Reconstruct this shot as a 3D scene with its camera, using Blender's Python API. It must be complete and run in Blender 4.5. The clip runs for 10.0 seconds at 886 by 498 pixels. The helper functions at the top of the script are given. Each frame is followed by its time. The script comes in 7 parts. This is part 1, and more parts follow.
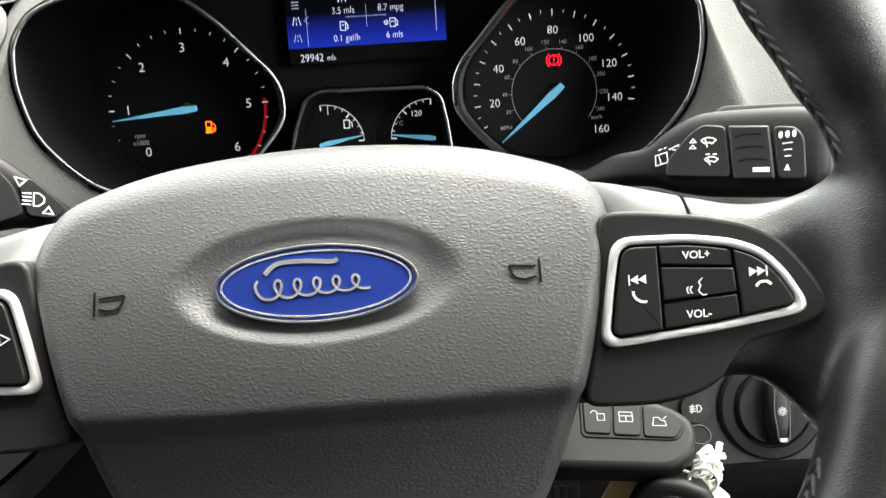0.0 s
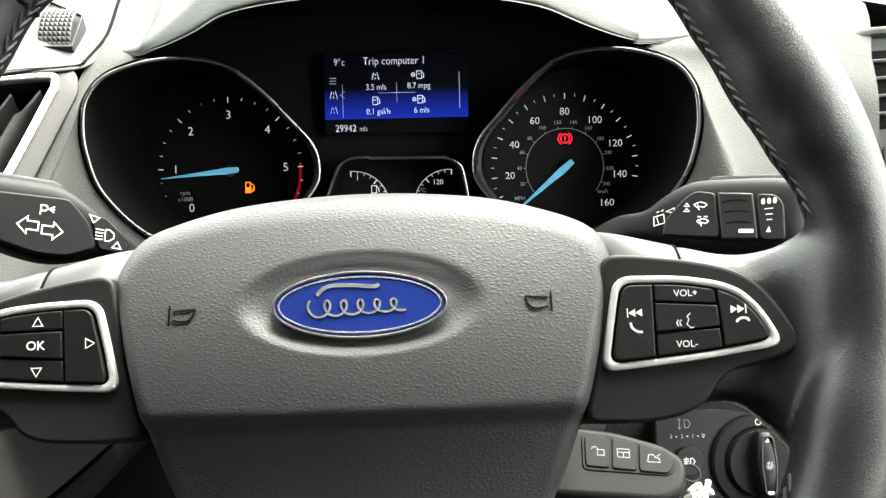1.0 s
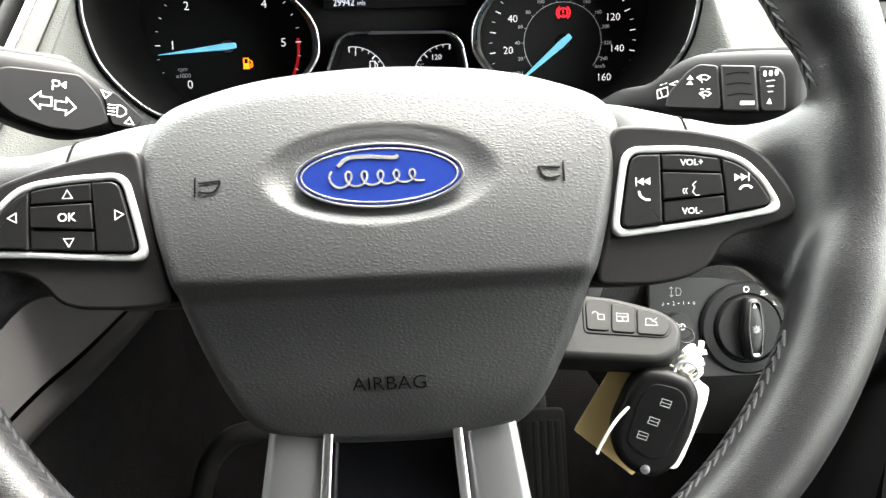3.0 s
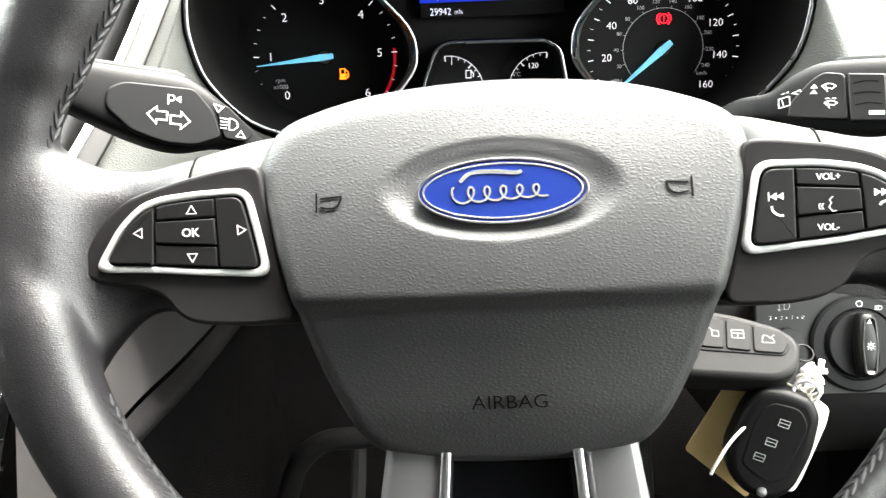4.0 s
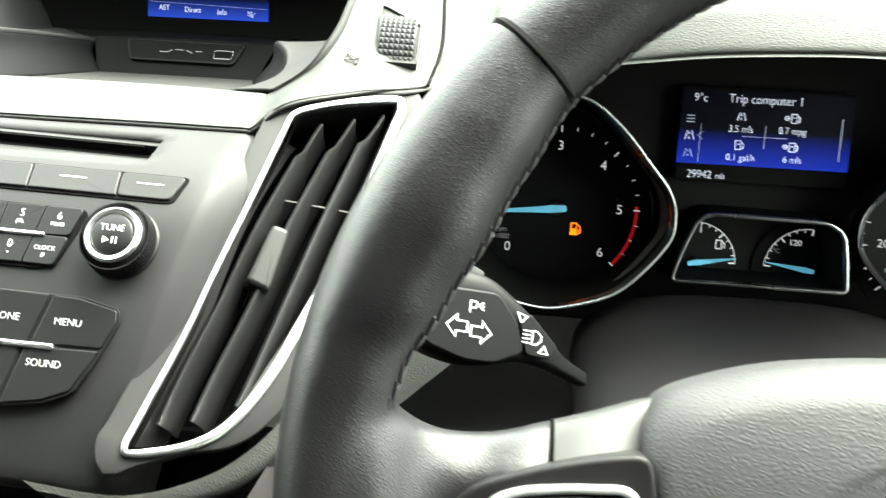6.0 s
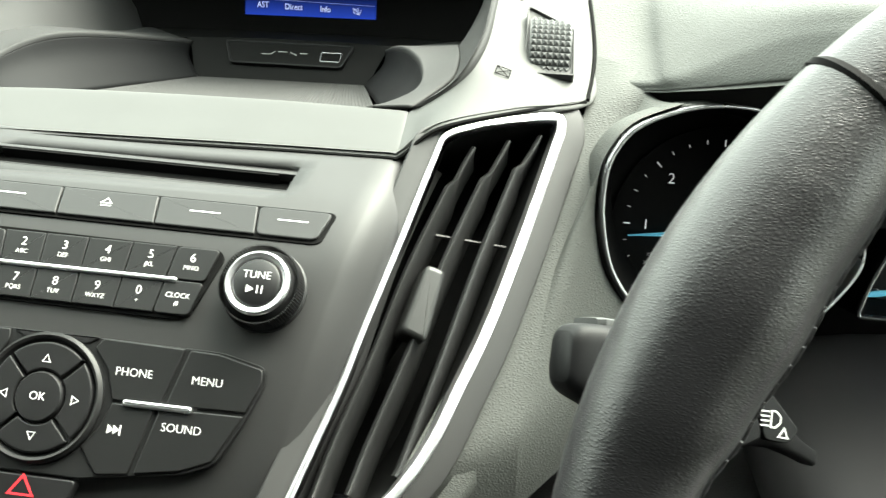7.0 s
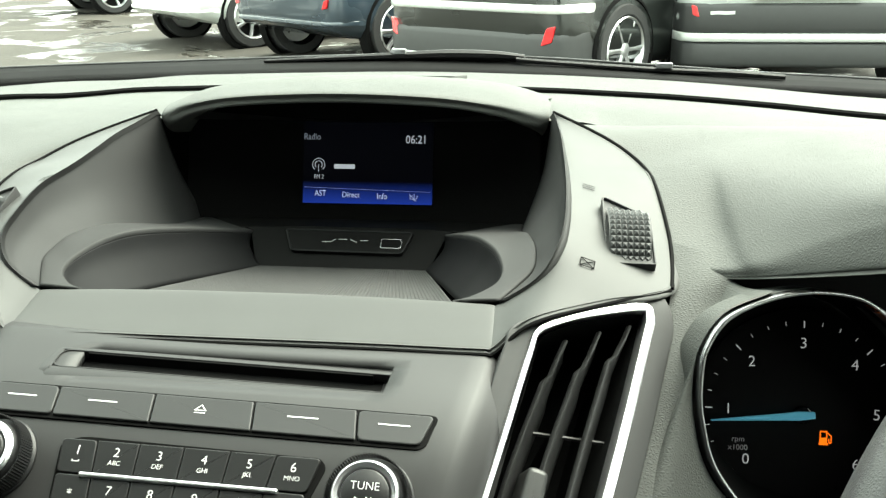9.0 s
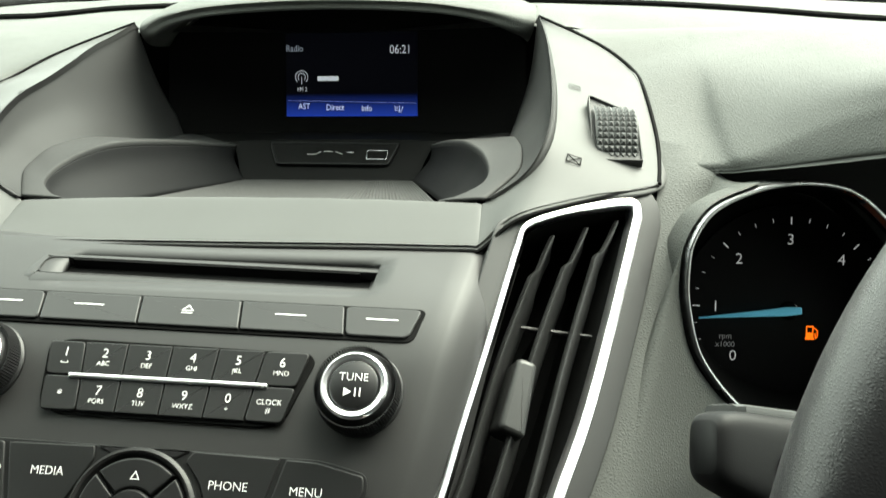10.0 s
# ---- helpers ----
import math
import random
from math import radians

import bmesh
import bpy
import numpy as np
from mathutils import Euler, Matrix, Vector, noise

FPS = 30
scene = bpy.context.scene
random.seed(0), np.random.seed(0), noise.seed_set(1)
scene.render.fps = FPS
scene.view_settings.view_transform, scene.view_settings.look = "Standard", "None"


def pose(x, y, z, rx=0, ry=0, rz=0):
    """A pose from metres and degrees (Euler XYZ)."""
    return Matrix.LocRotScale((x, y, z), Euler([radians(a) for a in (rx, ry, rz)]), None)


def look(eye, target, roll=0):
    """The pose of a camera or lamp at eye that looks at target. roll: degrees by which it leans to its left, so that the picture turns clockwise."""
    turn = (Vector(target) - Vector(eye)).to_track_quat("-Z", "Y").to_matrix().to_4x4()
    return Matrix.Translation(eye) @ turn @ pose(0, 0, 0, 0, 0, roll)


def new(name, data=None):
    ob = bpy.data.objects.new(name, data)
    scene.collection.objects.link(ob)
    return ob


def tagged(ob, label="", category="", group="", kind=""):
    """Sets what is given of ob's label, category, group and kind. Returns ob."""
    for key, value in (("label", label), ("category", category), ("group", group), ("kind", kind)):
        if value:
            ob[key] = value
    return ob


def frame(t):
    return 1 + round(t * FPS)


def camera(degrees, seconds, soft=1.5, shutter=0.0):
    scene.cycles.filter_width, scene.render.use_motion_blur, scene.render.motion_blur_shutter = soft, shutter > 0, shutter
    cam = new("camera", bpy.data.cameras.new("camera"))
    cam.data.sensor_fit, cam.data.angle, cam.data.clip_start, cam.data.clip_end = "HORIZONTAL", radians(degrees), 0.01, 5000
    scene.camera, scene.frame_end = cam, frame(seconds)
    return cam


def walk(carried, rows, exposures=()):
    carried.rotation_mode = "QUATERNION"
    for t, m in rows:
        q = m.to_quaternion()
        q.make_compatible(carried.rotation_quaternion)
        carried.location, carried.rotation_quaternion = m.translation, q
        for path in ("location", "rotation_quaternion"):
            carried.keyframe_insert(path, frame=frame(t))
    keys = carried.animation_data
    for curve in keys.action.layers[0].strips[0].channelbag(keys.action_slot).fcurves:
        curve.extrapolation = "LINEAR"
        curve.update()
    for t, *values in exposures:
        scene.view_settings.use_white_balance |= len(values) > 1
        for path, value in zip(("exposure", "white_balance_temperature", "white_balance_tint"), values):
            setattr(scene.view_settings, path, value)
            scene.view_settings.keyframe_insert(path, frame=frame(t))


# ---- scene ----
cam = camera(51.7, 10.0, soft=1.3, shutter=0.3)
METRES, EYE, TILT, LEAN, TURN = 0.42, 1.15, -29.0, 3.0, -2.0
ROWS = [
    (0.0, 0.0, 0.0, 0.0, -0.0, -0.0, 0.0),
    (0.5, -0.0062, -0.0824, -0.0334, -0.03, 4.04, -1.07),
    (1.0, -0.0176, -0.1111, -0.0478, 0.18, 5.45, -2.18),
    (1.5, -0.0145, -0.1427, -0.0531, -1.19, 2.65, -2.53),
    (2.0, -0.0307, -0.1432, -0.0594, -3.05, -0.75, -1.52),
    (3.5, -0.0664, -0.1357, -0.0556, 0.95, -2.13, -1.81),
    (4.0, -0.0986, -0.1267, -0.0502, 3.03, -1.86, -1.82),
    (4.5, -0.1292, -0.1172, -0.0421, 4.09, -2.0, -2.29),
    (5.0, -0.2004, -0.0703, -0.0076, 4.42, -2.33, -3.84),
    (5.5, -0.2984, -0.0275, 0.0472, 4.05, -0.91, -6.45),
    (6.0, -0.4016, 0.0397, 0.0972, 5.41, 1.32, -7.82),
    (7.5, -0.6157, 0.165, 0.1535, 8.77, -1.14, -7.3),
    (8.0, -0.6489, 0.1603, 0.1594, 9.73, -0.18, -7.06),
    (8.5, -0.6669, 0.1415, 0.1794, 9.02, 5.06, -6.92),
    (9.0, -0.6673, 0.1417, 0.1776, 7.63, 9.27, -6.33),
    (9.5, -0.6704, 0.1499, 0.1595, 7.08, 8.13, -5.65),
    (10.0, -0.6598, 0.1544, 0.139, 7.21, 5.31, -5.07),
]
walk(cam, [(t, pose(0, 0, EYE, TILT, LEAN, TURN) @ pose(METRES * x, METRES * y, METRES * z, 90 + pitch, roll, yaw)) for t, x, y, z, yaw, pitch, roll in ROWS],
     exposures=[(0.0, 3.95, 6600, 21), (1.0, 3.9, 6600, 19), (2.0, 4.3, 6600, 20), (3.5, 4.75, 6550, 21), (5.0, 4.6, 6550, 19), (5.5, 4.3, 6600, 15), (6.0, 4.05, 6600, 11), (7.5, 3.42, 6600, 9), (8.3, 3.17, 6650, 8), (9.0, 2.9, 6600, 7), (9.6, 2.95, 6600, 7), (10.0, 2.98, 6650, 7)])

# ---- world, sun, exposure ----
world = bpy.data.worlds.new("overcast_sky")
scene.world = world
world.use_nodes = True
wn = world.node_tree
sky = wn.nodes.new("ShaderNodeTexSky")
sky.sky_type, sky.sun_disc = "NISHITA", False
sky.sun_elevation, sky.sun_rotation = radians(56), radians(49)
sky.air_density, sky.dust_density, sky.ozone_density = 1.0, 4.0, 0.5
pale = wn.nodes.new("ShaderNodeMixRGB")
pale.inputs[0].default_value, pale.inputs[2].default_value = 0.75, (8.7, 9.8, 8.4, 1)
wn.links.new(sky.outputs[0], pale.inputs[1])
wn.links.new(pale.outputs[0], wn.nodes["Background"].inputs[0])
wn.nodes["Background"].inputs[1].default_value = 0.1
sun = new("sun", bpy.data.lights.new("sun", "SUN"))
sun.data.energy, sun.data.angle, sun.data.color = 2.2, radians(55), (0.95, 1.0, 0.87)
sun.matrix_world = look((2.4, 2.3, 5.6), (0, 0.2, 1))

# ---- materials ----
def mat(name, col, rough=0.5, metal=0.0, grain=None, var=0.12, var_scale=40.0, emit=0.0, coat=0.0, spec=0.5, smear=0.0):
    """A principled material. grain: (kind, cells per metre, depth in metres)."""
    m = bpy.data.materials.new(name)
    m.use_nodes = True
    t = m.node_tree
    b = t.nodes["Principled BSDF"]
    b.inputs["Metallic"].default_value, b.inputs["Roughness"].default_value = metal, rough
    b.inputs["Specular IOR Level"].default_value = spec
    b.inputs["Coat Weight"].default_value, b.inputs["Coat Roughness"].default_value = coat, 0.08
    co = t.nodes.new("ShaderNodeTexCoord")
    if var:
        n = t.nodes.new("ShaderNodeTexNoise")
        n.inputs["Scale"].default_value, n.inputs["Detail"].default_value = var_scale, 6.0
        t.links.new(co.outputs["Object"], n.inputs["Vector"])
        mx = t.nodes.new("ShaderNodeMixRGB")
        mx.inputs[1].default_value = (*[c * (1 - var) for c in col], 1)
        mx.inputs[2].default_value = (*[min(1, c * (1 + var)) for c in col], 1)
        t.links.new(n.outputs["Fac"], mx.inputs[0])
        t.links.new(mx.outputs[0], b.inputs["Base Color"])
        r = t.nodes.new("ShaderNodeMapRange")
        r.inputs["To Min"].default_value, r.inputs["To Max"].default_value = max(0.02, rough - 0.08 - smear), min(1, rough + 0.08 + smear)
        n2 = t.nodes.new("ShaderNodeTexNoise")
        n2.inputs["Scale"].default_value, n2.inputs["Detail"].default_value = var_scale * 0.4, 8.0
        t.links.new(co.outputs["Object"], n2.inputs["Vector"])
        t.links.new(n2.outputs["Fac"], r.inputs["Value"])
        t.links.new(r.outputs[0], b.inputs["Roughness"])
    else:
        b.inputs["Base Color"].default_value = (*col, 1)
    if emit:
        b.inputs["Emission Color"].default_value, b.inputs["Emission Strength"].default_value = (*col, 1), emit
    if grain:
        kind, scale, depth = grain
        warp = t.nodes.new("ShaderNodeTexNoise")
        warp.inputs["Scale"].default_value, warp.inputs["Detail"].default_value = scale * 0.30, 4.0
        t.links.new(co.outputs["Object"], warp.inputs["Vector"])
        add = t.nodes.new("ShaderNodeVectorMath")
        add.operation = "MULTIPLY_ADD"
        add.inputs[1].default_value = (1.9 / scale,) * 3
        t.links.new(warp.outputs["Color"], add.inputs[0])
        squash = t.nodes.new("ShaderNodeVectorMath")
        squash.operation = "MULTIPLY"
        squash.inputs[1].default_value = (0.8, 1.3, 1.0) if kind == "hide" else (1, 1, 1)
        t.links.new(co.outputs["Object"], squash.inputs[0])
        t.links.new(squash.outputs[0], add.inputs[2])
        if kind == "hide":
            v = t.nodes.new("ShaderNodeTexVoronoi")
            v.feature = "DISTANCE_TO_EDGE"
            v.inputs["Scale"].default_value = scale
            t.links.new(add.outputs[0], v.inputs["Vector"])
            ramp = t.nodes.new("ShaderNodeMapRange")
            ramp.interpolation_type = "SMOOTHSTEP"
            ramp.inputs["From Max"].default_value = 0.42
            t.links.new(v.outputs["Distance"], ramp.inputs["Value"])
            high = ramp.outputs[0]
        else:
            v = t.nodes.new("ShaderNodeTexNoise")
            v.inputs["Scale"].default_value, v.inputs["Detail"].default_value = scale, 2.0
            t.links.new(co.outputs["Object"], v.inputs["Vector"])
            high = v.outputs["Fac"]
        bump = t.nodes.new("ShaderNodeBump")
        bump.inputs["Strength"].default_value, bump.inputs["Distance"].default_value = 1.0, depth
        t.links.new(high, bump.inputs["Height"])
        t.links.new(bump.outputs[0], b.inputs["Normal"])
    return m


PAD = mat("airbag_vinyl", (0.033, 0.0335, 0.0345), 0.5, grain=("hide", 600, 0.00008), var=0.12, spec=0.4)
LEATHER = mat("black_leather", (0.0125, 0.012, 0.0135), 0.37, grain=("hide", 1100, 0.00005), spec=0.55, var=0.2, smear=0.07)
# soft creases over the leather's grain
ln = LEATHER.node_tree
crease, cb = ln.nodes.new("ShaderNodeTexNoise"), ln.nodes.new("ShaderNodeBump")
crease.inputs["Scale"].default_value, crease.inputs["Detail"].default_value, crease.inputs["Distortion"].default_value = 70.0, 4.0, 1.5
cb.inputs["Strength"].default_value, cb.inputs["Distance"].default_value = 0.22, 0.0006
ln.links.new([n for n in ln.nodes if n.type == "TEX_COORD"][0].outputs["Object"], crease.inputs["Vector"])
ln.links.new(crease.outputs["Fac"], cb.inputs["Height"])
ln.links.new([n for n in ln.nodes if n.type == "BUMP" and n != cb][0].outputs[0], cb.inputs["Normal"])
ln.links.new(cb.outputs[0], ln.nodes["Principled BSDF"].inputs["Normal"])
SATIN = mat("satin_dark_plastic", (0.042, 0.043, 0.043), 0.42, grain=("noise", 2600, 0.00004), spec=0.3)
PANEL = mat("switch_panel_plastic", (0.0125, 0.0117, 0.0122), 0.45, grain=("noise", 2600, 0.00006), spec=0.2)
KEY = mat("black_key_plastic", (0.0078, 0.0076, 0.0081), 0.42, grain=("noise", 2600, 0.00003), smear=0.05, spec=0.25)
GLOSS = mat("piano_black", (0.004, 0.004, 0.005), 0.12, var=0.3, smear=0.04)
MATT = mat("matt_black", (0.005, 0.005, 0.005), 0.8, spec=0.03)
DIAL = mat("dial_black", (0.0070, 0.0068, 0.0071), 0.6, spec=0.12)
CHROME = mat("satin_chrome", (0.86, 0.85, 0.88), 0.3, metal=1.0, var=0.05)
BRIGHTSATIN = mat("bright_satin_silver", (0.72, 0.72, 0.73), 0.32, metal=0.55, var=0.05)
DARKCHROME = mat("dark_chrome", (0.30, 0.30, 0.31), 0.28, metal=1.0, var=0.05)
STEEL = mat("silver_paint", (0.17, 0.17, 0.175), 0.34, metal=0.7, var=0.06)
DASH = mat("dash_soft_vinyl", (0.052, 0.054, 0.051), 0.65, grain=("hide", 640, 0.00014), var=0.1, spec=0.2)
FASCIA = mat("graphite_fascia", (0.0148, 0.0144, 0.0147), 0.54, grain=("noise", 3000, 0.00003), var=0.05, smear=0.03, spec=0.35)
BEZEL = mat("silver_grey_fascia", (0.044, 0.0445, 0.0435), 0.5, grain=("noise", 3000, 0.00003), var=0.05, spec=0.18)
# bezel grey darkened to stand in for the shade inside the tray
TRAYSHADE = mat("tray_shade_plastic", (0.010, 0.010, 0.0105), 0.6, grain=("noise", 2600, 0.00004), spec=0.06)
INK = mat("dull_black_plastic", (0.005, 0.005, 0.005), 0.6, spec=0.05)
STALK = mat("stalk_black_plastic", (0.0055, 0.0055, 0.006), 0.5, grain=("noise", 2600, 0.00004), spec=0.14)
VENT = mat("vent_black", (0.013, 0.013, 0.013), 0.42, grain=("noise", 2000, 0.00004), spec=0.35)
LOWER = mat("lower_trim_grey", (0.030, 0.029, 0.0295), 0.6, grain=("hide", 700, 0.0002), spec=0.2)
FOOT = mat("console_grey_plastic", (0.095, 0.089, 0.090), 0.5, grain=("noise", 2400, 0.00005))
BAND = mat("band_grey_plastic", (0.026, 0.024, 0.0245), 0.6, grain=("noise", 2400, 0.00005), spec=0.2)
CARPET = mat("carpet", (0.0095, 0.0085, 0.0088), 0.95, grain=("noise", 700, 0.002), var=0.4, spec=0.05)
# lining grey set well below its real tone to cut bounced light
HEAD = mat("headlining", (0.075, 0.075, 0.073), 0.9, spec=0.1, grain=("noise", 900, 0.0005))
WHITE = mat("white_print", (0.6, 0.6, 0.595), 0.5, var=0)
GREY = mat("grey_print", (0.22, 0.22, 0.22), 0.5, var=0)
EMBOSS = mat("embossed_line", (0.004, 0.004, 0.004), 0.7, var=0, spec=0.05)
FOBBLACK = mat("fob_black_plastic", (0.003, 0.003, 0.0032), 0.45, grain=("noise", 2600, 0.00003), var=0.3, smear=0.05, spec=0.1)
FOBGREY = mat("fob_grey_plastic", (0.0042, 0.0042, 0.0042), 0.5, grain=("noise", 2600, 0.00003), spec=0.12)
# bezel grey darkened part way, for the shade under the screen hood
WALLSHADE = mat("recess_shade_plastic", (0.027, 0.0268, 0.027), 0.6, grain=("noise", 2600, 0.00004), spec=0.10)
BLUE = mat("badge_blue", (0.012, 0.028, 0.17), 0.22, coat=0.6, var=0.15, var_scale=90)
SILVER = mat("badge_silver", (0.8, 0.81, 0.83), 0.25, metal=0.8, var=0.04)
RED = mat("red_print", (0.6, 0.02, 0.03), 0.5, var=0)
LIT = mat("lit_numeral", (0.5, 0.51, 0.51), 0.5, var=0, emit=0.075)
DIM = mat("dim_numeral", (0.3, 0.3, 0.31), 0.5, var=0, emit=0.024)
NEEDLE = mat("needle_blue", (0.11, 0.42, 0.58), 0.4, var=0, emit=0.043)
AMBER = mat("amber_lamp", (1.0, 0.15, 0.004), 0.5, var=0, emit=0.192)
REDLAMP = mat("red_lamp", (0.85, 0.008, 0.016), 0.5, var=0, emit=0.221)
REDDIM = mat("red_band", (0.35, 0.006, 0.008), 0.5, var=0, emit=0.039)
SCREENW = mat("screen_white", (0.7, 0.74, 0.82), 0.5, var=0, emit=0.058)
SCREENG = mat("screen_grey", (0.4, 0.45, 0.55), 0.5, var=0, emit=0.036)
TRIPW = mat("trip_white", (0.6, 0.65, 0.75), 0.5, var=0, emit=0.072)
WIDE = mat("grey_key_plastic", (0.021, 0.021, 0.0215), 0.42, grain=("noise", 2600, 0.00003), spec=0.2)
OFFWHITE = mat("card_white", (0.72, 0.70, 0.60), 0.8, var=0.08)
KRAFT = mat("kraft_card", (0.42, 0.30, 0.13), 0.8, var=0.15, var_scale=60)
THREAD = mat("dark_thread", (0.02, 0.02, 0.022), 0.45, var=0.1)
KEYTOP = mat("number_key_plastic", (0.0085, 0.0085, 0.0088), 0.42, grain=("noise", 2600, 0.00003), spec=0.25)
STRING = mat("white_string", (0.75, 0.73, 0.68), 0.9, var=0.1)
RUBBER = mat("rubber", (0.02, 0.02, 0.02), 0.8, grain=("noise", 800, 0.0004))


def glow(name, low, high, z0, z1, strength):
    """A screen whose light falls off from its foot upwards."""
    m = bpy.data.materials.new(name)
    m.use_nodes = True
    t = m.node_tree
    b = t.nodes["Principled BSDF"]
    b.inputs["Base Color"].default_value, b.inputs["Roughness"].default_value = (0.0018, 0.0018, 0.002, 1), 0.5
    b.inputs["Specular IOR Level"].default_value = 0.1
    co, sep, r, mx = (t.nodes.new(k) for k in ("ShaderNodeTexCoord", "ShaderNodeSeparateXYZ", "ShaderNodeMapRange", "ShaderNodeMixRGB"))
    t.links.new(co.outputs["Object"], sep.inputs[0])
    t.links.new(sep.outputs[1], r.inputs["Value"])
    r.inputs["From Min"].default_value, r.inputs["From Max"].default_value = z0, z1
    mx.inputs[1].default_value, mx.inputs[2].default_value = (*low, 1), (*high, 1)
    t.links.new(r.outputs[0], mx.inputs[0])
    t.links.new(mx.outputs[0], b.inputs["Emission Color"])
    b.inputs["Emission Strength"].default_value = strength
    return m


# ---- shape helpers: local x to the right, y up the face, z towards the driver, millimetres in, metres out ----
MM = 0.001


def frame_at(x, y, z, lean, yaw=0.0, roll=0.0):
    """A face that leans back by lean degrees from upright."""
    return pose(x, y, z, 90 - lean, 0, yaw) @ pose(0, 0, 0, 0, 0, roll)


def thing(name, m=None, label="", category="", group="", kind=""):
    ob = new(name)
    ob.empty_display_size = 0.02
    if m is not None:
        ob.matrix_basis = m
    return tagged(ob, label, category, group, kind)


def part(name, bm, material, parent=None, label="", m=None, smooth=True, sharp=40):
    me = bpy.data.meshes.new(name)
    bmesh.ops.recalc_face_normals(bm, faces=bm.faces[:])
    if smooth:
        for f in bm.faces:
            f.smooth = True
        for e in bm.edges:
            if len(e.link_faces) == 2 and e.calc_face_angle(0) > radians(sharp):
                e.smooth = False
    bm.to_mesh(me)
    bm.free()
    me.materials.append(material)
    ob = new(name, me)
    if m is not None:
        ob.matrix_basis = m
    if parent is not None:
        ob.parent = parent
    if label:
        tagged(ob, label)
    return ob


def crom(pts, n, closed=False):
    """n points along a Catmull-Rom curve through pts."""
    p = [Vector(q) for q in pts]
    k = len(p)
    spans = k if closed else k - 1
    out = []
    for i in range(n):
        s = i / n * spans if closed else i / (n - 1) * spans
        j = min(int(s), spans - 1)
        f = s - j
        if closed:
            a, b, c, d = (p[(j + o) % k] for o in (-1, 0, 1, 2))
        else:
            a, b, c, d = p[max(j - 1, 0)], p[j], p[j + 1], p[min(j + 2, k - 1)]
        out.append(0.5 * (2 * b + (c - a) * f + (2 * a - 5 * b + 4 * c - d) * f * f + (3 * b - a - 3 * c + d) * f ** 3))
    return out


def fillet(pts, r, n=4):
    """A polygon with its corners rounded by r."""
    out = []
    k = len(pts)
    for i in range(k):
        a, b, c = Vector(pts[i - 1]).to_2d(), Vector(pts[i]).to_2d(), Vector(pts[(i + 1) % k]).to_2d()
        d = min(r, (a - b).length * 0.45, (c - b).length * 0.45)
        p, q = b + (a - b).normalized() * d, b + (c - b).normalized() * d
        for j in range(n + 1):
            f = j / n
            out.append(p * (1 - f) ** 2 + b * 2 * f * (1 - f) + q * f * f)
    return out


def area2(pts):
    return sum(pts[i - 1][0] * pts[i][1] - pts[i][0] * pts[i - 1][1] for i in range(len(pts)))


def inset(pts, d):
    """A closed outline moved inwards by d."""
    p = [Vector(q).to_2d() for q in pts]
    s = 1 if area2(p) > 0 else -1
    k = len(p)
    out = []
    for i in range(k):
        e1, e2 = p[i] - p[i - 1], p[(i + 1) % k] - p[i]
        e1 = e1.normalized() if e1.length > 1e-9 else e2.normalized()
        e2 = e2.normalized() if e2.length > 1e-9 else e1
        n1, n2 = Vector((-e1.y, e1.x)) * s, Vector((-e2.y, e2.x)) * s
        m = n1 + n2
        m = m.normalized() if m.length > 1e-6 else n1
        out.append(p[i] + m * d / max(0.5, m.dot(n1)))
    return out


def plate(outline, z0, z1, bevel=0.6, steps=3, bm=None, crown=0.0):
    """A slab with a rounded front edge; its outline is in mm, z0 to z1 its depth."""
    bm = bm or bmesh.new()
    rings = [(outline, z0), (outline, z1 - bevel)]
    for i in range(1, steps + 1):
        a = math.pi / 2 * i / steps
        rings.append((inset(outline, bevel * (1 - math.cos(a))), z1 - bevel * (1 - math.sin(a))))
    vs = [[bm.verts.new((q[0] * MM, q[1] * MM, z * MM)) for q in o] for o, z in rings]
    k = len(outline)
    for a, b in zip(vs, vs[1:]):
        for i in range(k):
            bm.faces.new((a[i - 1], a[i], b[i], b[i - 1]))
    cap = bm.faces.new(vs[-1])
    bm.faces.new(vs[0])
    for e in cap.edges:
        e.smooth = False
    return bm


def hoop(outline, width, z0, z1, bevel=0.6, bm=None):
    """A closed frame that follows an outline (mm), its section rounded to the front."""
    bm = bm or bmesh.new()
    prof = [(0, z0), (0, z1 - bevel), (bevel * 0.3, z1 - bevel * 0.3), (bevel, z1), (width - bevel, z1), (width - bevel * 0.3, z1 - bevel * 0.3), (width, z1 - bevel), (width, z0)]
    vs = [[bm.verts.new((q[0] * MM, q[1] * MM, z * MM)) for q in inset(outline, d)] for d, z in prof]
    k = len(outline)
    for a, b in zip(vs, vs[1:] + vs[:1]):
        for i in range(k):
            bm.faces.new((a[i - 1], a[i], b[i], b[i - 1]))
    return bm


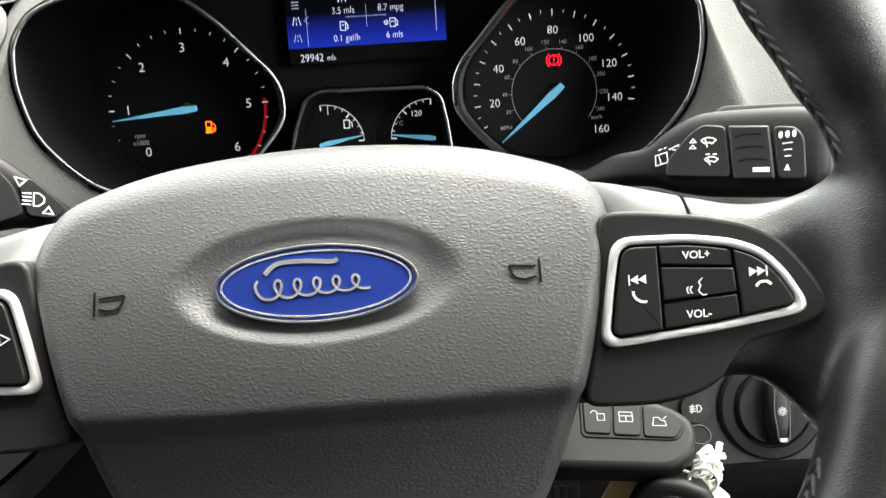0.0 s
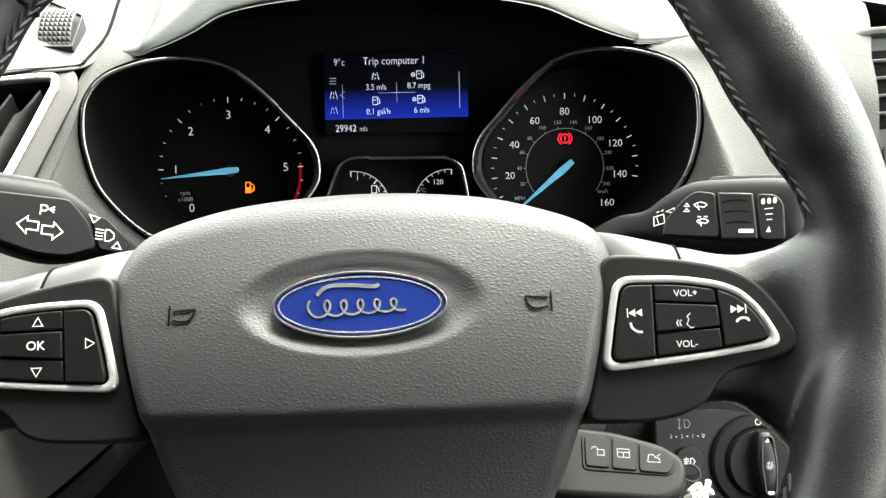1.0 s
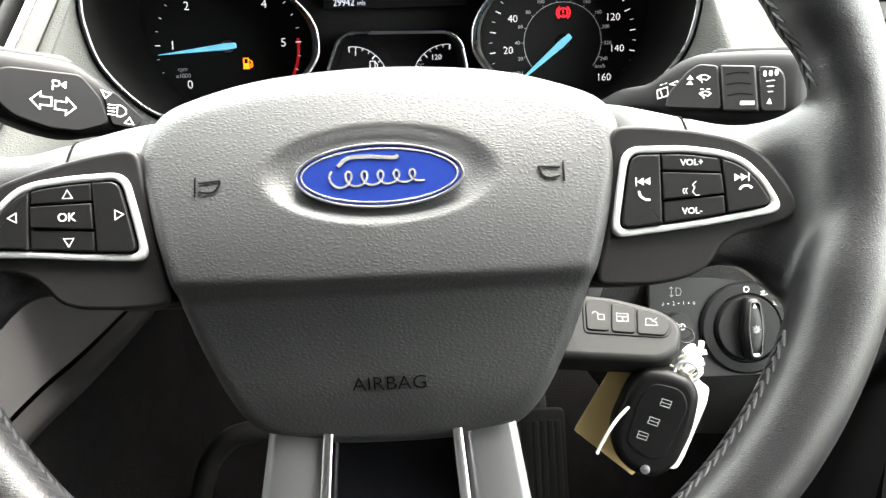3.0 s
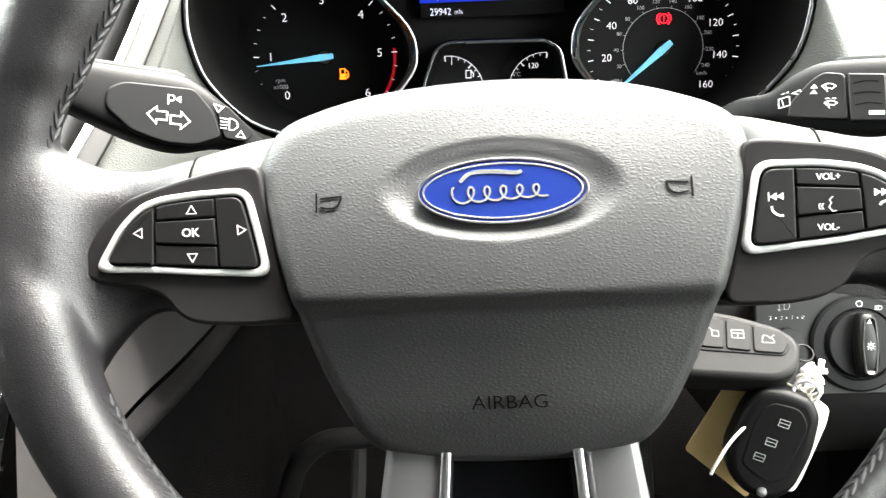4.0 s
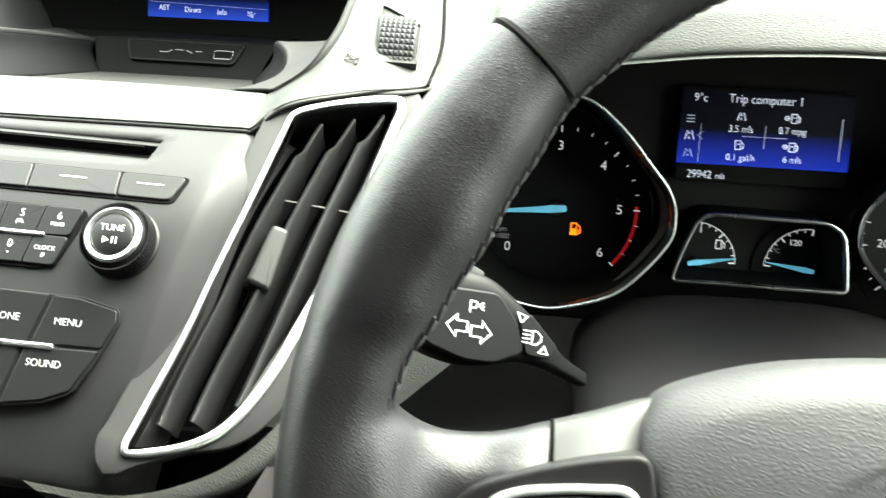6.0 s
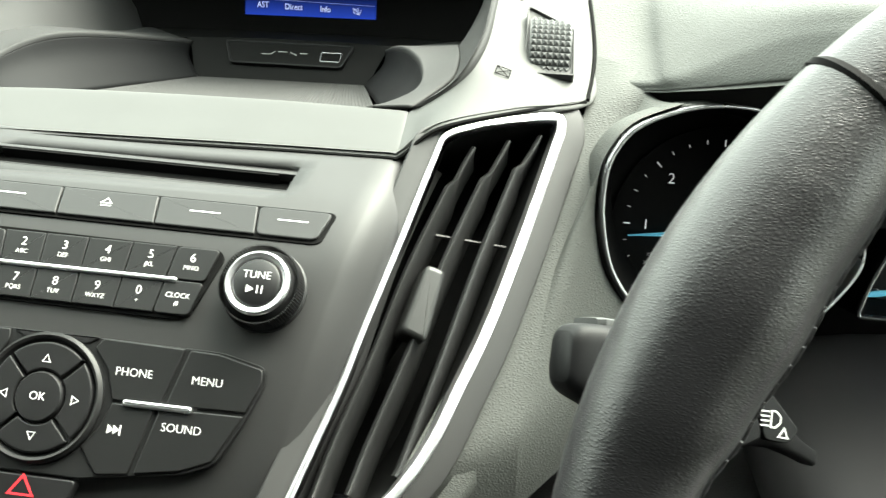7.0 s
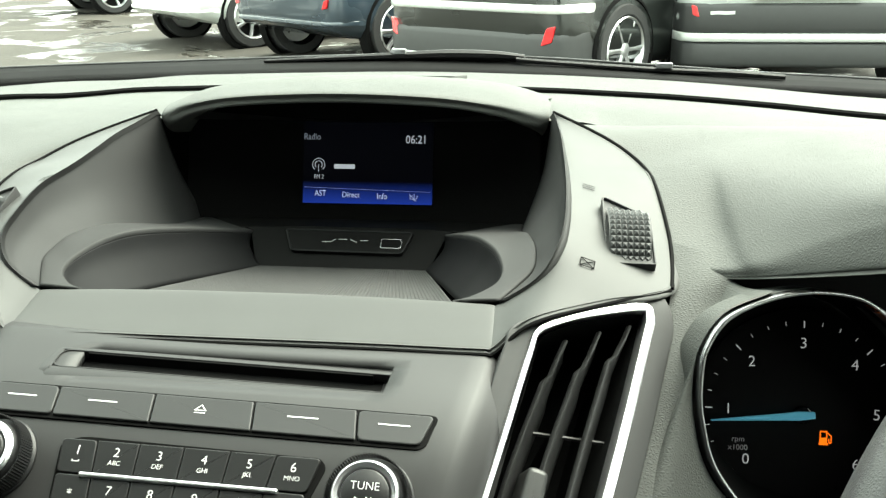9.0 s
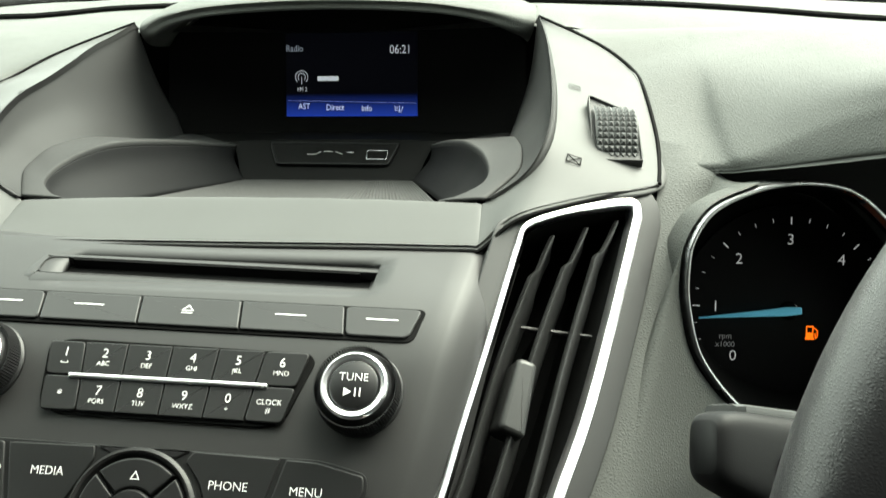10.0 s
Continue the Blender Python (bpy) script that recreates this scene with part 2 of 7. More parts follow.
def lathe(profile, n=40, bm=None, cx=0.0, cy=0.0):
    """Turned about the local z axis from (radius, z) in mm."""
    bm = bm or bmesh.new()
    rows = []
    for r, z in profile:
        if r < 1e-6:
            rows.append([bm.verts.new((cx * MM, cy * MM, z * MM))])
        else:
            rows.append([bm.verts.new(((cx + r * math.cos(2 * math.pi * i / n)) * MM, (cy + r * math.sin(2 * math.pi * i / n)) * MM, z * MM)) for i in range(n)])
    for a, b in zip(rows, rows[1:]):
        for i in range(n):
            q = [a[i - 1] if len(a) > 1 else a[0], a[i] if len(a) > 1 else None, b[i] if len(b) > 1 else b[0], b[i - 1] if len(b) > 1 else None]
            q = [v for v in q if v is not None]
            if len(q) > 2:
                bm.faces.new(q)
    return bm


def grid(rows, bm=None, close_u=False, close_v=False):
    """Quads over rows of points (metres)."""
    bm = bm or bmesh.new()
    vs = [[bm.verts.new(p) for p in r] for r in rows]
    pairs = list(zip(vs, vs[1:])) + ([(vs[-1], vs[0])] if close_v else [])
    for a, b in pairs:
        k = len(a)
        for i in range(0 if close_u else 1, k):
            bm.faces.new((a[i - 1], a[i], b[i], b[i - 1]))
    return bm


def loft(curves, n=24, between=4, bm=None):
    """A skin over curves in metres; each is smoothed through its points."""
    c = [crom(q, n) for q in curves]
    rows = [[None] * n for _ in range((len(c) - 1) * between + 1)]
    for i in range(n):
        col = crom([q[i] for q in c], len(rows)) if len(c) > 2 else [c[0][i].lerp(c[1][i], j / between) for j in range(between + 1)]
        for j, p in enumerate(col):
            rows[j][i] = p
    return grid(rows, bm)


def facing(ob, way):
    """Turns a skin's faces towards way."""
    way = Vector(way)
    if sum((f.normal.dot(way) * f.area for f in ob.data.polygons), 0.0) < 0:
        ob.data.flip_normals()
    return ob


def thick(ob, t, offset=-1.0):
    m = ob.modifiers.new("thickness", "SOLIDIFY")
    m.thickness, m.offset = t, offset
    return ob


def sweep(path, radius, n=10, bm=None, closed=False, flat=1.0):
    """A round tube along points in metres; radius in metres, a number or one a point."""
    bm = bm or bmesh.new()
    p = [Vector(q) for q in path]
    k = len(p)
    rows = []
    ref = Vector((0.13, 0.31, 0.94))
    for i in range(k):
        t = (p[(i + 1) % k] - p[i - 1]) if closed else (p[min(i + 1, k - 1)] - p[max(i - 1, 0)])
        t.normalize()
        a = t.cross(ref).normalized()
        b = a.cross(t)
        r = radius[i] if isinstance(radius, (list, tuple)) else radius
        rows.append([p[i] + (a * math.cos(2 * math.pi * j / n) + b * flat * math.sin(2 * math.pi * j / n)) * r for j in range(n)])
    grid(rows, bm, close_u=True, close_v=closed)
    if not closed:
        bm.verts.ensure_lookup_table()
        first = len(bm.verts) - k * n
        bm.faces.new([bm.verts[first + j] for j in range(n)])
        bm.faces.new([bm.verts[first + (k - 1) * n + j] for j in range(n)])
    return bm


def stroke(lines, w, z=0.0, t=0.12, bm=None):
    """Printed lines w mm wide: each line a list of (x, y) in mm; a closed one repeats its first point."""
    bm = bm or bmesh.new()
    for pts in lines:
        p = [Vector(q).to_2d() for q in pts]
        shut = (p[0] - p[-1]).length < 1e-6
        k = len(p)
        left, right = [], []
        for i in range(k):
            if shut:
                e1, e2 = p[i] - p[i - 1 if i else k - 2], p[i + 1 if i < k - 1 else 1] - p[i]
            else:
                e1, e2 = p[max(i, 1)] - p[max(i, 1) - 1], p[min(i, k - 2) + 1] - p[min(i, k - 2)]
            d = (e1.normalized() + e2.normalized())
            d = d.normalized() if d.length > 1e-6 else e1.normalized()
            nrm = Vector((-d.y, d.x))
            g = 0.41 * w / max(0.55, abs(nrm.dot(Vector((-e1.y, e1.x)).normalized())))
            left.append(p[i] + nrm * g)
            right.append(p[i] - nrm * g)
        a = [bm.verts.new((q.x * MM, q.y * MM, (z + t) * MM)) for q in left]
        b = [bm.verts.new((q.x * MM, q.y * MM, (z + t) * MM)) for q in right]
        c = [bm.verts.new((q.x * MM, q.y * MM, z * MM)) for q in left]
        d = [bm.verts.new((q.x * MM, q.y * MM, z * MM)) for q in right]
        for i in range(1, k):
            bm.faces.new((a[i - 1], a[i], b[i], b[i - 1]))
            bm.faces.new((a[i - 1], a[i], c[i], c[i - 1]))
            bm.faces.new((b[i - 1], b[i], d[i], d[i - 1]))
    return bm


def solid(polys, z=0.0, t=0.12, bm=None):
    """Printed filled shapes, outlines in mm."""
    bm = bm or bmesh.new()
    for o in polys:
        plate(o, z, z + t, 0.02, 1, bm)
    return bm


def arc(cx, cy, r, a0, a1, n=12):
    return [(cx + r * math.cos(radians(a0 + (a1 - a0) * i / n)), cy + r * math.sin(radians(a0 + (a1 - a0) * i / n))) for i in range(n + 1)]


def ell(cx, cy, a, b, n=48):
    return [(cx + a * math.cos(2 * math.pi * i / n), cy + b * math.sin(2 * math.pi * i / n)) for i in range(n)]


def box2(x0, y0, x1, y1):
    return [(x0, y0), (x1, y0), (x1, y1), (x0, y1)]


def text(s, size, x, y, z, material, parent, name="lettering", align="CENTER", squeeze=1.0, bold=0.0, turn=0.0, m=None):
    """Raised print; size is the capital height in mm, (x, y) the middle of the line."""
    cu = bpy.data.curves.new(name, "FONT")
    cu.body, cu.size, cu.align_x, cu.align_y = s, size * MM / 0.69, align, "CENTER"
    cu.extrude, cu.offset, cu.resolution_u = 0.00006, (bold - (-0.004 if material in (LIT, DIM) else 0.0 if material in (SCREENW, SCREENG) else 0.016) * size) * MM, 3
    tmp = bpy.data.objects.new("tmp", cu)
    me = bpy.data.meshes.new_from_object(tmp)
    bpy.data.objects.remove(tmp)
    bpy.data.curves.remove(cu)
    me.materials.clear()
    me.materials.append(material)
    me.name = name
    ob = new(name, me)
    ob.parent = parent
    ob.matrix_basis = (m if m is not None else Matrix()) @ pose(x * MM, y * MM, z * MM, 0, 0, turn) @ Matrix.Diagonal((squeeze, 1, 1, 1))
    return ob


def skin(stations, n=28, power=3.0, bm=None, caps=True):
    """A closed body over stations (x, low, high, back, front) in mm, each a rounded box across local y and z."""
    bm = bm or bmesh.new()
    rows = []
    for x, lo, hi, zb, zf in stations:
        row = []
        for i in range(n):
            a = 2 * math.pi * i / n
            c, s = math.cos(a), math.sin(a)
            y = math.copysign(abs(c) ** (2 / power), c)
            z = math.copysign(abs(s) ** (2 / power), s)
            row.append(Vector((x * MM, ((lo + hi) / 2 + y * (hi - lo) / 2) * MM, ((zb + zf) / 2 + z * (zf - zb) / 2) * MM)))
        rows.append(row)
    vs = [[bm.verts.new(q) for q in r] for r in rows]
    for a, b in zip(vs, vs[1:]):
        for i in range(n):
            bm.faces.new((a[i - 1], a[i], b[i], b[i - 1]))
    if caps:
        bm.faces.new(vs[0])
        bm.faces.new(vs[-1])
    return bm


def smooth_stations(st, n):
    cols = [crom([(s[0], s[i], 0) for s in st], n) for i in range(1, 5)]
    return [(cols[0][k].x, cols[0][k].y, cols[1][k].y, cols[2][k].y, cols[3][k].y) for k in range(n)]

# ---- steering wheel ----
WHEEL = frame_at(-0.037, 0.2350, 1.0110, 31, 0, 0.6)
wheel = thing("steering_wheel", WHEEL, "black leather steering wheel with grey airbag pad and chrome-edged switch pads", "steering wheel")


def pad_height(x, y):
    """Depth of the airbag cover in mm over the badge plane."""
    z = 4 - 0.0037 * (y + 33) ** 2
    if y < -36:
        low = -2.0 - 0.26 * (-43 - y) if y > -76 else -10.58 - 0.26 * (-76 - y) - 0.008 * (-76 - y) ** 2
        f = min(1, (-36 - y) / 7)
        z += (low - z) * f * f * (3 - 2 * f)
    z -= 3.2 * (x / 66) ** 2
    e = math.sqrt((x / 40) ** 2 + ((y - 0.8) / 17) ** 2)
    if e < 1.12:
        f = min(1, max(0, (1.12 - e) / 0.32))
        z -= 4.2 * f * f * (3 - 2 * f)
    return z


PAD_OUT = [(0, 45.5), (-40, 42.5), (-66, 36), (-81, 28), (-87, 12), (-83, -8), (-78, -28), (-72, -50), (-64.5, -71), (-54.5, -91), (-43, -100), (-22, -103), (0, -103.6),
           (22, -103), (43, -99.8), (54.5, -90), (65, -69), (72.5, -48), (79, -26), (84, -6), (88, 14), (83, 28), (66, 36.5), (40, 43)]
ring = crom([(x * 1.055, y, 0) for x, y in PAD_OUT], 176, closed=True)
rows = []
STEPS = 56
for j in range(STEPS + 1):
    s = 1 - (j / STEPS) ** 1.15
    row = []
    for q in ring:
        x, y = q.x * s, -20 + (q.y + 20) * s
        edge = 1 - s
        z = pad_height(x, y)
        roll = 0.085 + 0.10 * max(0, q.y / 41) ** 2
        if edge < roll:
            f = 1 - edge / roll
            z -= 15 * (1 - math.sqrt(max(0, 1 - f * f * 0.985)))
        row.append(Vector((x * MM, y * MM, z * MM)))
    rows.append(row)
back = [Vector((q.x * 1.0 * MM, q.y * MM, -0.045)) for q in ring]
bm = grid([back] + rows[:-1], close_u=True)
bm.verts.ensure_lookup_table()
bm.faces.new([bm.verts[(len(rows) - 1) * 176 + i] for i in range(176)])
pad = part("airbag_pad", bm, PAD, wheel, "grey grained airbag cover", sharp=80)

badge = part("badge", plate(ell(0, 0, 30, 11.2, 64), -5, 0.6, 1.2, 4), BLUE, wheel, "oval blue badge with a silver edge")
part("badge_border", hoop(ell(0, 0, 30.6, 11.8, 64), 0.9, -5, 1.0, 0.3), CHROME, badge)
part("badge_line", hoop(ell(0, 0, 28.6, 10.0, 64), 0.7, 0.3, 0.85, 0.15), SILVER, badge)
# the emblem is kept to plain flowing bars
scroll = [(-17 + 2.3 * t - 2.3 * math.sin(2.5 * t), -1.2 + 2.9 * math.cos(2.5 * t) * (1 - 0.02 * t) + 0.06 * t) for t in (0.08 * i for i in range(176))]
part("emblem", stroke([crom([(-15, 3.6), (-11, 6.6), (-3, 6.9), (5, 6.2), (7, 7.0)], 24)], 1.7, 0.55, 0.4, bm=stroke([scroll], 0.95, 0.55, 0.4)), SILVER, badge)
for side in (-1, 1):
    x = side * 78
    lines = [[(x + side * 6.0, 4.6), (x + side * 6.0, -4.6)], [(x - side * 5.6, 2.6), (x + side * 4.4, 1.8)], crom([(x - side * 5.6, 2.6), (x - side * 4.6, -0.4), (x - side * 2.6, -2.4), (x + side * 0.6, -2.8), (x + side * 4.4, -2.0)], 20)]
    # embossed in pad vinyl; matt black paints in the shadow of its edges
    sign = part("horn_symbol", stroke(lines, 1.0, 0, 0.35), MATT, pad)
    for v in sign.data.vertices:
        v.co.x, v.co.y = v.co.x * 0.8, v.co.y * 0.8 + (-0.001 if side > 0 else -0.0015)
    for v in sign.data.vertices:
        v.co.z += (pad_height(v.co.x / MM, v.co.y / MM) + 0.35) * MM
# raised letters of the pad, coloured black in place of their own shading
word = text("AIRBAG", 5.2, 0, -77, 0, MATT, pad, "raised_word", bold=0.02, squeeze=1.08)
word.location.z = 0
for v in word.data.vertices:
    v.co.z = v.co.z * 3 + (pad_height(1.08 * v.co.x / MM, -77 + v.co.y / MM) + 0.12) * MM

# rim: a tube that swells at the thumb rests; its inner edge by the angle from the spokes
RIM_OUT = 193.5
RIM_IN = [(-90, 162.5), (-60, 162), (-45, 161), (-33, 160.5), (-24, 160), (-15, 159), (-4, 164), (6, 164.5), (12, 162.5), (19, 157.5), (27, 155), (35, 157), (45, 161.5), (60, 162.5), (90, 162.5)]


def rim_inner(a):
    a = (a + 90) % 360 - 90
    a = 180 - a if a > 90 else a
    for (p, u), (q, v) in zip(RIM_IN, RIM_IN[1:]):
        if p <= a <= q:
            f = (a - p) / (q - p)
            return u + (v - u) * f * f * (3 - 2 * f)
    return 162.5


def rim_radius(a):
    return (RIM_OUT - rim_inner(a)) / 2


def rim_point(a, b, extra=0.0):
    """On the rim's skin: a round the wheel, b round the tube, degrees."""
    r = rim_radius(a) + extra
    q = RIM_OUT - rim_radius(a) + r * math.cos(radians(b))
    return Vector((q * math.cos(radians(a)) * MM - 0.0015, q * math.sin(radians(a)) * MM, (0.98 * r * math.sin(radians(b)) - 2) * MM))


leather = grid([[rim_point(a * 1.5, b * 12, 0.4) for b in range(30)] for a in range(240)], close_u=True, close_v=True)
for a in (44, 136):
    part("rim_seam", sweep([rim_point(a, b * 12, -0.6) for b in range(30)], 0.0016, 6, closed=True), EMBOSS, wheel)
bm = bmesh.new()
for i in range(200):
    a = i * 1.8
    if min(abs((a - c + 180) % 360 - 180) for c in (-8, 188)) < 17 or 252 < a < 288:
        continue
    for b0, b1 in ((164, 175), (187, 174)):
        p, q = rim_point(a, b0, 0.15), rim_point(a + 2.0, b1, 0.3)
        sweep([p, p.lerp(q, 0.5) + (p.lerp(q, 0.5) - Vector((0, 0, 0))).normalized() * 0.0002, q], [0.0004, 0.0010, 0.0006], 6, bm)
tagged(part("stitching", bm, THREAD, wheel, "black cross stitching"), kind="stuff")


SPOKE = [(-180, -70, 30, -18, 10), (-174, -72, 30, -21, 11), (-168, -73, 26, -23, 9.5), (-162, -71, 20.5, -25, 6.0), (-156, -66, 16.5, -27, -0.6), (-150, -57, 14.2, -28, -4.8), (-143, -48.6, 13.4, -29, -7.0), (-136, -43, 13.6, -30, -7.8), (-128, -40.8, 15, -31, -7.2), (-122, -42, 17.0, -32, -7.6), (-115.0, -43, 18.4, -34, -9.6)]
COVER = [(-117.2, -43, 17.8, -32, -8.0), (-108, -46, 20.4, -32, -8.0), (-100, -47.5, 22.8, -32, -9.5), (-94, -48, 24.6, -33, -12.5), (-88, -48, 26, -34, -18), (-78, -48, 27, -38, -26), (-66, -48, 27, -42, -30)]
PANELS = {1: [(86.8, 15.4), (97.7, 15.2), (117.8, 12.4), (131.7, 8.9), (141.4, 3.5), (148.7, -5.9), (153.9, -15.1), (153.4, -19.6), (149.0, -22.6), (137.1, -25.6), (129.4, -27.3), (124.2, -31.9), (120.4, -38.2), (112, -42.6), (100, -44.6), (77.5, -44.0), (84, -20)],
          -1: [(-88.8, 14.6), (-104, 12.6), (-118, 9.4), (-129.8, 5.8), (-138.6, 2.6), (-147.0, -5.0), (-153.8, -16.2), (-155.2, -21.0), (-153.4, -25.4), (-149, -27.6), (-132, -30.3), (-125, -34.0), (-119.4, -41.6), (-112, -44.2), (-95.7, -45.2), (-77.6, -44), (-84, -20)]}
BEZELS = {1: [(90.2, 7.4), (112.8, 6.8), (126.7, 4.4), (134.8, 0.9), (141.2, -5.9), (148.4, -18.9), (120.7, -23.1), (100.7, -25.1), (84.0, -26.6), (87.6, -5.6)],
          -1: [(-92.6, 5.7), (-112, 4.9), (-125.0, 3.4), (-132.2, 0.9), (-140.2, -6.4), (-150.3, -23.5), (-127, -24.6), (-109.2, -26.2), (-85.2, -27.6), (-88.6, -11.0)]}
for side, lift in ((-1, 1.6), (1, 2.4)):
    def stat(st, n):
        q = smooth_stations(st, n)
        return [(x if side < 0 else -x, lo + lift, hi + lift, zb, zf) for x, lo, hi, zb, zf in q]

    def lean(verts, k):
        """The upper half of a spoke's face turns towards the sky."""
        for v in verts:
            fade = min(1, max(0, (0.158 - abs(v.co.x)) / 0.02))
            v.co.z -= k * fade * max(0, v.co.y - 0.004)

    first = len(leather.verts)
    skin(stat(SPOKE, 44), 40, 3.4, leather)
    leather.verts.ensure_lookup_table()
    lean(leather.verts[first:], 0.55)
    cover = skin(stat(COVER, 16), 40, 3.4)
    lean(cover.verts, 0.55)
    spoke = part("spoke", cover, SATIN, wheel, "satin grey spoke cover", sharp=60)
    line = []
    for i in range(26):
        th = radians(-40 + 4 * i)
        y = (-12.6 + 30.5 * math.cos(th) ** 0.59 + lift) * MM
        z = (-20 + 12.1 * math.copysign(abs(math.sin(th)) ** 0.59, th)) * MM
        line.append(Vector((side * 0.1168, y, z - 0.55 * max(0, y - 0.004))))
    part("seam", sweep(line, 0.00055, 6), MATT, spoke, "dark seam between cover and leather")
    part("switch_panel", plate(fillet(PANELS[side], 6, 5), -28, -6.6, 1.6, 4), PANEL, spoke, "matt black switch panel")
    edge = BEZELS[side]
    rings = [(fillet(edge, 6, 5), -9), (fillet(edge, 6, 5), -5.2), (fillet(inset(edge, 0.35), 5.8, 5), -4.5), (fillet(inset(edge, 1.1), 5.4, 5), -4.2), (fillet(inset(edge, 1.7), 5, 5), -4.2), (fillet(inset(edge, 2.3), 4.6, 5), -4.5), (fillet(inset(edge, 2.6), 4.4, 5), -5.2), (fillet(inset(edge, 2.6), 4.4, 5), -9)]
    pod = part("switch_pad", plate(fillet(inset(edge, 1.5), 5, 5), -12, -5.6, 0.4, 2), MATT, spoke, "black well of the switch pad")
    part("bezel", grid([[Vector((q[0] * MM, q[1] * MM, z * MM)) for q in o] for o, z in rings], close_u=True), BRIGHTSATIN, pod, "bright chrome bezel")
    well = fillet(inset(edge, 3.0), 4, 5)
    g = side
    split = {1: [(103.4, 6, 103.3, -26), (125.0, 4, 126.8, -23), (103.4, -2.4, 125.4, -4.0), (103.4, -13.4, 126.2, -11.9)], -1: [(-104.8, 6, -103.9, -27), (-126.2, 5, -127.4, -25), (-104.8, -5.0, -126.4, -5.6), (-104.2, -15.4, -127.0, -14.0)]}[side]

    def cut(poly, line, keep):
        """The part of an outline on one side of a line."""
        x0, y0, x1, y1 = line
        d = [keep * ((x1 - x0) * (q[1] - y0) - (y1 - y0) * (q[0] - x0)) for q in poly]
        out = []
        for i in range(len(poly)):
            a, b = Vector(poly[i - 1]).to_2d(), Vector(poly[i]).to_2d()
            if (d[i - 1] >= 0) != (d[i] >= 0):
                out.append(a.lerp(b, d[i - 1] / (d[i - 1] - d[i])))
            if d[i] >= 0:
                out.append(b)
        return out

    middle = cut(cut(well, split[0], g), split[1], -g)
    keys = [cut(well, split[1], g), cut(middle, split[2], g), cut(cut(middle, split[2], -g), split[3], g), cut(middle, split[3], -g), cut(well, split[0], -g)]
    keys = [inset(k, 0.42) for k in keys]
    caps = [part("button", plate(k, -8, z, 0.5, 3), KEY, pod) for k, z in zip(keys, (-3.2, -3.6, -3.0, -3.6, -3.2))]
    if side < 0:
        L = lift
        tri = 2.0
        for cap, (x, y, a) in zip((caps[0], caps[1], caps[3], caps[4]), ((-132.2, -11.4, 180), (-113.2, -4.0, 90), (-113.4, -20.6, 270), (-95.6, -11.6, 0))):
            pts = [(x + tri * math.cos(radians(a + d)), y + L + tri * math.sin(radians(a + d))) for d in (0, 120, 240, 0)]
            part("arrow", stroke([pts], 0.45, -3.55 if cap in (caps[1], caps[3]) else -3.15), WHITE, cap)
        text("OK", 3.0, -113.6, -12 + L, -2.9, WHITE, caps[2], bold=0.12)
    else:
        L = lift
        text("VOL+", 2.3, 114.6, -2.2 + L, -3.5, WHITE, caps[1], bold=0.08)
        text("VOL-", 2.3, 114.0, -20.0 + L, -3.5, WHITE, caps[3], bold=0.08)
        part("voice_symbol", stroke([[(115.6, -9.2 + L), (114.4, -10.4 + L), (115.0, -11.4 + L), (114.2, -13 + L), (115.4, -14.4 + L), (116.6, -14.2 + L)], arc(113, -12.6 + L, 1.2, 120, 240, 6), arc(112, -12.6 + L, 1.2, 120, 240, 6)], 0.4, -2.95), WHITE, caps[2])
        part("previous_symbol", solid([[(94.2, -8.4 + L), (96.6, -7.0 + L), (96.6, -9.8 + L)], [(96.6, -8.4 + L), (99.0, -7.0 + L), (99.0, -9.8 + L)]], -3.15, bm=stroke([[(93.9, -6.8 + L), (93.9, -10 + L)]], 0.5, -3.15)), WHITE, caps[4])
        part("call_symbol", stroke([crom([(94.8, -11.8 + L), (95.2, -13.6 + L), (97.0, -15.0 + L), (98.8, -15.2 + L)], 10)], 1.0, -3.15), WHITE, caps[4])
        part("next_symbol", solid([[(134.4, -8.4 + L), (132.0, -7.0 + L), (132.0, -9.8 + L)], [(132.0, -8.4 + L), (129.6, -7.0 + L), (129.6, -9.8 + L)]], -3.15, bm=stroke([[(134.8, -6.8 + L), (134.8, -10 + L)]], 0.5, -3.15)), WHITE, caps[0])
        part("hang_up_symbol", stroke([crom([(131.4, -13.0 + L), (132.4, -11.8 + L), (134.6, -11.6 + L), (135.8, -12.6 + L)], 10)], 1.0, -3.15), WHITE, caps[0])

    # the switch panel rises a little towards the rim
    for ob in [c for c in spoke.children if c.name.startswith("switch")]:
        for q in [ob] + list(ob.children_recursive):
            if q.matrix_basis == Matrix():
                for v in q.data.vertices:
                    v.co.z += 0.062 * (abs(v.co.x) - 0.098)
            else:
                q.matrix_basis = pose(0, 0, 0.062 * (abs(q.matrix_basis.translation.x) - 0.098) + 0.00005) @ q.matrix_basis @ pose(0, 0, 0, 0, -side * 3.55, 0)

rim = part("rim", leather, LEATHER, wheel, "smooth black leather rim and spoke roots", sharp=180)
mod = rim.modifiers.new("wrap", "REMESH")
mod.mode, mod.voxel_size, mod.use_smooth_shade = "VOXEL", 0.0016, True
mod = rim.modifiers.new("soften", "SMOOTH")
mod.factor, mod.iterations = 0.5, 26

